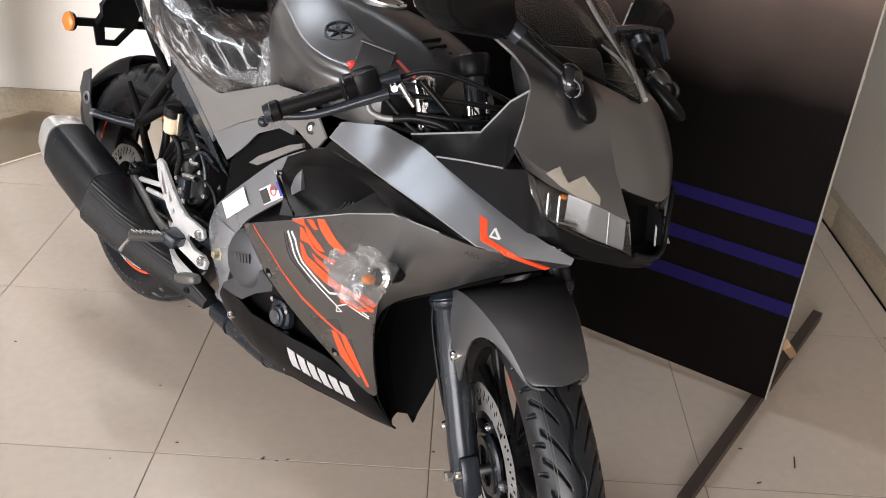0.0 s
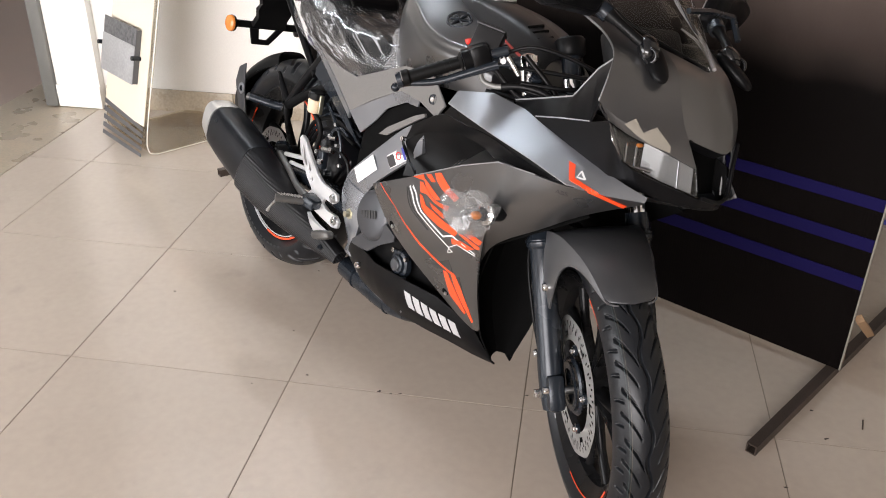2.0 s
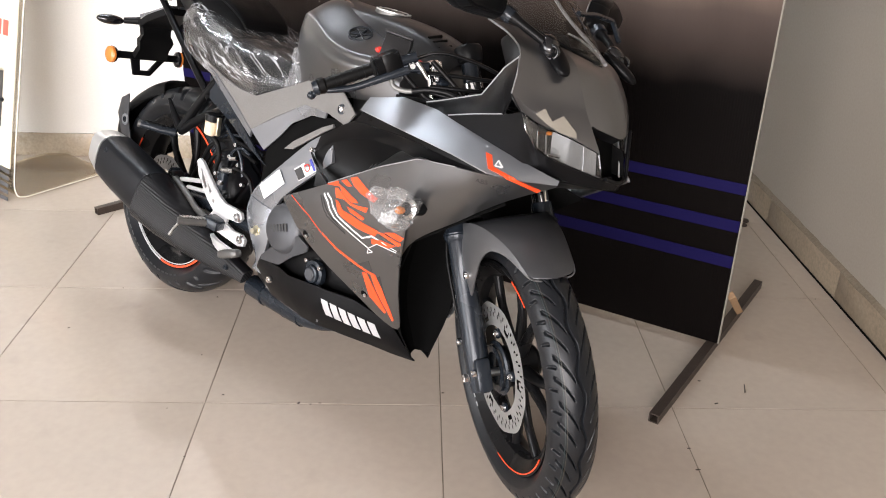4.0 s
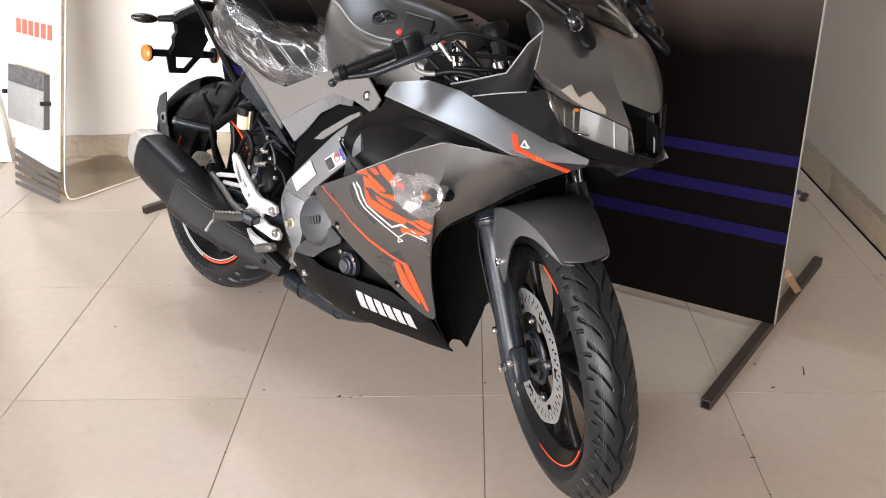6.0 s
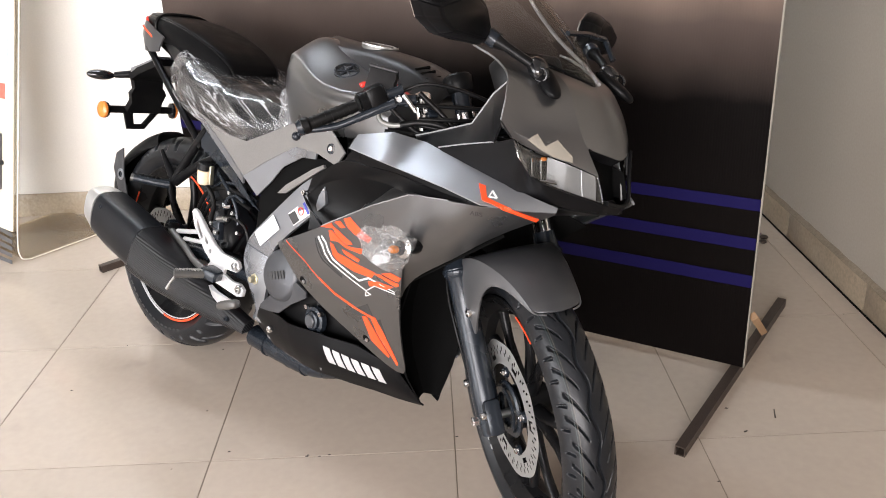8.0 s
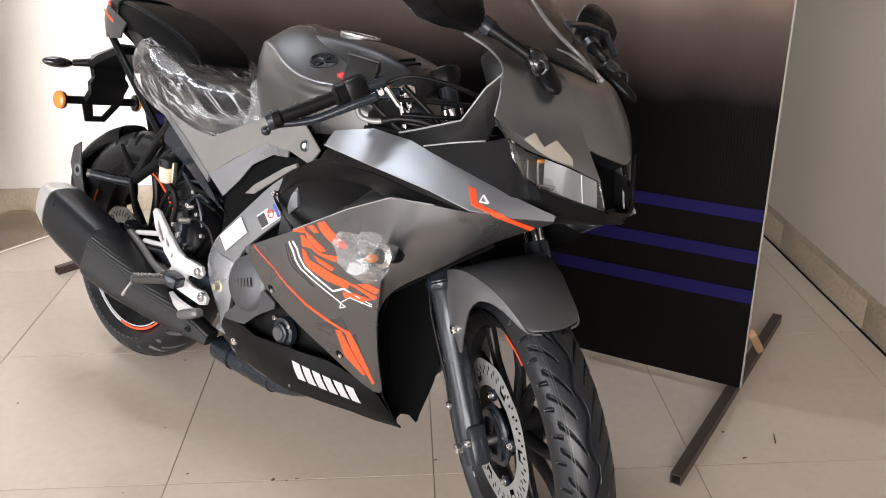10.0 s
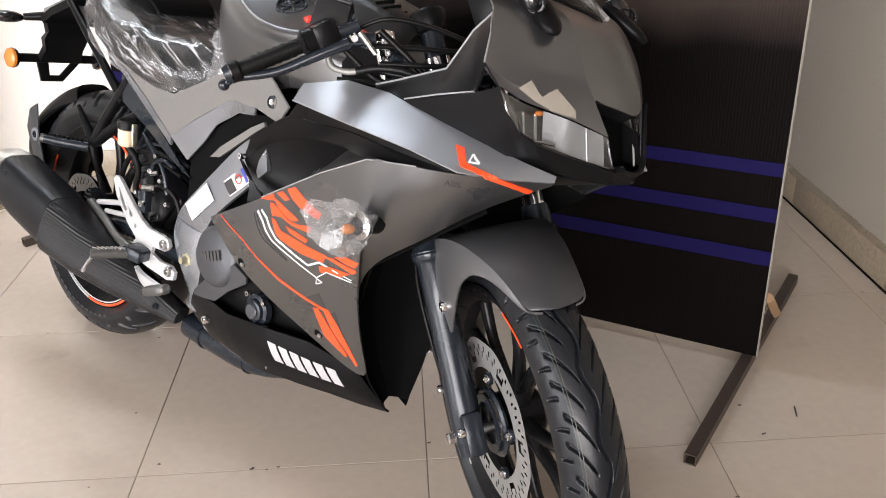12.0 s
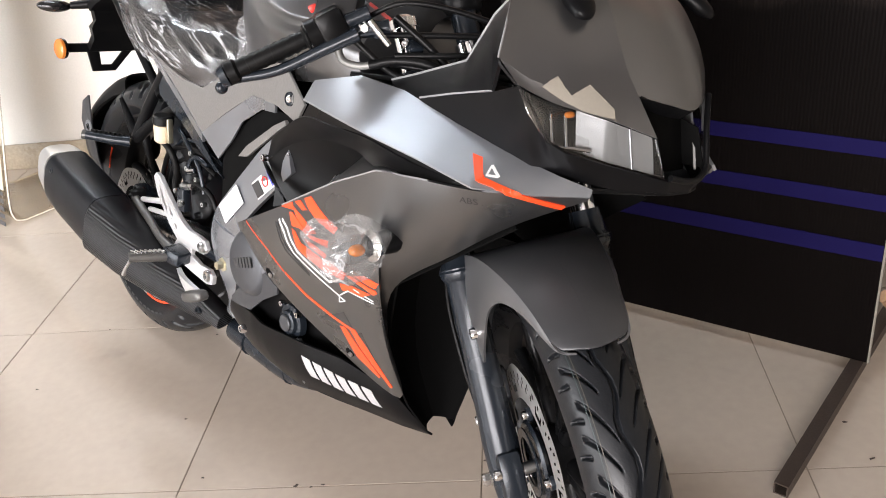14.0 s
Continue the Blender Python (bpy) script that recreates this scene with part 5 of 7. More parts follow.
panel("tail_stripe", [[(-0.116, -0.0965, 0.926), (-0.116, -0.0975, 0.921)], [(-0.085, -0.1005, 0.912), (-0.085, -0.101, 0.906)], [(-0.056, -0.1015, 0.899), (-0.056, -0.1015, 0.893)]], ORANGE, bike, "", 3, 2, 0.001, True, True, "", (-0.1, 0, 0.9))
block("tail_lamp", (0.03, 0.09, 0.03), (-0.182, 0, 0.935), RED, bike, "red tail lamp", 0.008)
for ob in set(bike.children) - before:
    ob.data.transform(Matrix.Translation((-0.014, -0.008, 0.008)))
panel("tail_side", ruled([(-0.030, -0.092, 0.888), (0.050, -0.104, 0.885), (0.120, -0.112, 0.850), (0.160, -0.120, 0.815)], [(0.000, -0.088, 0.860), (0.070, -0.095, 0.815), (0.130, -0.106, 0.770), (0.180, -0.112, 0.720)], 0.0), BLACK, bike, "", 4, 5, 0.004, centre=(0.1, 0, 0.85))
tube("tail_strut", [(-0.128, -0.082, 0.872), (-0.02, -0.092, 0.795), (0.10, -0.102, 0.712), (0.21, -0.11, 0.636)], 0.010, BLACK_SATIN, bike, "", 8, 3)
tube("tail_strut", [(-0.128, 0.082, 0.872), (-0.02, 0.092, 0.795), (0.10, 0.102, 0.712), (0.21, 0.11, 0.636)], 0.010, BLACK_SATIN, bike, "", 8, 3)
# dark filler that closes the hollow under the seats
sections("tail_core", [(-0.14, [(0, 0.93), (0.03, 0.92), (0.05, 0.90), (0.05, 0.885)]), (0.02, [(0, 0.90), (0.06, 0.89), (0.08, 0.86), (0.075, 0.83)]), (0.16, [(0, 0.83), (0.08, 0.82), (0.10, 0.77), (0.095, 0.71)]), (0.34, [(0, 0.74), (0.09, 0.73), (0.11, 0.70), (0.10, 0.62)]), (0.55, [(0, 0.76), (0.07, 0.75), (0.10, 0.70), (0.10, 0.55)])], DARK, bike, "", 4, 3)

# ---- side panel, frame cover, frame
panel("side_panel", ruled([(0.100, -0.118, 0.812), (0.142, -0.125, 0.785), (0.208, -0.132, 0.742), (0.293, -0.136, 0.714), (0.372, -0.138, 0.697), (0.446, -0.140, 0.694), (0.520, -0.143, 0.723), (0.648, -0.152, 0.772), (0.771, -0.168, 0.788), (0.856, -0.186, 0.738)],
                          [(0.085, -0.116, 0.800), (0.128, -0.122, 0.775), (0.186, -0.130, 0.740), (0.254, -0.134, 0.718), (0.346, -0.138, 0.669), (0.444, -0.141, 0.607), (0.540, -0.146, 0.662), (0.653, -0.154, 0.716), (0.748, -0.168, 0.717), (0.832, -0.184, 0.705)], 0.006), GREY_KNEE, bike, "grained grey side panel below the seat", 3, 6, 0.004, True)
panel("side_band", ruled([(0.085, -0.118, 0.797), (0.186, -0.1305, 0.738), (0.254, -0.1345, 0.716), (0.346, -0.1385, 0.667), (0.444, -0.1415, 0.605)], [(0.080, -0.112, 0.786), (0.180, -0.124, 0.729), (0.226, -0.128, 0.708), (0.315, -0.130, 0.655), (0.436, -0.136, 0.586)]), GREY_BLUE, bike, "", 4, 3, 0.006, True)
panel("frame_cover", ruled([(0.444, -0.1415, 0.607), (0.540, -0.147, 0.660), (0.653, -0.155, 0.7155), (0.690, -0.160, 0.7165), (0.745, -0.168, 0.7165)], [(0.500, -0.138, 0.568), (0.560, -0.143, 0.616), (0.605, -0.147, 0.660), (0.680, -0.153, 0.696), (0.738, -0.164, 0.702)], 0.0), GREY_BLUE, bike, "blue-grey frame cover", 4, 4, 0.004, True)
panel("side_spine", ruled([(0.215, -0.116, 0.640), (0.330, -0.124, 0.600), (0.420, -0.130, 0.560), (0.510, -0.134, 0.530)], [(0.200, -0.112, 0.700), (0.275, -0.118, 0.672), (0.398, -0.130, 0.600), (0.475, -0.132, 0.548)]), BLACK_METAL, bike, "", 4, 3, 0.006)
# dark sheet that stands in for the shaded gap below the frame cover
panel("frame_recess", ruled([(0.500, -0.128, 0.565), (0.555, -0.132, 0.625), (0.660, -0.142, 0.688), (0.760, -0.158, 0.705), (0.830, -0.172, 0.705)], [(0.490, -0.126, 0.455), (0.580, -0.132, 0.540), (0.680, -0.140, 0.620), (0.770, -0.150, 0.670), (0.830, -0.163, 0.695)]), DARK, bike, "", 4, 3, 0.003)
panel("frame_trim", ruled([(0.590, -0.147, 0.594), (0.622, -0.149, 0.620), (0.722, -0.156, 0.677), (0.763, -0.161, 0.694)], [(0.622, -0.148, 0.600), (0.650, -0.150, 0.618), (0.735, -0.157, 0.670), (0.767, -0.161, 0.687)]), GREY_KNEE, bike, "", 3, 2, 0.006, True)
frame_r, frame_l = panel("frame_spar", ruled([(0.470, -0.134, 0.440), (0.500, -0.138, 0.477), (0.612, -0.145, 0.575), (0.690, -0.152, 0.637), (0.772, -0.158, 0.685)], [(0.574, -0.140, 0.428), (0.598, -0.142, 0.466), (0.644, -0.147, 0.505), (0.715, -0.151, 0.560), (0.775, -0.155, 0.606)], 0.01), GREY_BLUE, bike, "dark grey frame spar", 5, 5, 0.01)
panel("frame_pivot", ruled([(0.470, -0.134, 0.441), (0.463, -0.136, 0.405), (0.470, -0.134, 0.365), (0.492, -0.130, 0.320), (0.515, -0.128, 0.282), (0.500, -0.124, 0.250)], [(0.574, -0.140, 0.429), (0.564, -0.143, 0.390), (0.570, -0.142, 0.350), (0.562, -0.139, 0.318), (0.560, -0.135, 0.290), (0.562, -0.130, 0.250)], 0.02), GREY_BLUE, bike, "", 5, 5, 0.01)
panel("white_label", ruled([(0.511, -0.1445, 0.478), (0.549, -0.1475, 0.509), (0.586, -0.1500, 0.540)], [(0.538, -0.1455, 0.450), (0.577, -0.1490, 0.481), (0.615, -0.1515, 0.512)]), WHITE, bike, "white paper label", 3, 3, 0.001, True, True, "")
warn = panel("warning_label", ruled([(0.642, -0.1505, 0.556), (0.672, -0.152, 0.577), (0.702, -0.1535, 0.598)], [(0.664, -0.1505, 0.531), (0.694, -0.152, 0.552), (0.724, -0.1535, 0.573)]), WHITE, bike, "black and white warning label", 3, 3, 0.001, True, True, "")
panel("label_block", ruled([(0.645, -0.1520, 0.554), (0.667, -0.1530, 0.569)], [(0.665, -0.1520, 0.534), (0.687, -0.1530, 0.549)]), DARK_INK, warn, "", 3, 2, 0.0008, True, True, "")
panel("label_edge", ruled([(0.696, -0.1545, 0.592), (0.702, -0.1548, 0.597)], [(0.716, -0.1545, 0.570), (0.723, -0.1548, 0.574)]), BLUE_INK, warn, "", 3, 2, 0.0008, True, True, "")
lathe("label_ring", [(0.0075, 0), (0.0075, 0.001), (0.0095, 0.001), (0.0095, 0), (0.0075, 0)], RED, warn, "", 24, to_axis((0.692, -0.1540, 0.572), (0.02, -1, 0)))
lathe("frame_nut", [(0.0001, 0.016), (0.008, 0.016), (0.009, 0.012), (0.009, 0.004), (0.015, 0.003), (0.015, 0), (0.0001, 0)], GOLD, bike, "zinc-plated pivot nut", 6, to_axis((0.526, -0.144, 0.362), RIGHT), 20)
lathe("bolt_well", [(0.0001, -0.001), (0.010, -0.001), (0.011, 0.0012), (0.012, -0.004), (0.0001, -0.004)], BLACK_METAL, bike, "", 24, to_axis((0.806, -0.1805, 0.738), (0.1, -0.98, 0.1)))
bolt((0.806, -0.1815, 0.738), (0.1, -0.98, 0.1), 0.006, CHROME, bike, "panel_bolt", 0.002)
bolt((0.726, -0.176, 0.625), (0.0, -1, 0.1), 0.006, CHROME, bike, "panel_bolt")

# ---- engine, belly pan and header
sections("engine_block", [(0.46, [(0, 0.50), (0.08, 0.48), (0.10, 0.40), (0.09, 0.28)]), (0.60, [(0, 0.56), (0.10, 0.52), (0.125, 0.42), (0.11, 0.24)]), (0.76, [(0, 0.62), (0.09, 0.58), (0.115, 0.42), (0.10, 0.24)]), (0.92, [(0, 0.60), (0.07, 0.55), (0.09, 0.42), (0.08, 0.26)])], BLACK, bike, "black engine block", 4, 3)
lathe("clutch_cover", [(0.0001, 0.030), (0.050, 0.030), (0.056, 0.026), (0.062, 0.020), (0.066, 0.004), (0.068, 0), (0.068, -0.03), (0.0001, -0.03)], COVER, bike, "round dark grey engine cover", 48, to_axis((0.634, -0.132, 0.400), (0.05, -1, 0.08)))
for i in range(6):
    block("cover_mark", (0.007, 0.0015, 0.020), (0.604 + 0.0105 * i, -0.1635, 0.394 + 0.0035 * i), DARK_INK, bike, "", 0, None, (0, -18, 3))
lathe("side_cover", [(0.0001, 0.022), (0.018, 0.022), (0.022, 0.020), (0.024, 0.014), (0.032, 0.012), (0.034, 0.0), (0.0001, 0.0)], BLACK_METAL, bike, "black engine side cover with a grey cap", 36, to_axis((0.742, -0.118, 0.318), RIGHT))
lathe("cover_cap", [(0.0001, 0.004), (0.014, 0.004), (0.016, 0.002), (0.016, -0.003), (0.0001, -0.003)], COVER, bike, "", 30, to_axis((0.742, -0.141, 0.318), RIGHT))
for x, z in ((0.716, 0.345), (0.770, 0.290), (0.766, 0.340)):
    bolt((x, -0.130, z), RIGHT, 0.006, CHROME, bike, "cover_bolt")
B_TOP = [(0.547, -0.138, 0.300), (0.600, -0.144, 0.298), (0.634, -0.148, 0.300), (0.672, -0.148, 0.291), (0.800, -0.142, 0.300), (0.892, -0.126, 0.304), (0.990, -0.092, 0.275), (1.020, -0.034, 0.192)]
B_BOT = [(0.517, -0.112, 0.230), (0.580, -0.112, 0.200), (0.650, -0.114, 0.192), (0.700, -0.113, 0.188), (0.750, -0.110, 0.186), (0.890, -0.078, 0.190), (0.970, -0.048, 0.184), (1.023, -0.024, 0.182)]
belly_r, belly_l = panel("belly_pan", ruled(B_TOP, B_BOT, 0.03), BLACK_SATIN, bike, "black belly pan with pale block lettering", 5, 8, 0.004, True)
panel("belly_floor", ruled([(0.517, -0.110, 0.230), (0.65, -0.112, 0.192), (0.80, -0.10, 0.188), (0.97, -0.046, 0.186)], [(0.52, 0, 0.215), (0.65, 0, 0.185), (0.80, 0, 0.18), (0.96, 0, 0.19)]), BLACK, bike, "", 4, 4, 0.003, both="one", centre=(0.8, 0, 0.5))
panel("belly_trim", ruled([(0.560, -0.128, 0.245), (0.640, -0.126, 0.226), (0.720, -0.124, 0.214), (0.775, -0.120, 0.206)], [(0.560, -0.118, 0.215), (0.650, -0.117, 0.196), (0.720, -0.115, 0.192), (0.768, -0.114, 0.197)]), GREY_BLUE, bike, "", 4, 4, 0.005, centre=(0.7, 0, 0.3))
panel("belly_arm", ruled([(0.547, -0.1385, 0.302), (0.603, -0.150, 0.346), (0.655, -0.156, 0.378), (0.700, -0.158, 0.404), (0.737, -0.156, 0.388)], [(0.549, -0.139, 0.292), (0.606, -0.146, 0.300), (0.634, -0.149, 0.306), (0.680, -0.152, 0.342), (0.735, -0.154, 0.374)], 0.0), COVER, bike, "", 4, 4, 0.004, True, True, angle=20)
bolt((0.610, -0.151, 0.258), RIGHT, 0.009, CHROME, bike, "belly_bolt")
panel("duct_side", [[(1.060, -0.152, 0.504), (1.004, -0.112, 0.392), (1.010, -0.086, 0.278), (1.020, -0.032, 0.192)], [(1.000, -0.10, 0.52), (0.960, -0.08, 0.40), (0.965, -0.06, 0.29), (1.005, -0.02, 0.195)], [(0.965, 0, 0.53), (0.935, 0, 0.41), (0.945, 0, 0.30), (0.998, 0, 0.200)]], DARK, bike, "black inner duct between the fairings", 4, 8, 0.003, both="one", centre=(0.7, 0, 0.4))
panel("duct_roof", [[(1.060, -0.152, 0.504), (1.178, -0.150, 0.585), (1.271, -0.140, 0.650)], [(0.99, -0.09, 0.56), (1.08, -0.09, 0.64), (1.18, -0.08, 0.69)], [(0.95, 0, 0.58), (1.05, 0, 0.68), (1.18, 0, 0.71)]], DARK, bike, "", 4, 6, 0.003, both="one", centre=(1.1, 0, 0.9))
tube("header_pipe", [(0.440, -0.062, 0.170), (0.560, -0.066, 0.168), (0.680, -0.066, 0.172), (0.800, -0.050, 0.210), (0.90, -0.03, 0.30)], 0.030, BLACK_METAL, bike, "dark exhaust header pipe", 16, 5)
for x in (0.505, 0.60, 0.66):
    tube("pipe_ring", [(x, -0.065, 0.1685), (x + 0.006, -0.065, 0.1685)], 0.0325, BLACK_METAL, bike, "", 16, 1, True)

# ---- exhaust
EX = [  # centre, half width, half height, from the tail forward
    ((-0.150, -0.212, 0.425), 0.032, 0.036), ((-0.125, -0.216, 0.420), 0.047, 0.054), ((-0.085, -0.216, 0.408), 0.053, 0.064), ((0.0, -0.214, 0.383), 0.056, 0.070), ((0.10, -0.208, 0.354), 0.055, 0.071), ((0.125, -0.2065, 0.346), 0.053, 0.069)]


def muffler(name, st, mat, label, power=3.2):
    V, F = [], []
    ax = (Vector(st[-1][0]) - Vector(st[0][0])).normalized()
    side = Vector((0, -1, 0))
    up = ax.cross(side).normalized()
    if up.z < 0:
        up = -up
    side = up.cross(ax).normalized()
    n = 20
    for c, w, h in st:
        for i in range(n):
            a = 2 * math.pi * i / n
            ca, sa = math.cos(a), math.sin(a)
            e = 2 / power
            V.append(Vector(c) + side * (w * math.copysign(abs(ca) ** e, ca)) + up * (h * math.copysign(abs(sa) ** e, sa)))
    for i in range(len(st) - 1):
        for j in range(n):
            l = (j + 1) % n
            F.append((i * n + j, i * n + l, (i + 1) * n + l, (i + 1) * n + j))
    F += [tuple(range(n))[::-1], tuple((len(st) - 1) * n + j for j in range(n))]
    bm = bmesh.new()
    vs = [bm.verts.new(v) for v in V]
    for f in F:
        bm.faces.new([vs[i] for i in f])
    return part(name, bm, mat, bike, label, 28)


muffler("silencer_end", [EX[0], EX[1], ((-0.072, -0.216, 0.4045), 0.0540, 0.0655)], TITAN, "matt silver silencer end cap")
muffler("silencer", [((-0.071, -0.216, 0.4042), 0.0550, 0.0665)] + EX[3:], SILENCER, "satin black silencer")
lathe("outlet", [(0.012, 0.0), (0.020, 0.0), (0.020, 0.01), (0.012, 0.01), (0.012, 0.0)], DARK, bike, "", 20, to_axis((-0.152, -0.212, 0.426), (-0.96, 0, 0.27)))
muffler("heat_shield", [((0.108, -0.2065, 0.3455), 0.0555, 0.0710), ((0.114, -0.206, 0.343), 0.0590, 0.0745), ((0.200, -0.186, 0.303), 0.0500, 0.0650), ((0.290, -0.154, 0.262), 0.0400, 0.0500), ((0.360, -0.126, 0.232), 0.0300, 0.0370), ((0.462, -0.106, 0.208), 0.0220, 0.0190)], CARBON, "carbon-look heat shield on the exhaust")
for at in ((-0.03, -0.262, 0.432), (0.085, -0.255, 0.396), (0.416, -0.142, 0.222)):
    bolt(at, (0.05, -0.9, 0.4), 0.008, BLACK_METAL, bike, "shield_bolt")

# ---- rear set, pegs, swingarm, shock
def pierced(name, outer, holes, y0, y1, mat, parent, label):
    """A plate in the xz plane with real holes through it."""
    bm = bmesh.new()
    for loop in (outer, *holes):
        vs = [bm.verts.new((x, y0, z)) for x, z in loop]
        for a, b in zip(vs, vs[1:] + vs[:1]):
            bm.edges.new((a, b))
    bmesh.ops.triangle_fill(bm, use_beauty=True, edges=bm.edges[:])
    r = bmesh.ops.extrude_face_region(bm, geom=bm.faces[:])
    bmesh.ops.translate(bm, vec=(0, y1 - y0, 0), verts=[v for v in r["geom"] if isinstance(v, bmesh.types.BMVert)])
    bmesh.ops.recalc_face_normals(bm, faces=bm.faces[:])
    rim = [e for e in bm.edges if len(e.link_faces) == 2 and e.calc_face_angle() > 1.2]
    bmesh.ops.bevel(bm, geom=rim, offset=0.002, segments=2, affect="EDGES", clamp_overlap=True)
    return part(name, bm, mat, parent, label, 30)


pierced("peg_hanger", [(0.230, 0.470), (0.240, 0.479), (0.256, 0.475), (0.305, 0.434), (0.345, 0.404), (0.378, 0.390), (0.428, 0.388), (0.449, 0.385), (0.457, 0.369), (0.441, 0.355), (0.395, 0.353), (0.388, 0.338), (0.425, 0.328), (0.462, 0.329), (0.479, 0.318), (0.475, 0.300), (0.452, 0.294), (0.395, 0.300), (0.345, 0.306), (0.310, 0.316), (0.306, 0.332), (0.328, 0.356), (0.296, 0.378), (0.245, 0.432)],
        [[(0.250, 0.457), (0.259, 0.452), (0.288, 0.412), (0.281, 0.404), (0.262, 0.425)], [(0.290, 0.424), (0.313, 0.405), (0.309, 0.396), (0.298, 0.402)], [(0.324 + 0.006 * math.cos(k * 0.785), 0.382 + 0.006 * math.sin(k * 0.785)) for k in range(8)]],
        -0.144, -0.132, ALU, bike, "bare cast aluminium footrest hanger with slots")
tube("hanger_arm", [(0.160, -0.138, 0.398), (0.258, -0.138, 0.4185)], 0.0065, ALU, bike, "", 8, 1, True)
tube("hanger_arm", [(0.195, -0.138, 0.385), (0.285, -0.138, 0.396)], 0.006, ALU, bike, "", 8, 1, True)
tube("brake_arm", [(0.128, -0.142, 0.395), (0.160, -0.148, 0.388), (0.215, -0.150, 0.368), (0.262, -0.150, 0.343), (0.320, -0.148, 0.328)], (0.013, 0.010, 0.009, 0.009, 0.012), PEG, bike, "dull grey brake arm", 10, 4)
lathe("hanger_boss", [(0.0001, 0.014), (0.008, 0.014), (0.010, 0.010), (0.016, 0.010), (0.018, 0.006), (0.019, -0.02), (0.0001, -0.02)], BLACK, bike, "", 24, to_axis((0.128, -0.142, 0.395), RIGHT))
block("peg_mount", (0.052, 0.050, 0.030), (0.366, -0.160, 0.334), BLACK_METAL, bike, "", 0.008, None, (0, 8, 15))
for at in ((0.440, -0.144, 0.370), (0.461, -0.144, 0.316)):
    bolt(at, RIGHT, 0.012, STEEL, bike, "hanger_bolt")
tube("footrest", [(0.366, -0.160, 0.333), (0.354, -0.192, 0.334), (0.330, -0.250, 0.335)], (0.011, 0.0115, 0.0105), PEG, bike, "ribbed grey rider footrest", 10, 3)
for i in range(8):
    f = i / 8
    tube("footrest_rib", [(0.357 - 0.027 * f - 0.008, -0.184 - 0.066 * f, 0.3455 + 0.001 * f), (0.357 - 0.027 * f + 0.010, -0.180 - 0.066 * f, 0.3455 + 0.001 * f)], 0.0026, STEEL, bike, "", 6, 1, True)
tube("hero_blob", [(0.332, -0.246, 0.330), (0.312, -0.250, 0.305), (0.300, -0.250, 0.287)], (0.004, 0.0032, 0.005), STEEL, bike, "", 8, 2)
panel("brake_pedal", ruled([(0.340, -0.152, 0.294), (0.375, -0.162, 0.292), (0.420, -0.168, 0.291), (0.462, -0.170, 0.290)], [(0.350, -0.150, 0.272), (0.385, -0.160, 0.268), (0.425, -0.168, 0.264), (0.462, -0.172, 0.276)]), ALU, bike, "aluminium brake pedal", 4, 3, 0.010, both="")
blob("pedal_pad", (0.466, -0.176, 0.281), (0.042, 0.016, 0.012), PEG, bike, "ribbed grey pedal pad", 3.4, (0, -20, 0))
tube("pillion_strut", [(0.098, -0.118, 0.524), (0.150, -0.112, 0.600), (0.225, -0.105, 0.690)], 0.013, BLACK_SATIN, bike, "black tubular footrest stay", 10, 3)
tube("pillion_strut", [(0.100, -0.118, 0.522), (0.180, -0.112, 0.575), (0.285, -0.105, 0.625)], 0.013, BLACK_SATIN, bike, "", 10, 3)
tube("stay_tip", [(0.090, -0.118, 0.530), (0.060, -0.120, 0.565), (0.032, -0.122, 0.600)], (0.012, 0.009, 0.005), BLACK_SATIN, bike, "", 8, 2)
tube("pillion_footrest", [(0.100, -0.135, 0.516), (0.078, -0.170, 0.520), (0.046, -0.214, 0.528)], (0.013, 0.0115, 0.010), BLACK_METAL, bike, "black ribbed pillion footrest with a grey tip", 8, 2, True)
for i in range(7):
    f = 0.15 + 0.11 * i
    tube("peg_rib", [(0.095 - 0.049 * f - 0.006, -0.142 - 0.071 * f, 0.5285 + 0.011 * f), (0.095 - 0.049 * f + 0.008, -0.137 - 0.071 * f, 0.5285 + 0.011 * f)], 0.0028, GRIP, bike, "", 6, 1, True)
tube("peg_tip", [(0.047, -0.2125, 0.5278), (0.0425, -0.2185, 0.529)], 0.0108, PEG, bike, "", 8, 1, True)
tube("swingarm", [(0.46, -0.085, 0.345), (0.30, -0.095, 0.350), (0.10, -0.098, 0.330), (0.0, -0.098, 0.314)], (0.030, 0.028, 0.024, 0.024), BLACK_METAL, bike, "black swingarm", 10, 4)
tube("swingarm", [(0.46, 0.085, 0.345), (0.30, 0.095, 0.350), (0.10, 0.098, 0.330), (0.0, 0.098, 0.314)], (0.030, 0.028, 0.024, 0.024), BLACK_METAL, bike, "", 10, 4)
lathe("rear_axle_nut", [(0.0001, 0.016), (0.012, 0.016), (0.014, 0.012), (0.014, 0.0), (0.022, 0.0), (0.022, -0.004), (0.0001, -0.004)], STEEL, bike, "", 6, to_axis((0, -0.124, 0.314), RIGHT), 20)
block("rear_caliper", (0.075, 0.04, 0.05), (0.085, -0.098, 0.372), BLACK_METAL, bike, "", 0.01, None, (0, 20, 0))
tube("shock", [(0.360, 0.0, 0.330), (0.420, 0.0, 0.560)], 0.022, BLACK_METAL, bike, "", 14, 2, True)
V, F = tube_data([(0.36 + 0.06 * i / 60 + 0.030 * math.cos(i * 0.63), 0.030 * math.sin(i * 0.63), 0.35 + 0.20 * i / 60) for i in range(61)], 0.005, 6, 1, True)
raw("shock_spring", V, F, RED, bike, "red shock spring", 60)
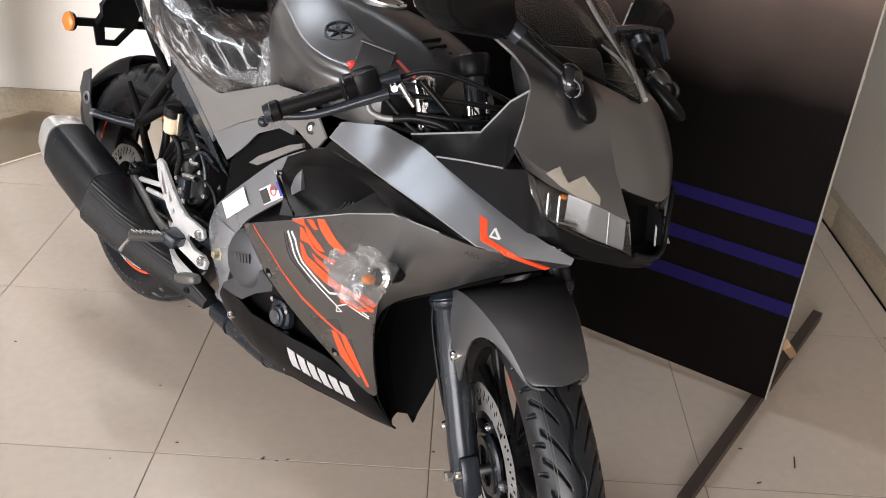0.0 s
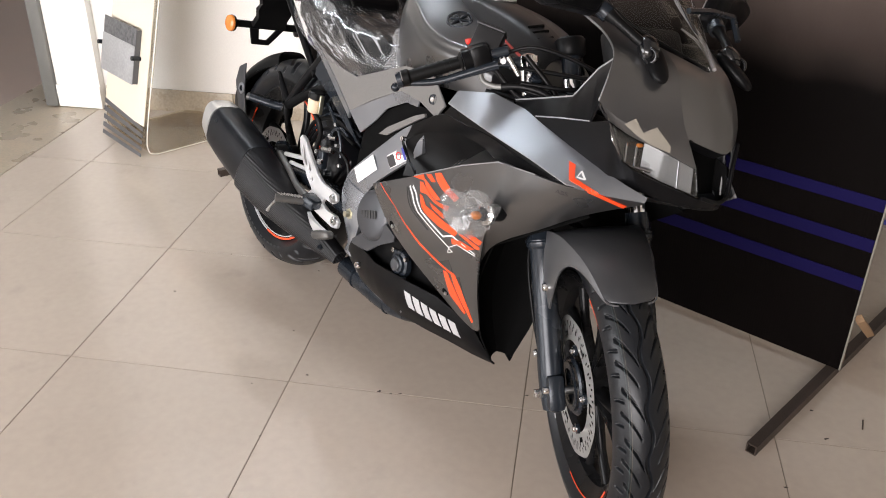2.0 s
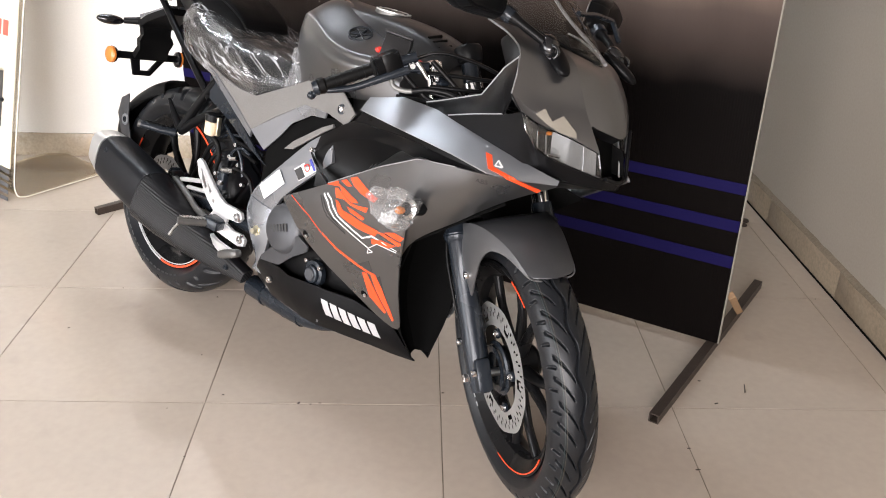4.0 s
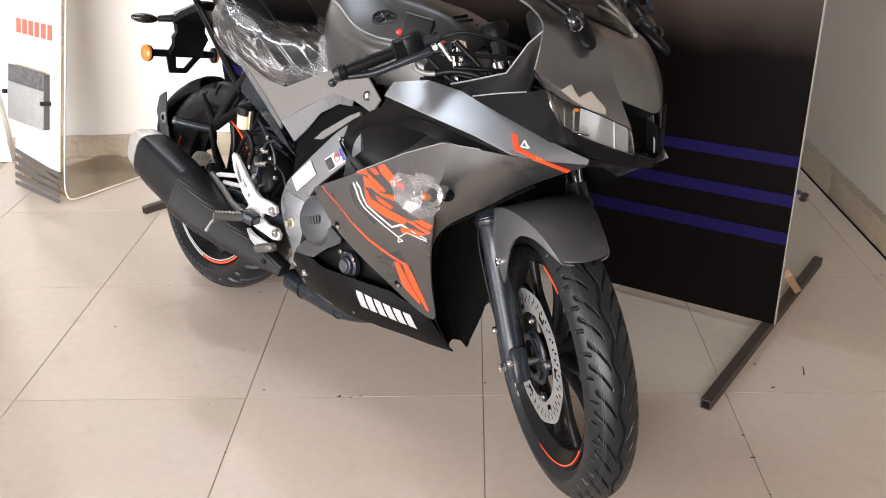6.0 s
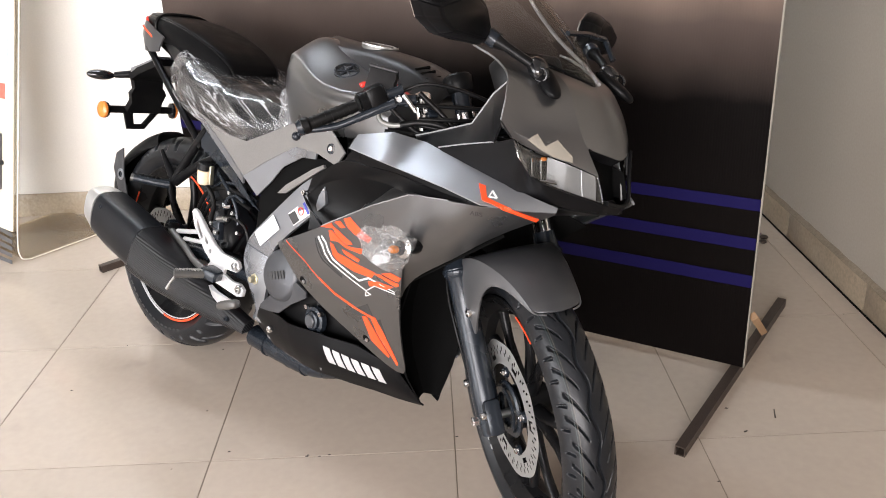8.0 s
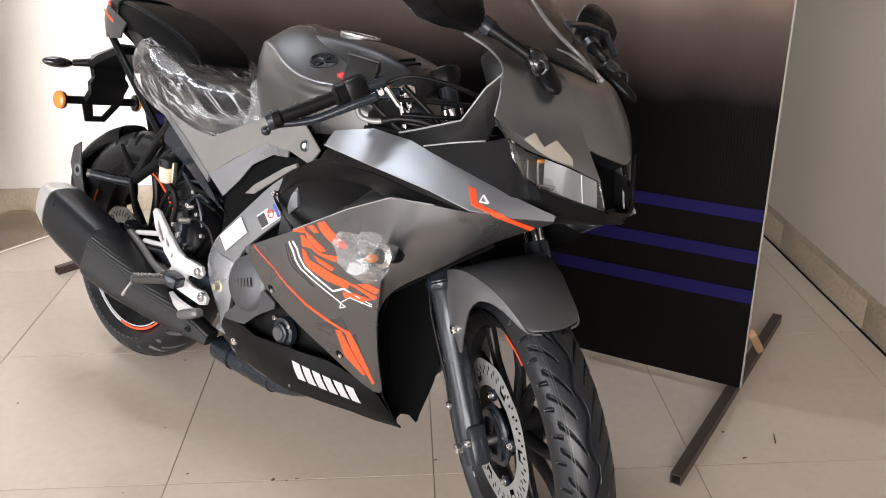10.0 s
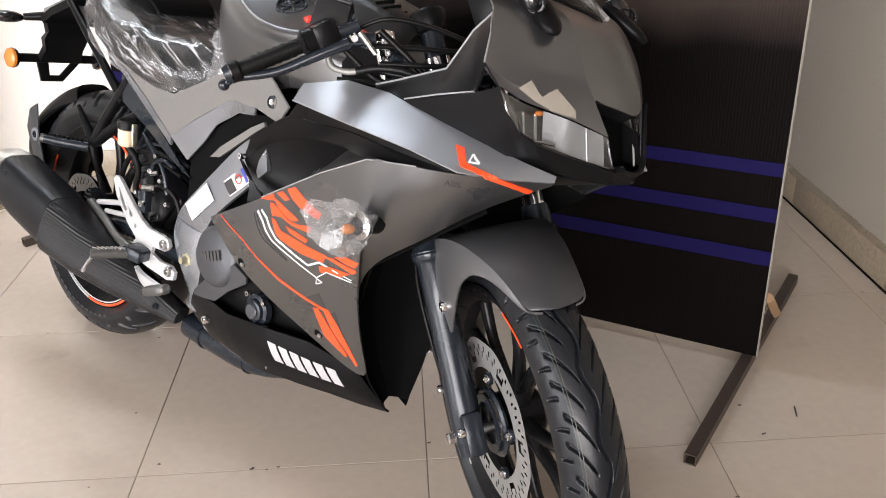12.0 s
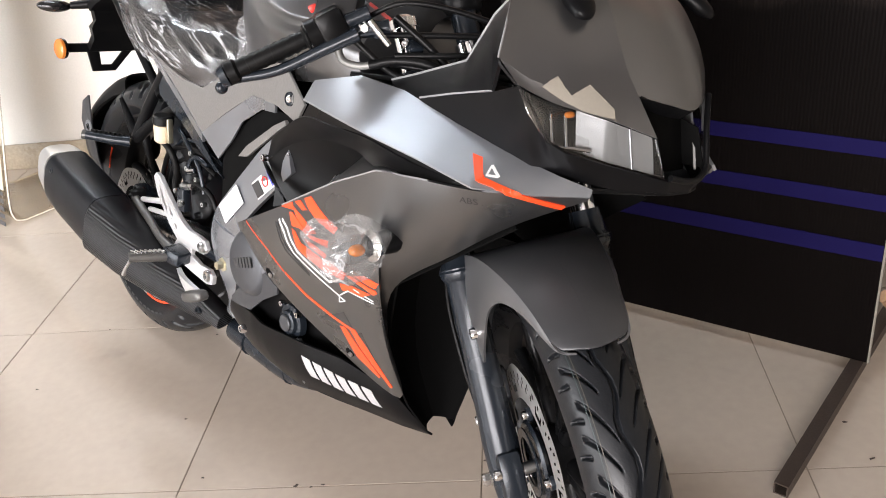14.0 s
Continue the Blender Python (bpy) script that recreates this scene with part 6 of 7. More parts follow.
cup = lathe("fluid_cup", [(0.0001, -0.026), (0.014, -0.026), (0.018, -0.022), (0.020, 0.012), (0.0001, 0.012)], CREAM, bike, "cream brake fluid cup with a black cap", 24, to_axis((0.276, -0.140, 0.578), (0.1, 0, 1)))
lathe("cup_cap", [(0.0001, 0.018), (0.018, 0.018), (0.022, 0.015), (0.022, 0.0), (0.0001, 0.0)], BLACK, cup, "", 16, to_axis((0.2775, -0.140, 0.592), (0.1, 0, 1)))
block("cup_bracket", (0.012, 0.012, 0.05), (0.300, -0.138, 0.580), GOLD, bike, "", 0.002)
tube("fluid_hose", [(0.278, -0.140, 0.552), (0.300, -0.135, 0.535), (0.306, -0.128, 0.500), (0.290, -0.124, 0.460), (0.300, -0.122, 0.440)], 0.007, GRIP, bike, "", 10, 5)
tube("cable", [(0.200, -0.11, 0.450), (0.260, -0.12, 0.525), (0.340, -0.118, 0.553), (0.430, -0.115, 0.548)], 0.006, BLACK, bike, "", 8, 5)
tube("cable", [(0.230, -0.11, 0.43), (0.280, -0.12, 0.50), (0.360, -0.116, 0.533), (0.450, -0.115, 0.52)], 0.005, BLACK, bike, "", 8, 5)
tube("cable", [(0.33, -0.10, 0.47), (0.38, -0.12, 0.485), (0.43, -0.115, 0.47), (0.45, -0.11, 0.42)], 0.005, BLACK, bike, "", 8, 5)
tube("master_cylinder", [(0.325, -0.125, 0.468), (0.375, -0.125, 0.478)], 0.008, STEEL, bike, "rear brake master cylinder", 10, 1, True)
block("brake_switch", (0.03, 0.02, 0.05), (0.330, -0.125, 0.440), BLACK_METAL, bike, "", 0.005)
bolt((0.338, -0.136, 0.436), RIGHT, 0.008, STEEL, bike, "switch_bolt")
for pts, r in (([(0.305, -0.118, 0.585), (0.350, -0.122, 0.560), (0.390, -0.120, 0.520), (0.405, -0.118, 0.470)], 0.0055),
               ([(0.250, -0.112, 0.500), (0.310, -0.118, 0.560), (0.400, -0.116, 0.570), (0.470, -0.112, 0.545)], 0.004),
               ([(0.345, -0.124, 0.500), (0.365, -0.128, 0.530), (0.395, -0.126, 0.545), (0.430, -0.122, 0.535)], 0.0045)):
    tube("hose", pts, r, BLACK_METAL, bike, "", 8, 5)
for x, z in ((0.352, 0.512), (0.392, 0.498), (0.418, 0.452), (0.300, 0.452), (0.372, 0.548)):
    bolt((x, -0.126, z), (0.1, -0.98, 0.15), 0.0055, STEEL, bike, "hose_bolt")
tube("hose_union", [(0.352, -0.124, 0.506), (0.380, -0.124, 0.514)], 0.0065, CHROME, bike, "plated hose union", 10, 1, True)
block("linkage_box", (0.055, 0.03, 0.045), (0.345, -0.108, 0.545), BLACK, bike, "", 0.006, None, (0, 25, 0))
block("battery_box", (0.20, 0.17, 0.16), (0.40, 0, 0.63), DARK, bike, "", 0.02)

# ---- rear hugger, number plate bracket, rear indicators
def hug(deg, half, r, drop):
    c, s = math.cos(radians(deg)), math.sin(radians(deg))
    return [((r + dr) * c, -half * f, 0.314 + (r + dr) * s) for f, dr in ((0, 0.0), (0.6, -0.003), (0.92, -0.018), (1.0, -0.045), (1.0, -drop))]


panel("hugger", [hug(d, h, r, dr) for d, h, r, dr in ((112, 0.050, 0.338, 0.046), (122, 0.060, 0.344, 0.046), (134, 0.070, 0.352, 0.047), (144, 0.080, 0.356, 0.050), (154, 0.086, 0.354, 0.110), (164, 0.078, 0.346, 0.110), (172, 0.06, 0.340, 0.06))], BLACK, bike, "black rear tyre hugger", 4, 10, 0.004, both="one", centre=(0, 0, 0.3), angle=30)
plate("hugger_plate", [(-0.290, 0.490), (-0.275, 0.540), (-0.236, 0.560), (-0.228, 0.480), (-0.190, 0.395), (-0.150, 0.360), (-0.162, 0.345), (-0.210, 0.362), (-0.256, 0.425)], -0.093, -0.088, CHARCOAL, bike, "dark grey hugger side plate", 0.0015)
lathe("plate_eye", [(0.010, 0.0), (0.010, 0.003), (0.017, 0.003), (0.018, 0.0), (0.010, 0.0)], GREY_BLUE, bike, "", 24, to_axis((-0.243, -0.0925, 0.478), RIGHT))
bolt((-0.243, -0.091, 0.478), RIGHT, 0.009, BLACK_METAL, bike, "hugger_bolt")
before = set(bike.children)
hanger = ((-0.10, 0.045, 0.835), (-0.185, 0.056, 0.800), (-0.228, 0.058, 0.776), (-0.234, 0.050, 0.766), (-0.228, 0.046, 0.735), (-0.226, 0.058, 0.722), (-0.234, 0.050, 0.700), (-0.250, 0.056, 0.672))
panel("plate_hanger", [[(x, -y, z), (x, y, z)] for x, y, z in hanger], BLACK, bike, "black number plate hanger", 2, 4, 0.02, True, True, both="", centre=(0.1, 0, 0.7), angle=30)
for y in (-0.022, 0.022):
    tube("hanger_rib", [(-0.192, y, 0.802), (-0.238, 0.8 * y, 0.772), (-0.236, 1.3 * y, 0.735), (-0.243, y, 0.700)], 0.005, BLACK_SATIN, bike, "", 6, 2)
    bolt((-0.252, 1.3 * y, 0.690), (-1, 0, 0.2), 0.005, STEEL, bike, "hanger_bolt", 0.003)
panel("plate_lamp", [[(-0.11, -0.035, 0.842), (-0.11, 0.035, 0.842)], [(-0.19, -0.04, 0.812), (-0.19, 0.04, 0.812)], [(-0.27, -0.03, 0.792), (-0.27, 0.03, 0.792)]], GREY_BLUE, bike, "", 4, 4, 0.012, both="", centre=(-0.2, 0, 0.6))
plate("plate_bar", [(-0.105, 0.655), (0.105, 0.655), (0.105, 0.677), (-0.105, 0.677)], -0.006, 0.006, BLACK, bike, "", 0.003, Matrix.Translation((-0.258, 0, 0)) @ Matrix.Rotation(radians(90), 4, "Z"))
plate("plate_loop", [(-0.054, 0.658), (-0.042, 0.606), (0.016, 0.606), (0.064, 0.658), (0.040, 0.658), (0.008, 0.622), (-0.020, 0.622), (-0.024, 0.658)], -0.004, 0.004, BLACK, bike, "", 0.001, Matrix.Translation((-0.258, 0, 0)) @ Matrix.Rotation(radians(90), 4, "Z"))
for s in (-1, 1):
    refl = lathe("side_reflector", [(0.0001, 0.010), (0.018, 0.010), (0.024, 0.006), (0.025, 0.0), (0.0001, 0.0)], AMBER, bike, "round amber side reflector", 28, to_axis((-0.262, 0.116 * s, 0.664), (0.12, s, 0.0)))
    lathe("reflector_back", [(0.0001, -0.001), (0.0255, -0.001), (0.024, -0.008), (0.010, -0.014), (0.0001, -0.014)], BLACK_GLOSS, refl, "glossy black backing", 28, to_axis((-0.262, 0.116 * s, 0.664), (0.12, s, 0.0)))
    tube("indicator_stalk", [(-0.235, 0.045 * s, 0.775), (-0.262, 0.085 * s, 0.768)], (0.012, 0.009), BLACK, bike, "", 8, 2)
    blob("rear_indicator", (-0.282, 0.118 * s, 0.765), (0.018, 0.040, 0.015), BLACK_GLOSS, bike, "black rear indicator", 2.0, (0, 0, 20 * s))

for ob in set(bike.children) - before:
    for piece in (ob, *ob.children):
        piece.data.transform(Matrix.Translation((-0.026, -0.016, 0.004)))

# ---- handlebar controls, right side then the mirrored left one
before = set(bike.children)
for s in (1, -1):
    g0, g1 = Vector((0.862, -0.327, 0.797)), Vector((0.920, -0.238, 0.851))
    inv = STEER.inverted()
    if s == 1:
        xf = Matrix.Identity(4)
    else:
        xf = Matrix.Translation((-0.035, -0.075, -0.012)) @ STEER @ Matrix.Diagonal((1, -1, 1, 1)) @ inv
    d = (g1 - g0).normalized()
    V, F = tube_data([g0, g0 + 0.012 * d, g0 + 0.016 * d, g1 - 0.006 * d, g1 - 0.002 * d, g1], (0.0165, 0.0165, 0.0125, 0.0125, 0.019, 0.019), 20, 3, True)
    if s == -1:
        F = [f[::-1] for f in F]
    grip = raw("handlebar_grip", V, F, GRIP, bike, "black rubber grip", 40, xf)
    for k in range(7):
        V, F = tube_data([g0 + (0.024 + 0.012 * k) * d, g0 + (0.030 + 0.012 * k) * d], 0.0134, 16, 1, True)
        raw("grip_rib", V, F, GRIP, grip, "", 40, xf)
    V, F = tube_data([g0 - 0.012 * d, g0 - 0.002 * d], (0.013, 0.017), 16, 1, True)
    raw("bar_end", V, F, BLACK_METAL, bike, "", 40, xf)
    V, F = tube_data([g1, g1 + 0.085 * d + Vector((0.01, 0, 0))], 0.011, 14, 2, True)
    raw("handlebar", V, F, BLACK_METAL, bike, "", 40, xf)
    V, F = tube_data([g1 + 0.002 * d, g1 + 0.040 * d], (0.023, 0.021), 16, 2, True)
    raw("switch_pod", V, F, BLACK, bike, "black switch pod", 40, xf)
    if s == 1:
        V, F = tube_data([(0.846, -0.328, 0.776), (0.866, -0.318, 0.790), (0.905, -0.275, 0.806), (0.950, -0.225, 0.842), (0.975, -0.195, 0.862)], (0.005, 0.0065, 0.007, 0.009, 0.010), 10, 5)
    else:
        V, F = tube_data([(0.866, -0.340, 0.776), (0.886, -0.318, 0.790), (0.925, -0.275, 0.806), (0.950, -0.225, 0.842), (0.975, -0.195, 0.862)], (0.005, 0.0065, 0.007, 0.009, 0.010), 10, 5)
    raw("lever", V, F, BLACK_METAL, bike, "black hand lever with a ball end", 60, xf)
blob("lever_ball", (0.846, -0.328, 0.776), (0.009, 0.009, 0.009), BLACK_METAL, bike)
block("switch_box", (0.046, 0.040, 0.048), (0.938, -0.212, 0.868), BLACK, bike, "", 0.008, None, (30, 0, -30))
block("kill_switch", (0.018, 0.012, 0.009), (0.910, -0.224, 0.889), RED, bike, "red stop switch", 0.002, None, (30, 0, -30))
res = block("fluid_reservoir", (0.056, 0.046, 0.058), (0.926, -0.192, 0.888), RES_GREY, bike, "square black brake fluid reservoir", 0.004, None, (-20, 8, 38))
block("reservoir_lid", (0.060, 0.050, 0.006), (0.9225, -0.1825, 0.9175), RES_GREY, res, "", 0.002, None, (-20, 8, 38))
for i in range(4):
    block("reservoir_mark", (0.004, 0.0012, 0.008), (0.944 + 0.005 * i, -0.206 + 0.004 * i, 0.874 + 0.0015 * i), SILVER_INK, res, "", 0, None, (10, 8, 30))
tube("pump_body", [(0.952, -0.195, 0.862), (0.988, -0.152, 0.872)], 0.011, BLACK_METAL, bike, "", 12, 1, True)
tube("banjo_pipe", [(0.942, -0.192, 0.862), (0.930, -0.194, 0.836), (0.938, -0.190, 0.820), (0.958, -0.178, 0.816), (0.975, -0.165, 0.820)], 0.0055, FRAME_METAL, bike, "plated brake pipe", 8, 5)
lathe("banjo_bolt", [(0.0001, 0.008), (0.006, 0.008), (0.006, 0.0), (0.009, 0.0), (0.009, -0.004), (0.0001, -0.004)], STEEL, bike, "", 6, to_axis((0.972, -0.181, 0.868), (0.6, -0.7, 0.2)), 20)
tube("pipe_sleeve", [(0.970, -0.169, 0.8185), (1.000, -0.148, 0.828), (1.040, -0.120, 0.826), (1.08, -0.09, 0.80)], 0.007, BLACK, bike, "", 10, 4)
tube("lever_adjuster", [(0.985, -0.185, 0.880), (1.005, -0.165, 0.850)], 0.0045, STEEL, bike, "", 8, 1, True)
for pts in ([(1.00, -0.150, 0.835), (1.05, -0.10, 0.84), (1.10, -0.03, 0.845), (1.14, 0.04, 0.84)], [(0.98, -0.15, 0.86), (1.04, -0.08, 0.865), (1.10, 0.0, 0.865), (1.15, 0.06, 0.85)], [(0.97, -0.16, 0.825), (1.03, -0.12, 0.82), (1.10, -0.07, 0.82), (1.16, -0.02, 0.81)], [(0.93, -0.17, 0.80), (0.99, -0.14, 0.80), (1.05, -0.12, 0.79), (1.10, -0.10, 0.76)]):
    tube("control_cable", pts, 0.0045, BLACK, bike, "", 8, 5)
for pts, r in (([(0.955, -0.170, 0.880), (1.00, -0.135, 0.905), (1.06, -0.07, 0.895), (1.12, 0.00, 0.862), (1.17, 0.03, 0.82)], 0.004),
               ([(0.945, -0.185, 0.855), (0.99, -0.150, 0.812), (1.04, -0.135, 0.800), (1.08, -0.120, 0.765)], 0.005),
               ([(0.985, -0.140, 0.885), (1.03, -0.105, 0.842), (1.07, -0.085, 0.80), (1.09, -0.07, 0.76)], 0.0055),
               ([(1.02, 0.10, 0.865), (1.06, 0.05, 0.880), (1.12, -0.03, 0.872), (1.18, -0.08, 0.842), (1.21, -0.10, 0.80)], 0.0045)):
    tube("wiring", pts, r, BLACK, bike, "", 8, 5)
for at, turn in (((0.972, -0.165, 0.868), (20, 10, 20)), ((1.005, -0.120, 0.846), (0, 30, -25)), ((1.060, -0.060, 0.832), (10, 0, 40))):
    block("clamp", (0.026, 0.020, 0.018), at, BLACK_METAL, bike, "", 0.003, None, turn)
bolt((0.969, -0.182, 0.872), (0.5, -0.8, 0.3), 0.006, STEEL, bike, "clamp_bolt")
bolt((1.002, -0.134, 0.850), (0.5, -0.8, 0.3), 0.005, STEEL, bike, "clamp_bolt")
for ob in set(bike.children) - before:
    for piece in (ob, *ob.children):
        piece.data.transform(Matrix.Translation((0.038, -0.014, 0.002)))
# dark filler body in place of the shaded hollow behind the cowl
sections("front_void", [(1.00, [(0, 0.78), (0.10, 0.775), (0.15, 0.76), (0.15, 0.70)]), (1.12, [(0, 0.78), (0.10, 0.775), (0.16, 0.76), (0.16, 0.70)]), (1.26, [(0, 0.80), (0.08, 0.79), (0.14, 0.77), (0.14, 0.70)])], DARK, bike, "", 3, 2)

# ---- front indicators: one in its bag
for s in (-1, 1):
    tube("indicator_stalk", [(1.120, 0.222 * s, 0.606), (1.128, 0.255 * s, 0.606)], (0.019, 0.014), BLACK, bike, "", 12, 2)
    ind = blob("front_indicator", (1.124, 0.290 * s, 0.606), (0.024, 0.042, 0.018), CLEAR, bike, "clear front indicator with an amber bulb", 2.0, (0, 0, -12 * s))
    ind.visible_shadow = False
    blob("indicator_bulb", (1.126, 0.285 * s, 0.604), (0.010, 0.012, 0.008), AMBER, ind, "amber bulb")
    lathe("indicator_bezel", [(0.012, 0), (0.020, 0.0), (0.022, 0.006), (0.014, 0.012), (0.012, 0.0)], CHROME, ind, "", 24, to_axis((1.126, 0.256 * s, 0.606), (0, s, 0)))
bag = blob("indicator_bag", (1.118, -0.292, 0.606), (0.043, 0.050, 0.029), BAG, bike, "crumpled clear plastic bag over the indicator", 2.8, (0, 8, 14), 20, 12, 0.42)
bag.visible_shadow = False
V, F = sections_data([(x, [(y * 1.07 + 0.004 + 0.003 * (i > 2), z + 0.010 - 0.013 * max(0, i - 2)) for i, (y, z) in enumerate(h)]) for x, h in seat_st + [(0.585, [(0, 0.822), (0.036, 0.818), (0.056, 0.80), (0.064, 0.765), (0.060, 0.735)])]], 22, 14)
def fold(v):
    """Long soft folds of a loose film, running down and forward, gathered tight at the front."""
    q = Vector((v[0] * 3 - v[2] * 3, v[1] * 15, v[2] * 15 + v[0] * 9))
    ridge = 1 - abs(noise.noise(q)) * 2.4
    front = max(0.0, min(1.0, (v[0] - 0.36) / 0.16))
    fine = 1 - abs(noise.noise(Vector((v[0] * 9, v[1] * 46, v[2] * 46 + v[0] * 24)) + Vector((3, 1, 7)))) * 2.2
    return 0.0050 * ridge + (0.0006 + 0.0042 * front) * fine


V = [Vector(v) + Vector((0, -0.35 if v[1] < 0 else 0.35, 1)) * (fold(v) + 0.004 + 0.016 * max(0.0, 1 - abs(v[0] - 0.12) / 0.25) * (v[2] > 0.80)) for v in V]
V = np.array(V)
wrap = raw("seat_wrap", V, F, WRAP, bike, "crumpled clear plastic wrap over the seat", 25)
wrap.visible_shadow = False

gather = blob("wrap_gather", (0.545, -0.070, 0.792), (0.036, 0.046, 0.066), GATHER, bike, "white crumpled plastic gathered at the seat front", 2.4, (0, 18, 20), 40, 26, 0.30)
gather.visible_shadow = False
# ---- side stand on the far side
tube("side_stand", [(0.50, 0.10, 0.28), (0.48, 0.20, 0.15), (0.46, 0.272, 0.069)], 0.012, BLACK_METAL, bike, "black side stand", 10, 3)
block("stand_foot", (0.06, 0.04, 0.010), (0.46, 0.278, 0.069), BLACK_METAL, bike, "", 0.003, None, (13.5, 0, 0))

# ---------------------------------------------------------------- films and prints on the bodywork
from mathutils.bvhtree import BVHTree


def skin(*obs):
    vs, fs = [], []
    for ob in obs:
        o = len(vs)
        vs += [v.co.copy() for v in ob.data.vertices]
        fs += [[o + i for i in p.vertices] for p in ob.data.polygons]
    return BVHTree.FromPolygons(vs, fs)


def lay(v, tree, lift):
    hit, nrm, _, _ = tree.ray_cast(Vector((v.x, -0.7, v.z)), Vector((0, 1, 0)))
    if hit is None:
        hit, nrm, _, _ = tree.find_nearest(Vector((v.x, -0.2, v.z)))
    if nrm.y > 0:
        nrm = -nrm
    return hit + nrm * lift


def decal(name, outline, tree, mat, label="", lift=0.0009, fine=0.014):
    """A thin film cut to an outline in x and z and laid on the right-hand bodywork."""
    bm = bmesh.new()
    bm.faces.new([bm.verts.new((x, 0, z)) for x, z in outline])
    for _ in range(5):
        bmesh.ops.triangulate(bm, faces=bm.faces[:])
        long = [e for e in bm.edges if e.calc_length() > fine]
        if not long:
            break
        bmesh.ops.subdivide_edges(bm, edges=long, cuts=1)
    bmesh.ops.triangulate(bm, faces=bm.faces[:])
    bottom = {}
    rim = [(e.verts[0], e.verts[1]) for e in bm.edges if e.is_boundary]
    for v in list(bm.verts):
        low = lay(v.co, tree, -0.0002)
        v.co = lay(v.co, tree, lift)
        bottom[v] = low
    made = {}
    for a, b in rim:
        for v in (a, b):
            if v not in made:
                made[v] = bm.verts.new(bottom[v])
        bm.faces.new((a, b, made[b], made[a]))
    return part(name, bm, mat, bike, label, 30)


def ribbon(name, pts, width, tree, mat, label="", lift=0.0009):
    """A line of even width through points in x and z."""
    P = [Vector((x, z)) for x, z in pts]
    w = width if isinstance(width, (list, tuple)) else [width] * len(P)
    lo, hi = [], []
    for i, p in enumerate(P):
        d = (P[min(i + 1, len(P) - 1)] - P[max(i - 1, 0)]).normalized()
        n = Vector((-d.y, d.x)) * w[i] / 2
        lo.append(tuple(p - n))
        hi.append(tuple(p + n))
    for i in range(len(P) - 1):
        decal(name, [lo[i], lo[i + 1], hi[i + 1], hi[i]], tree, mat, label, lift)


SF = skin(fairing_r)
# screws along the lower edge of the fairing, on dark discs for their shaded recesses
for x, z in ((0.752, 0.427), (0.931, 0.337)):
    at = lay(Vector((x, 0, z)), SF, 0.0006)
    hole = lathe("screw_recess", [(0.0001, 0.001), (0.0085, 0.001), (0.0095, 0.0), (0.0095, -0.006), (0.0001, -0.006)], DARK, bike, "dark disc for the shade of a screw recess", 20, to_axis(at, (0.1, -0.93, -0.32)))
    bolt(at + Vector((0.003, -0.001, -0.003)), (0.1, -0.93, -0.32), 0.0045, STEEL, hole, "screw", 0.002)
for o in ([(0.8237, 0.5705), (0.8656, 0.59), (0.8746, 0.5799)],
          [(0.9095, 0.6086), (0.933, 0.6181), (0.9834, 0.5996), (1.0119, 0.5926), (0.9997, 0.5797), (0.9544, 0.5872), (0.9268, 0.5971)],
          [(0.8757, 0.5939), (0.8959, 0.6014), (0.9213, 0.5932), (0.9054, 0.5879)],
          [(0.869, 0.5847), (0.8962, 0.5805), (0.9418, 0.5679), (0.9493, 0.5637), (0.9284, 0.558), (0.8919, 0.5682)],
          [(0.8588, 0.572), (0.8692, 0.5747), (0.8983, 0.5662), (0.9207, 0.5565), (0.9473, 0.5569), (0.9817, 0.5626), (0.9757, 0.5498), (0.9283, 0.5505), (0.897, 0.557), (0.8705, 0.5525)],
          [(0.8688, 0.5482), (0.881, 0.5464), (0.8966, 0.5316), (0.9253, 0.5294), (0.9659, 0.5231), (1.0128, 0.519), (1.0004, 0.5039), (0.9457, 0.5045), (0.8952, 0.5145), (0.8804, 0.5219)],
          [(0.9109, 0.5445), (0.9392, 0.5422), (0.9708, 0.5359), (0.9632, 0.5287), (0.9238, 0.5353)],
          [(0.9886, 0.494), (1.0197, 0.5007), (1.0607, 0.5003), (1.0369, 0.488), (1.0108, 0.4878), (0.9898, 0.4827)],
          [(1.031, 0.522), (1.058, 0.531), (1.092, 0.525), (1.083, 0.515), (1.0664, 0.5165), (1.048, 0.5195)],
          [(1.0073, 0.5161), (1.0259, 0.519), (1.064, 0.5125), (1.082, 0.511), (1.0671, 0.5022), (1.0374, 0.5098)],
          [(0.9441, 0.3978), (0.9579, 0.4012), (0.9728, 0.3639), (0.991, 0.3121), (0.985, 0.305), (0.948, 0.337)],
          [(0.9716, 0.4002), (0.9858, 0.4065), (0.9982, 0.3759), (1.0056, 0.3324), (1.008, 0.296), (1.002, 0.290), (0.9945, 0.319), (0.9785, 0.3602)]):
    decal("orange_film", o, SF, ORANGE, "orange printed film")
ribbon("orange_line", [(0.6971, 0.5078), (0.7711, 0.4805), (0.8157, 0.4524)], (0.0015, 0.002, 0.0025), SF, ORANGE, "")
ribbon("orange_line", [(0.8187, 0.4522), (0.8657, 0.4292), (0.9259, 0.4127), (0.9628, 0.4056), (0.9835, 0.4035)], (0.0045, 0.006, 0.006, 0.006, 0.007), SF, ORANGE, "")
ribbon("white_line", [(0.8342, 0.553), (0.8524, 0.5438), (0.8627, 0.5286), (0.8795, 0.5126), (0.9599, 0.4866), (0.9917, 0.5013), (1.019, 0.4967), (1.0618, 0.4892)], (0.0045, 0.0045, 0.0045, 0.0045, 0.0035, 0.0035, 0.002, 0.0015), SF, WHITE, "white printed line")
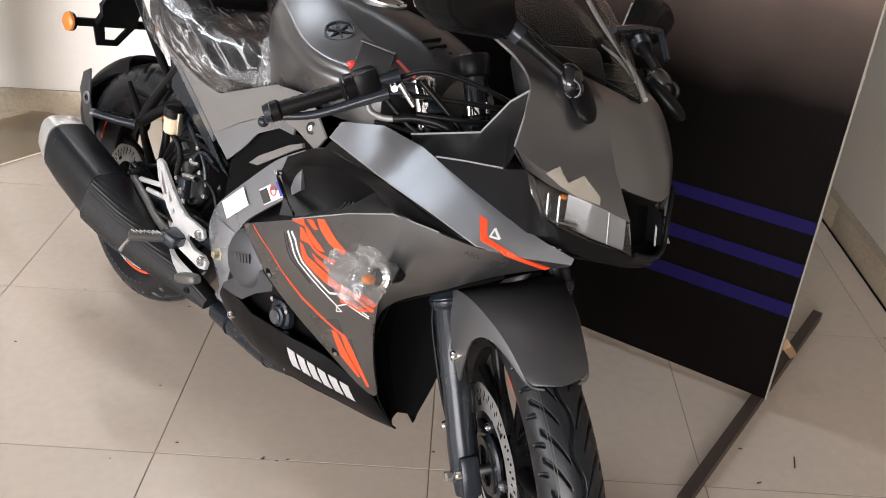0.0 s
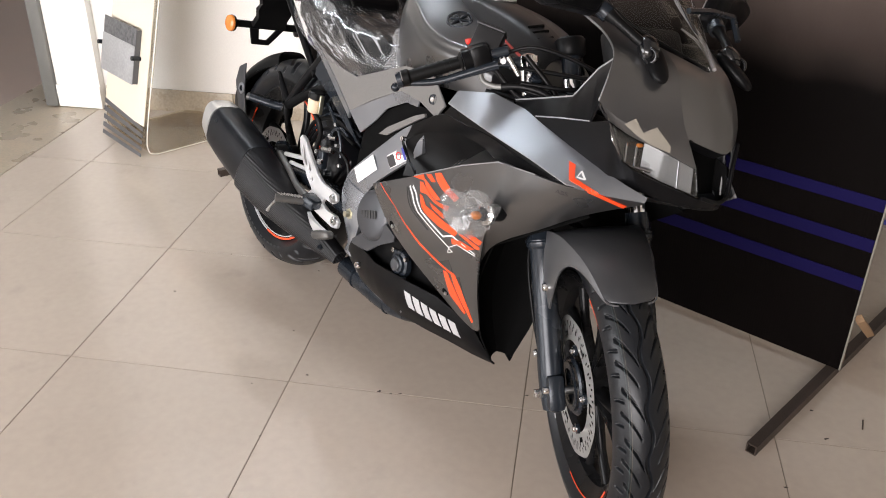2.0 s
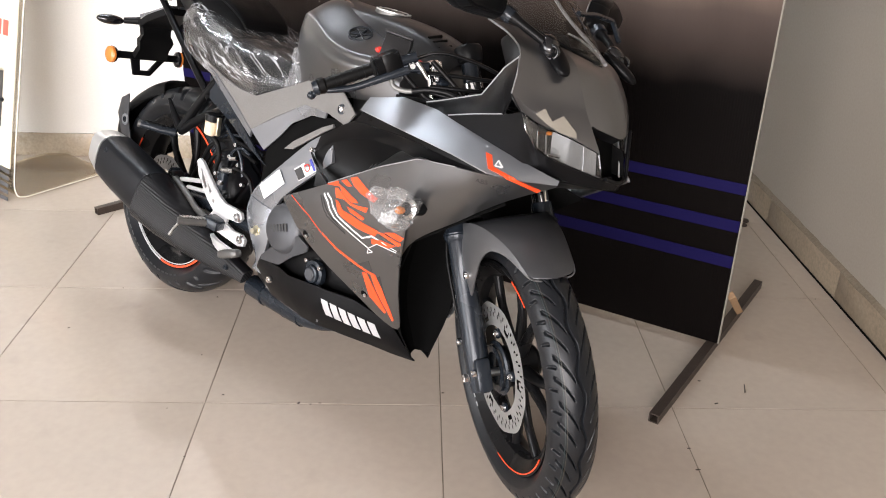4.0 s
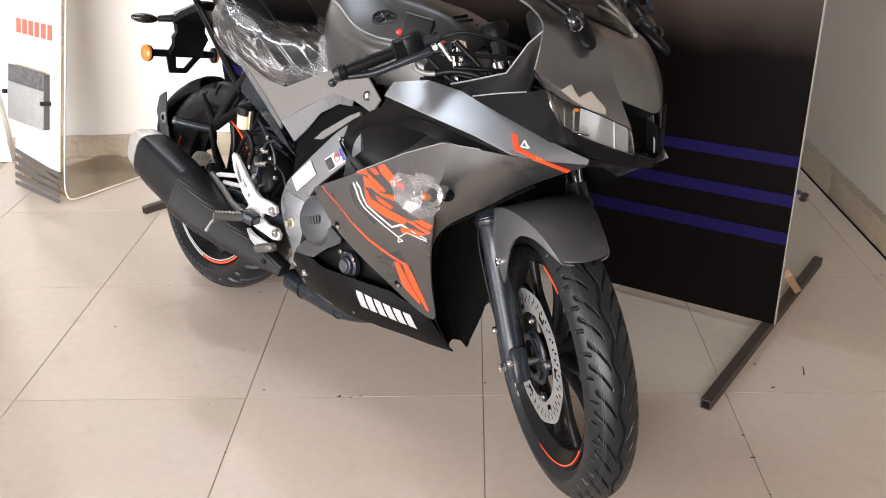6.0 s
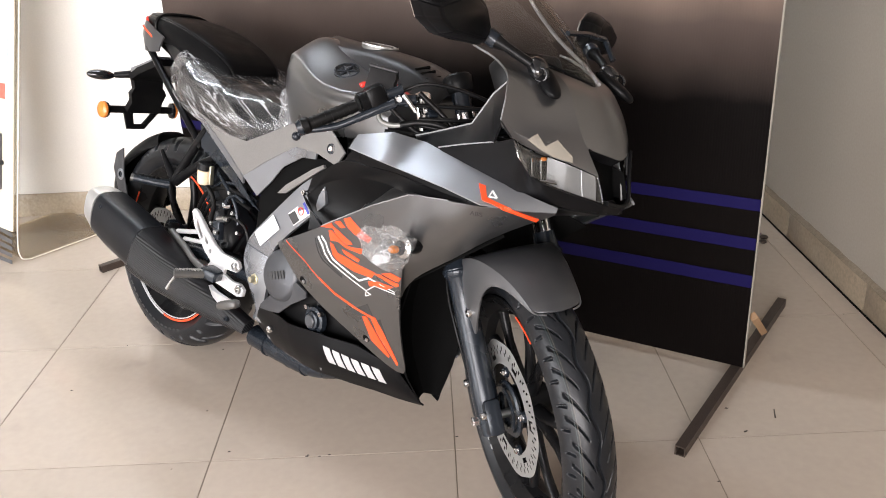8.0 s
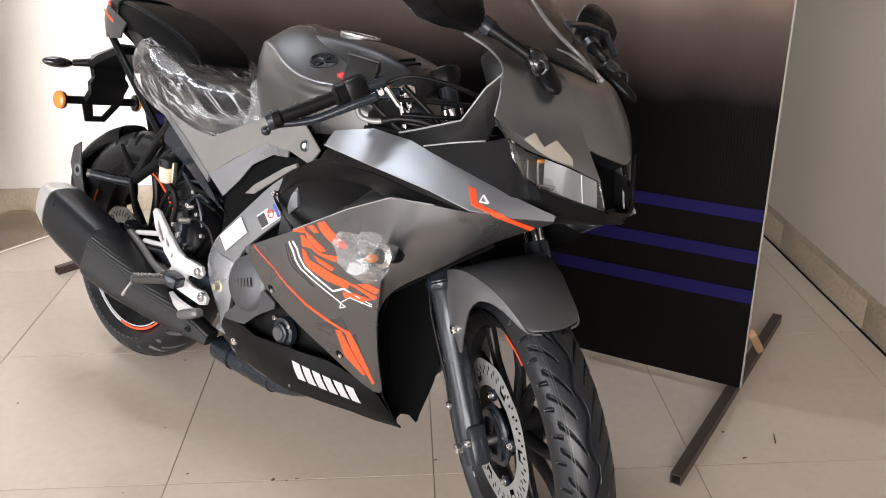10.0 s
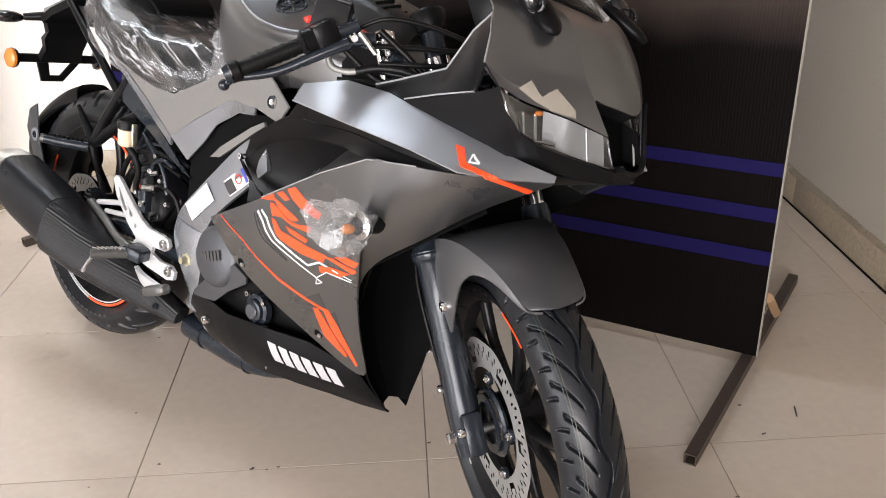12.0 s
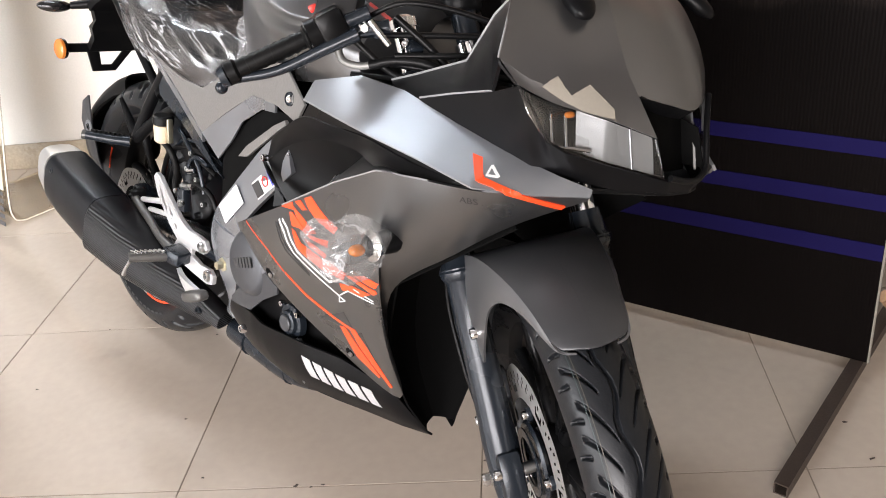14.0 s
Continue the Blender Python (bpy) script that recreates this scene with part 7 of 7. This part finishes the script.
ribbon("white_line", [(0.822, 0.5485), (0.8403, 0.5341), (0.8503, 0.5187), (0.8669, 0.5051), (0.9765, 0.4681), (1.0058, 0.4875), (1.061, 0.4851)], (0.0045, 0.0045, 0.004, 0.0025, 0.0018, 0.0018, 0.0015), SF, WHITE, "white printed line")
ribbon("dark_line", [(0.8103, 0.5416), (0.8276, 0.5124), (0.8404, 0.5002), (0.9042, 0.4778)], 0.0022, SF, DARK_INK, "")
ribbon("dark_line", [(0.8185, 0.5418), (0.836, 0.5173), (0.8491, 0.5053), (0.9048, 0.4806)], 0.0016, SF, DARK_INK, "")
decal("dark_film", [(0.8856, 0.3905), (0.9719, 0.436), (0.9804, 0.406), (0.9384, 0.3972)], SF, DARK_FILM, "dark grey film", 0.0005)
decal("dark_film", [(0.9871, 0.4), (1.000, 0.408), (1.003, 0.36), (1.006, 0.315), (1.0056, 0.3324), (0.9982, 0.3759)], SF, DARK_FILM, "", 0.0005)
for a, b in (((0.9762, 0.4667), (0.9888, 0.4627)), ((0.9888, 0.4627), (0.9716, 0.4547)), ((0.9716, 0.4547), (0.9762, 0.4667))):
    ribbon("white_mark", [a, b], 0.0013, SF, WHITE)
UF = skin(silver_r, fairing_r)
decal("orange_film", [(1.2466, 0.7515), (1.2612, 0.7493), (1.2831, 0.7318), (1.2773, 0.7284)], UF, ORANGE, "orange printed film", 0.0012, 0.006)
decal("orange_film", [(1.2773, 0.7284), (1.2831, 0.7318), (1.3013, 0.7258), (1.3196, 0.7199), (1.3328, 0.7109), (1.3443, 0.702), (1.3361, 0.6955), (1.3256, 0.706), (1.3133, 0.7143), (1.2967, 0.723)], UF, ORANGE, "", 0.0016, 0.006)
for a, b in (((1.279, 0.744), (1.2935, 0.7335)), ((1.2935, 0.7335), (1.2825, 0.7345)), ((1.2825, 0.7345), (1.279, 0.744))):
    ribbon("white_mark", [a, b], 0.0017, UF, WHITE)


def text_on(text, size, x, z, slope, shear, tree, mat, label):
    cu = bpy.data.curves.new("print", "FONT")
    cu.body, cu.size, cu.resolution_u = text, size, 2
    tmp = bpy.data.objects.new("print", cu)
    scene.collection.objects.link(tmp)
    me = bpy.data.meshes.new_from_object(tmp.evaluated_get(bpy.context.evaluated_depsgraph_get()))
    bpy.data.objects.remove(tmp)
    for v in me.vertices:
        u, w = v.co.x, v.co.y
        v.co = lay(Vector((x + u + shear * w, 0, z + w + slope * u)), tree, 0.0009)
    me.materials.clear()
    return finish("lettering", me, mat, bike, label, smooth=False)


text_on("ABS", 0.0125, 1.2545, 0.6965, 0.0, 0.35, UF, DARK_INK, "small dark ABS lettering")
BPS = skin(belly_r)
A, Bq, Cq, Dq = (Vector(v) for v in ((0.794, 0.2757), (0.952, 0.2602), (0.963, 0.2264), (0.806, 0.2356)))
for i in range(6):
    f0, f1 = i / 6 + 0.012, i / 6 + 0.138
    quad = [A.lerp(Bq, f0), A.lerp(Bq, f1), Dq.lerp(Cq, f1), Dq.lerp(Cq, f0)]
    decal("brand_block", [tuple(q) for q in quad], BPS, SILVER_INK, "pale printed block")
CW = skin(cowl, brow_r)
decal("tape_mark", [(1.3250, 0.8440), (1.3326, 0.8560), (1.3458, 0.8340), (1.3541, 0.8480), (1.3742, 0.8212), (1.3768, 0.8102), (1.355, 0.8178), (1.3397, 0.8285)], CW, TAPE, "grey tape on the cowl", 0.0012, 0.01)

# ---------------------------------------------------------------- printed backdrop on its steel feet
BD_W, BD_H = 2.03, 2.20
BD = pose(0.797, 0.273, -0.006, 0, 0, 148.2)
backdrop = thing("display_backdrop", "large dark printed display banner stretched on a wooden frame", "banner", BD)
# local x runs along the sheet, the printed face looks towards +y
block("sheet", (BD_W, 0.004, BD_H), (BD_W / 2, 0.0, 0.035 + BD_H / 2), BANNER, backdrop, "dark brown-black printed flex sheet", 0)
for z0, z1 in ((0.491, 0.522), (0.383, 0.416), (0.276, 0.311)):
    block("stripe", (BD_W - 0.002, 0.002, z1 - z0), (BD_W / 2, 0.0035, (z0 + z1) / 2), STRIPE, backdrop, "violet printed stripe", 0)
for x in (0.018, BD_W * 0.5, BD_W - 0.018):
    block("frame_post", (0.03, 0.03, BD_H), (x, -0.019, 0.035 + BD_H / 2), WOOD, backdrop, "raw wooden frame post", 0.002)
for z in (0.052, 0.035 + BD_H - 0.02):
    block("frame_rail", (BD_W, 0.028, 0.03), (BD_W / 2, -0.0185, z), WOOD, backdrop, "", 0.002)
block("edge_tape", (0.004, 0.008, BD_H), (-0.002, 0.0, 0.035 + BD_H / 2), TAPE, backdrop, "pale folded edge", 0)


def lettering(name, text, size, x, z, mat, parent, flip=True):
    cu = bpy.data.curves.new(name, "FONT")
    cu.body, cu.size, cu.extrude, cu.align_x = text, size, 0.0006, "RIGHT"
    tmp = bpy.data.objects.new(name, cu)
    scene.collection.objects.link(tmp)
    dg = bpy.context.evaluated_depsgraph_get()
    me = bpy.data.meshes.new_from_object(tmp.evaluated_get(dg))
    bpy.data.objects.remove(tmp)
    me.transform(Matrix.Translation((x, 0.0042, z)) @ Matrix.Rotation(radians(180), 4, "Z") @ Matrix.Rotation(radians(90), 4, "X"))
    me.materials.clear()
    return finish(name, me, mat, parent, "white capitals printed on the banner", smooth=False)


lettering("lettering", "THE DARK WARRIOR", 0.057, 0.357, 1.026, WHITE, backdrop)
block("print_line", (0.30, 0.002, 0.006), (0.30, 0.0035, 1.098), WHITE, backdrop, "white printed rule", 0)

for k, (a, b) in enumerate((((0.534, -0.064), (1.056, 0.672)), ((-1.257, 1.168), (-0.72, 1.68)))):
    a, b = Vector((*a, 0)), Vector((*b, 0))
    d = (b - a).normalized()
    foot = thing("stand_foot", "square steel tube lying on the floor as a banner foot", "stand", Matrix.Translation((a + b) / 2) @ Matrix.Rotation(math.atan2(d.y, d.x), 4, "Z"), "banner feet")
    ln, w = (b - a).length, 0.026
    bm = bmesh.new()
    o, i = w / 2, w / 2 - 0.003
    outer = [(-o, -o), (o, -o), (o, o), (-o, o)]
    inner = [(-i, -i), (i, -i), (i, i), (-i, i)]
    vs = {}
    for s in (0, 1):
        for n, ring in (("o", outer), ("i", inner)):
            vs[s, n] = [bm.verts.new((-ln / 2 + ln * s, y, z + o)) for y, z in ring]
    for j in range(4):
        l = (j + 1) % 4
        bm.faces.new((vs[0, "o"][j], vs[0, "o"][l], vs[1, "o"][l], vs[1, "o"][j]))
        bm.faces.new((vs[0, "i"][j], vs[1, "i"][j], vs[1, "i"][l], vs[0, "i"][l]))
        for s in (0, 1):
            bm.faces.new((vs[s, "o"][j], vs[s, "i"][j], vs[s, "i"][l], vs[s, "o"][l]))
    part("tube", bm, STEEL_TUBE, foot, "dark rusty steel tube", 20, None, False)
brace = thing("wooden_brace", "short raw wooden brace behind the banner edge", "brace", Matrix.Identity(4))
tube("batten", [(0.828, 0.318, 0.16), (0.915, 0.452, 0.036)], 0.014, WOOD, brace, "", 4, 1, True)

# ---------------------------------------------------------------- bent acrylic leaflet stand by the wall
ACR = pose(-1.905, 1.505, 0, 0, 0, -38.6)
acrylic = thing("acrylic_stand", "tall bent clear acrylic leaflet stand with a cream printed front", "display stand", ACR)
AW, AL = 0.385, radians(14)
LEAN = Matrix.Rotation(-AL, 4, "X")  # the face leans back


def bent(name, prof, th, mat, label, x0=0.0, x1=AW, n=6):
    """A sheet bent along a profile of (y, z), as wide as x0 to x1."""
    G = np.array([[(x, y, z) for x in (x0, x1)] for y, z in spline(prof, n * (len(prof) - 1))])
    V, F = shell_data(G, th, (AW / 2, 3, 0.5))
    return raw(name, V, F, mat, acrylic, label, 40)


def face_at(u, off=0.0):
    """A point (y, z) of the leaning face, u metres up it and off in front of it."""
    return (u * math.sin(AL) - off * math.cos(AL), u * math.cos(AL) + off * math.sin(AL))


foot_bend = [(0.020, 0.030), (0.045, 0.009), (0.085, 0.006), (0.20, 0.006), (0.42, 0.006)]
sheet = bent("acrylic_sheet", [face_at(1.30), face_at(0.9), face_at(0.5), face_at(0.12)] + foot_bend, 0.005, ACRYLIC, "bent clear acrylic sheet with a foot")
sheet.visible_shadow = False
for x in (0.002, AW - 0.002):
    tube("sheet_edge", [(x, *face_at(1.30)), (x, *face_at(0.5)), (x, *face_at(0.12))] + [(x, *p) for p in foot_bend], 0.0026, EDGE, acrylic, "pale polished edge", 6, 5)
foot_film = block("foot_film", (AW - 0.02, 0.36, 0.0015), (AW / 2, 0.235, 0.0108), DUSTY, acrylic, "brown dusty film on the foot", 0)
foot_film.visible_shadow = False
block("printed_front", (AW - 0.03, 0.003, 1.15), (AW / 2 - 0.008, -0.006, 0.70), CREAM_FILM, acrylic, "yellowed cream printed front", 0, LEAN)
for i in range(5):
    V = [(0.004, -0.009, 0.150 - 0.034 * i), (AW - 0.024, -0.009, 0.118 - 0.026 * i), (AW - 0.024, -0.009, 0.104 - 0.026 * i), (0.004, -0.009, 0.130 - 0.034 * i)]
    V = V + [(x, -0.0072, z) for x, y, z in V]
    raw("print_stripe", V, [(0, 1, 2, 3), (7, 6, 5, 4), (0, 4, 5, 1), (1, 5, 6, 2), (2, 6, 7, 3), (3, 7, 4, 0)], INK_GREY, acrylic, "dark slanting stripe", 30, LEAN)
block("leaflet_pocket", (0.290, 0.006, 0.150), (0.138, -0.030, 0.345), POCKET, acrylic, "scuffed grey leaflet pocket", 0.002, LEAN)
block("pocket_back", (0.290, 0.005, 0.075), (0.138, -0.027, 0.450), SPECKLED, acrylic, "dark pocket back", 0.001, LEAN)
block("pocket_side", (0.004, 0.022, 0.21), (0.283, -0.019, 0.378), INK_GREY, acrylic, "", 0.001, LEAN)
for x in (-0.020, 0.288):
    tube("standoff", [(x, -0.044, 0.375), (x, -0.006, 0.375)], 0.009, BLACK_METAL, acrylic, "black stand-off screw", 12, 1, True, LEAN)
for i in range(6):
    block("brand_block", (0.034, 0.002, 0.056), (0.040 + 0.049 * i, -0.0085, 0.640), RED_INK, acrylic, "faded red printed block", 0, LEAN)
lathe("print_roundel", [(0.0001, 0.0015), (0.048, 0.0015), (0.048, -0.001), (0.0001, -0.001)], ORANGE_INK, acrylic, "faded orange and white roundel", 32, LEAN @ to_axis((0.215, -0.0085, 0.80), (0, -1, 0)))
block("roundel_band", (0.085, 0.002, 0.014), (0.215, -0.0105, 0.805), WHITE, acrylic, "", 0, LEAN)
block("roundel_band", (0.070, 0.002, 0.012), (0.215, -0.0105, 0.780), WHITE, acrylic, "", 0, LEAN)
block("print_patch", (0.045, 0.002, 0.14), (0.300, -0.0085, 0.81), SKY_INK, acrylic, "pale blue printed patch", 0, LEAN)

# ---------------------------------------------------------------- litter and marks on the floor
for k, (x, y, ang, ln) in enumerate(((0.819, 0.089, 75, 0.036), (0.721, 0.019, 20, 0.010))):
    nail = thing("nail", "small dark nail lying on the floor", "nail", pose(x, y, 0, 0, 0, ang), "litter")
    tube("shank", [(-ln / 2, 0, 0.002), (ln / 2, 0, 0.002)], (0.0018, 0.0014), STEEL_TUBE, nail, "", 6, 1, True)
for k, (x, y) in enumerate(((1.165, 1.235), (1.19, 1.20), (1.175, 1.16))):
    scrap = thing("paper_scrap", "small crumpled dark scrap by the skirting", "scrap", pose(x, y, 0, 0, 0, 40 * k), "litter")
    blob("scrap", (0, 0, 0.007), (0.022 - 0.004 * k, 0.014, 0.008), STEEL_TUBE if k else BLUE_INK, scrap, "", 2.0, (0, 0, 0), 12, 8, 0.5)

GRIT = [(-0.364, 0.002), (-0.332, -0.001), (-0.561, 0.035), (-0.658, 0.221), (-0.689, -0.025), (0.597, -0.164), (0.598, -0.242), (-0.987, 0.601), (0.706, 0.124),
        (-0.601, -0.211), (-0.362, 0.006), (0.194, 0.016), (0.006, 0.054), (-0.683, 0.551), (-1.069, 0.356), (1.22, 0.597), (-0.31, 0.004), (0.60, -0.36)]
gv, gf = [], []
dice = random.Random(5)
for x, y in GRIT:
    o, r = len(gv), dice.uniform(0.003, 0.007)
    ring = [(x + r * dice.uniform(0.5, 1.2) * math.cos(a), y + 0.6 * r * dice.uniform(0.5, 1.2) * math.sin(a), 0.0004) for a in (0.3, 1.5, 2.6, 3.9, 5.2)]
    gv += ring + [(x, y, dice.uniform(0.0015, 0.003))]
    gf += [(o + i, o + (i + 1) % 5, o + 5) for i in range(5)] + [tuple(o + i for i in range(4, -1, -1))]
tagged(raw("grit", gv, gf, STEEL_TUBE, None, "dark grit and dirt flakes on the floor"), category="grit", kind="stuff")

# ---------------------------------------------------------------- unseen glowing ceiling panel, added to brighten bodywork and back wall
glow_panel = thing("ceiling_light", "unseen glowing ceiling panel, added for highlights from above", "light", pose(-1.25, 1.25, ROOM_H, 0, 0, -20))
block("frame", (1.72, 0.32, 0.03), (0, 0, -0.0155), WALL, glow_panel, "white metal frame", 0.006)
block("diffuser", (1.66, 0.26, 0.008), (0, 0, -0.0345), GLOW_WHITE, glow_panel, "glowing diffuser", 0.002)

# ---------------------------------------------------------------- floor tiles, laid on the slab
TS, JOINT = 0.600, 0.0026
xs = [ROOM_L + 0.004] + [TS * k for k in range(-3, 3)] + [ROOM_R + 0.05]
ys = [ROOM_B + 0.02] + [TS * k for k in range(2, -9, -1)] + [ROOM_F]
shared = {}
for x0, x1 in zip(xs, xs[1:]):
    for y1, y0 in zip(ys, ys[1:]):
        key = (round(x1 - x0, 3), round(y1 - y0, 3))
        if key not in shared:
            shared[key] = tile_mesh(0, key[0] - JOINT, 0, key[1] - JOINT)
        tl = new("floor_tile", shared[key])
        tl.parent = floor
        tl.matrix_world = Matrix.Translation(((x0 + x1) / 2, (y0 + y1) / 2, -0.004))
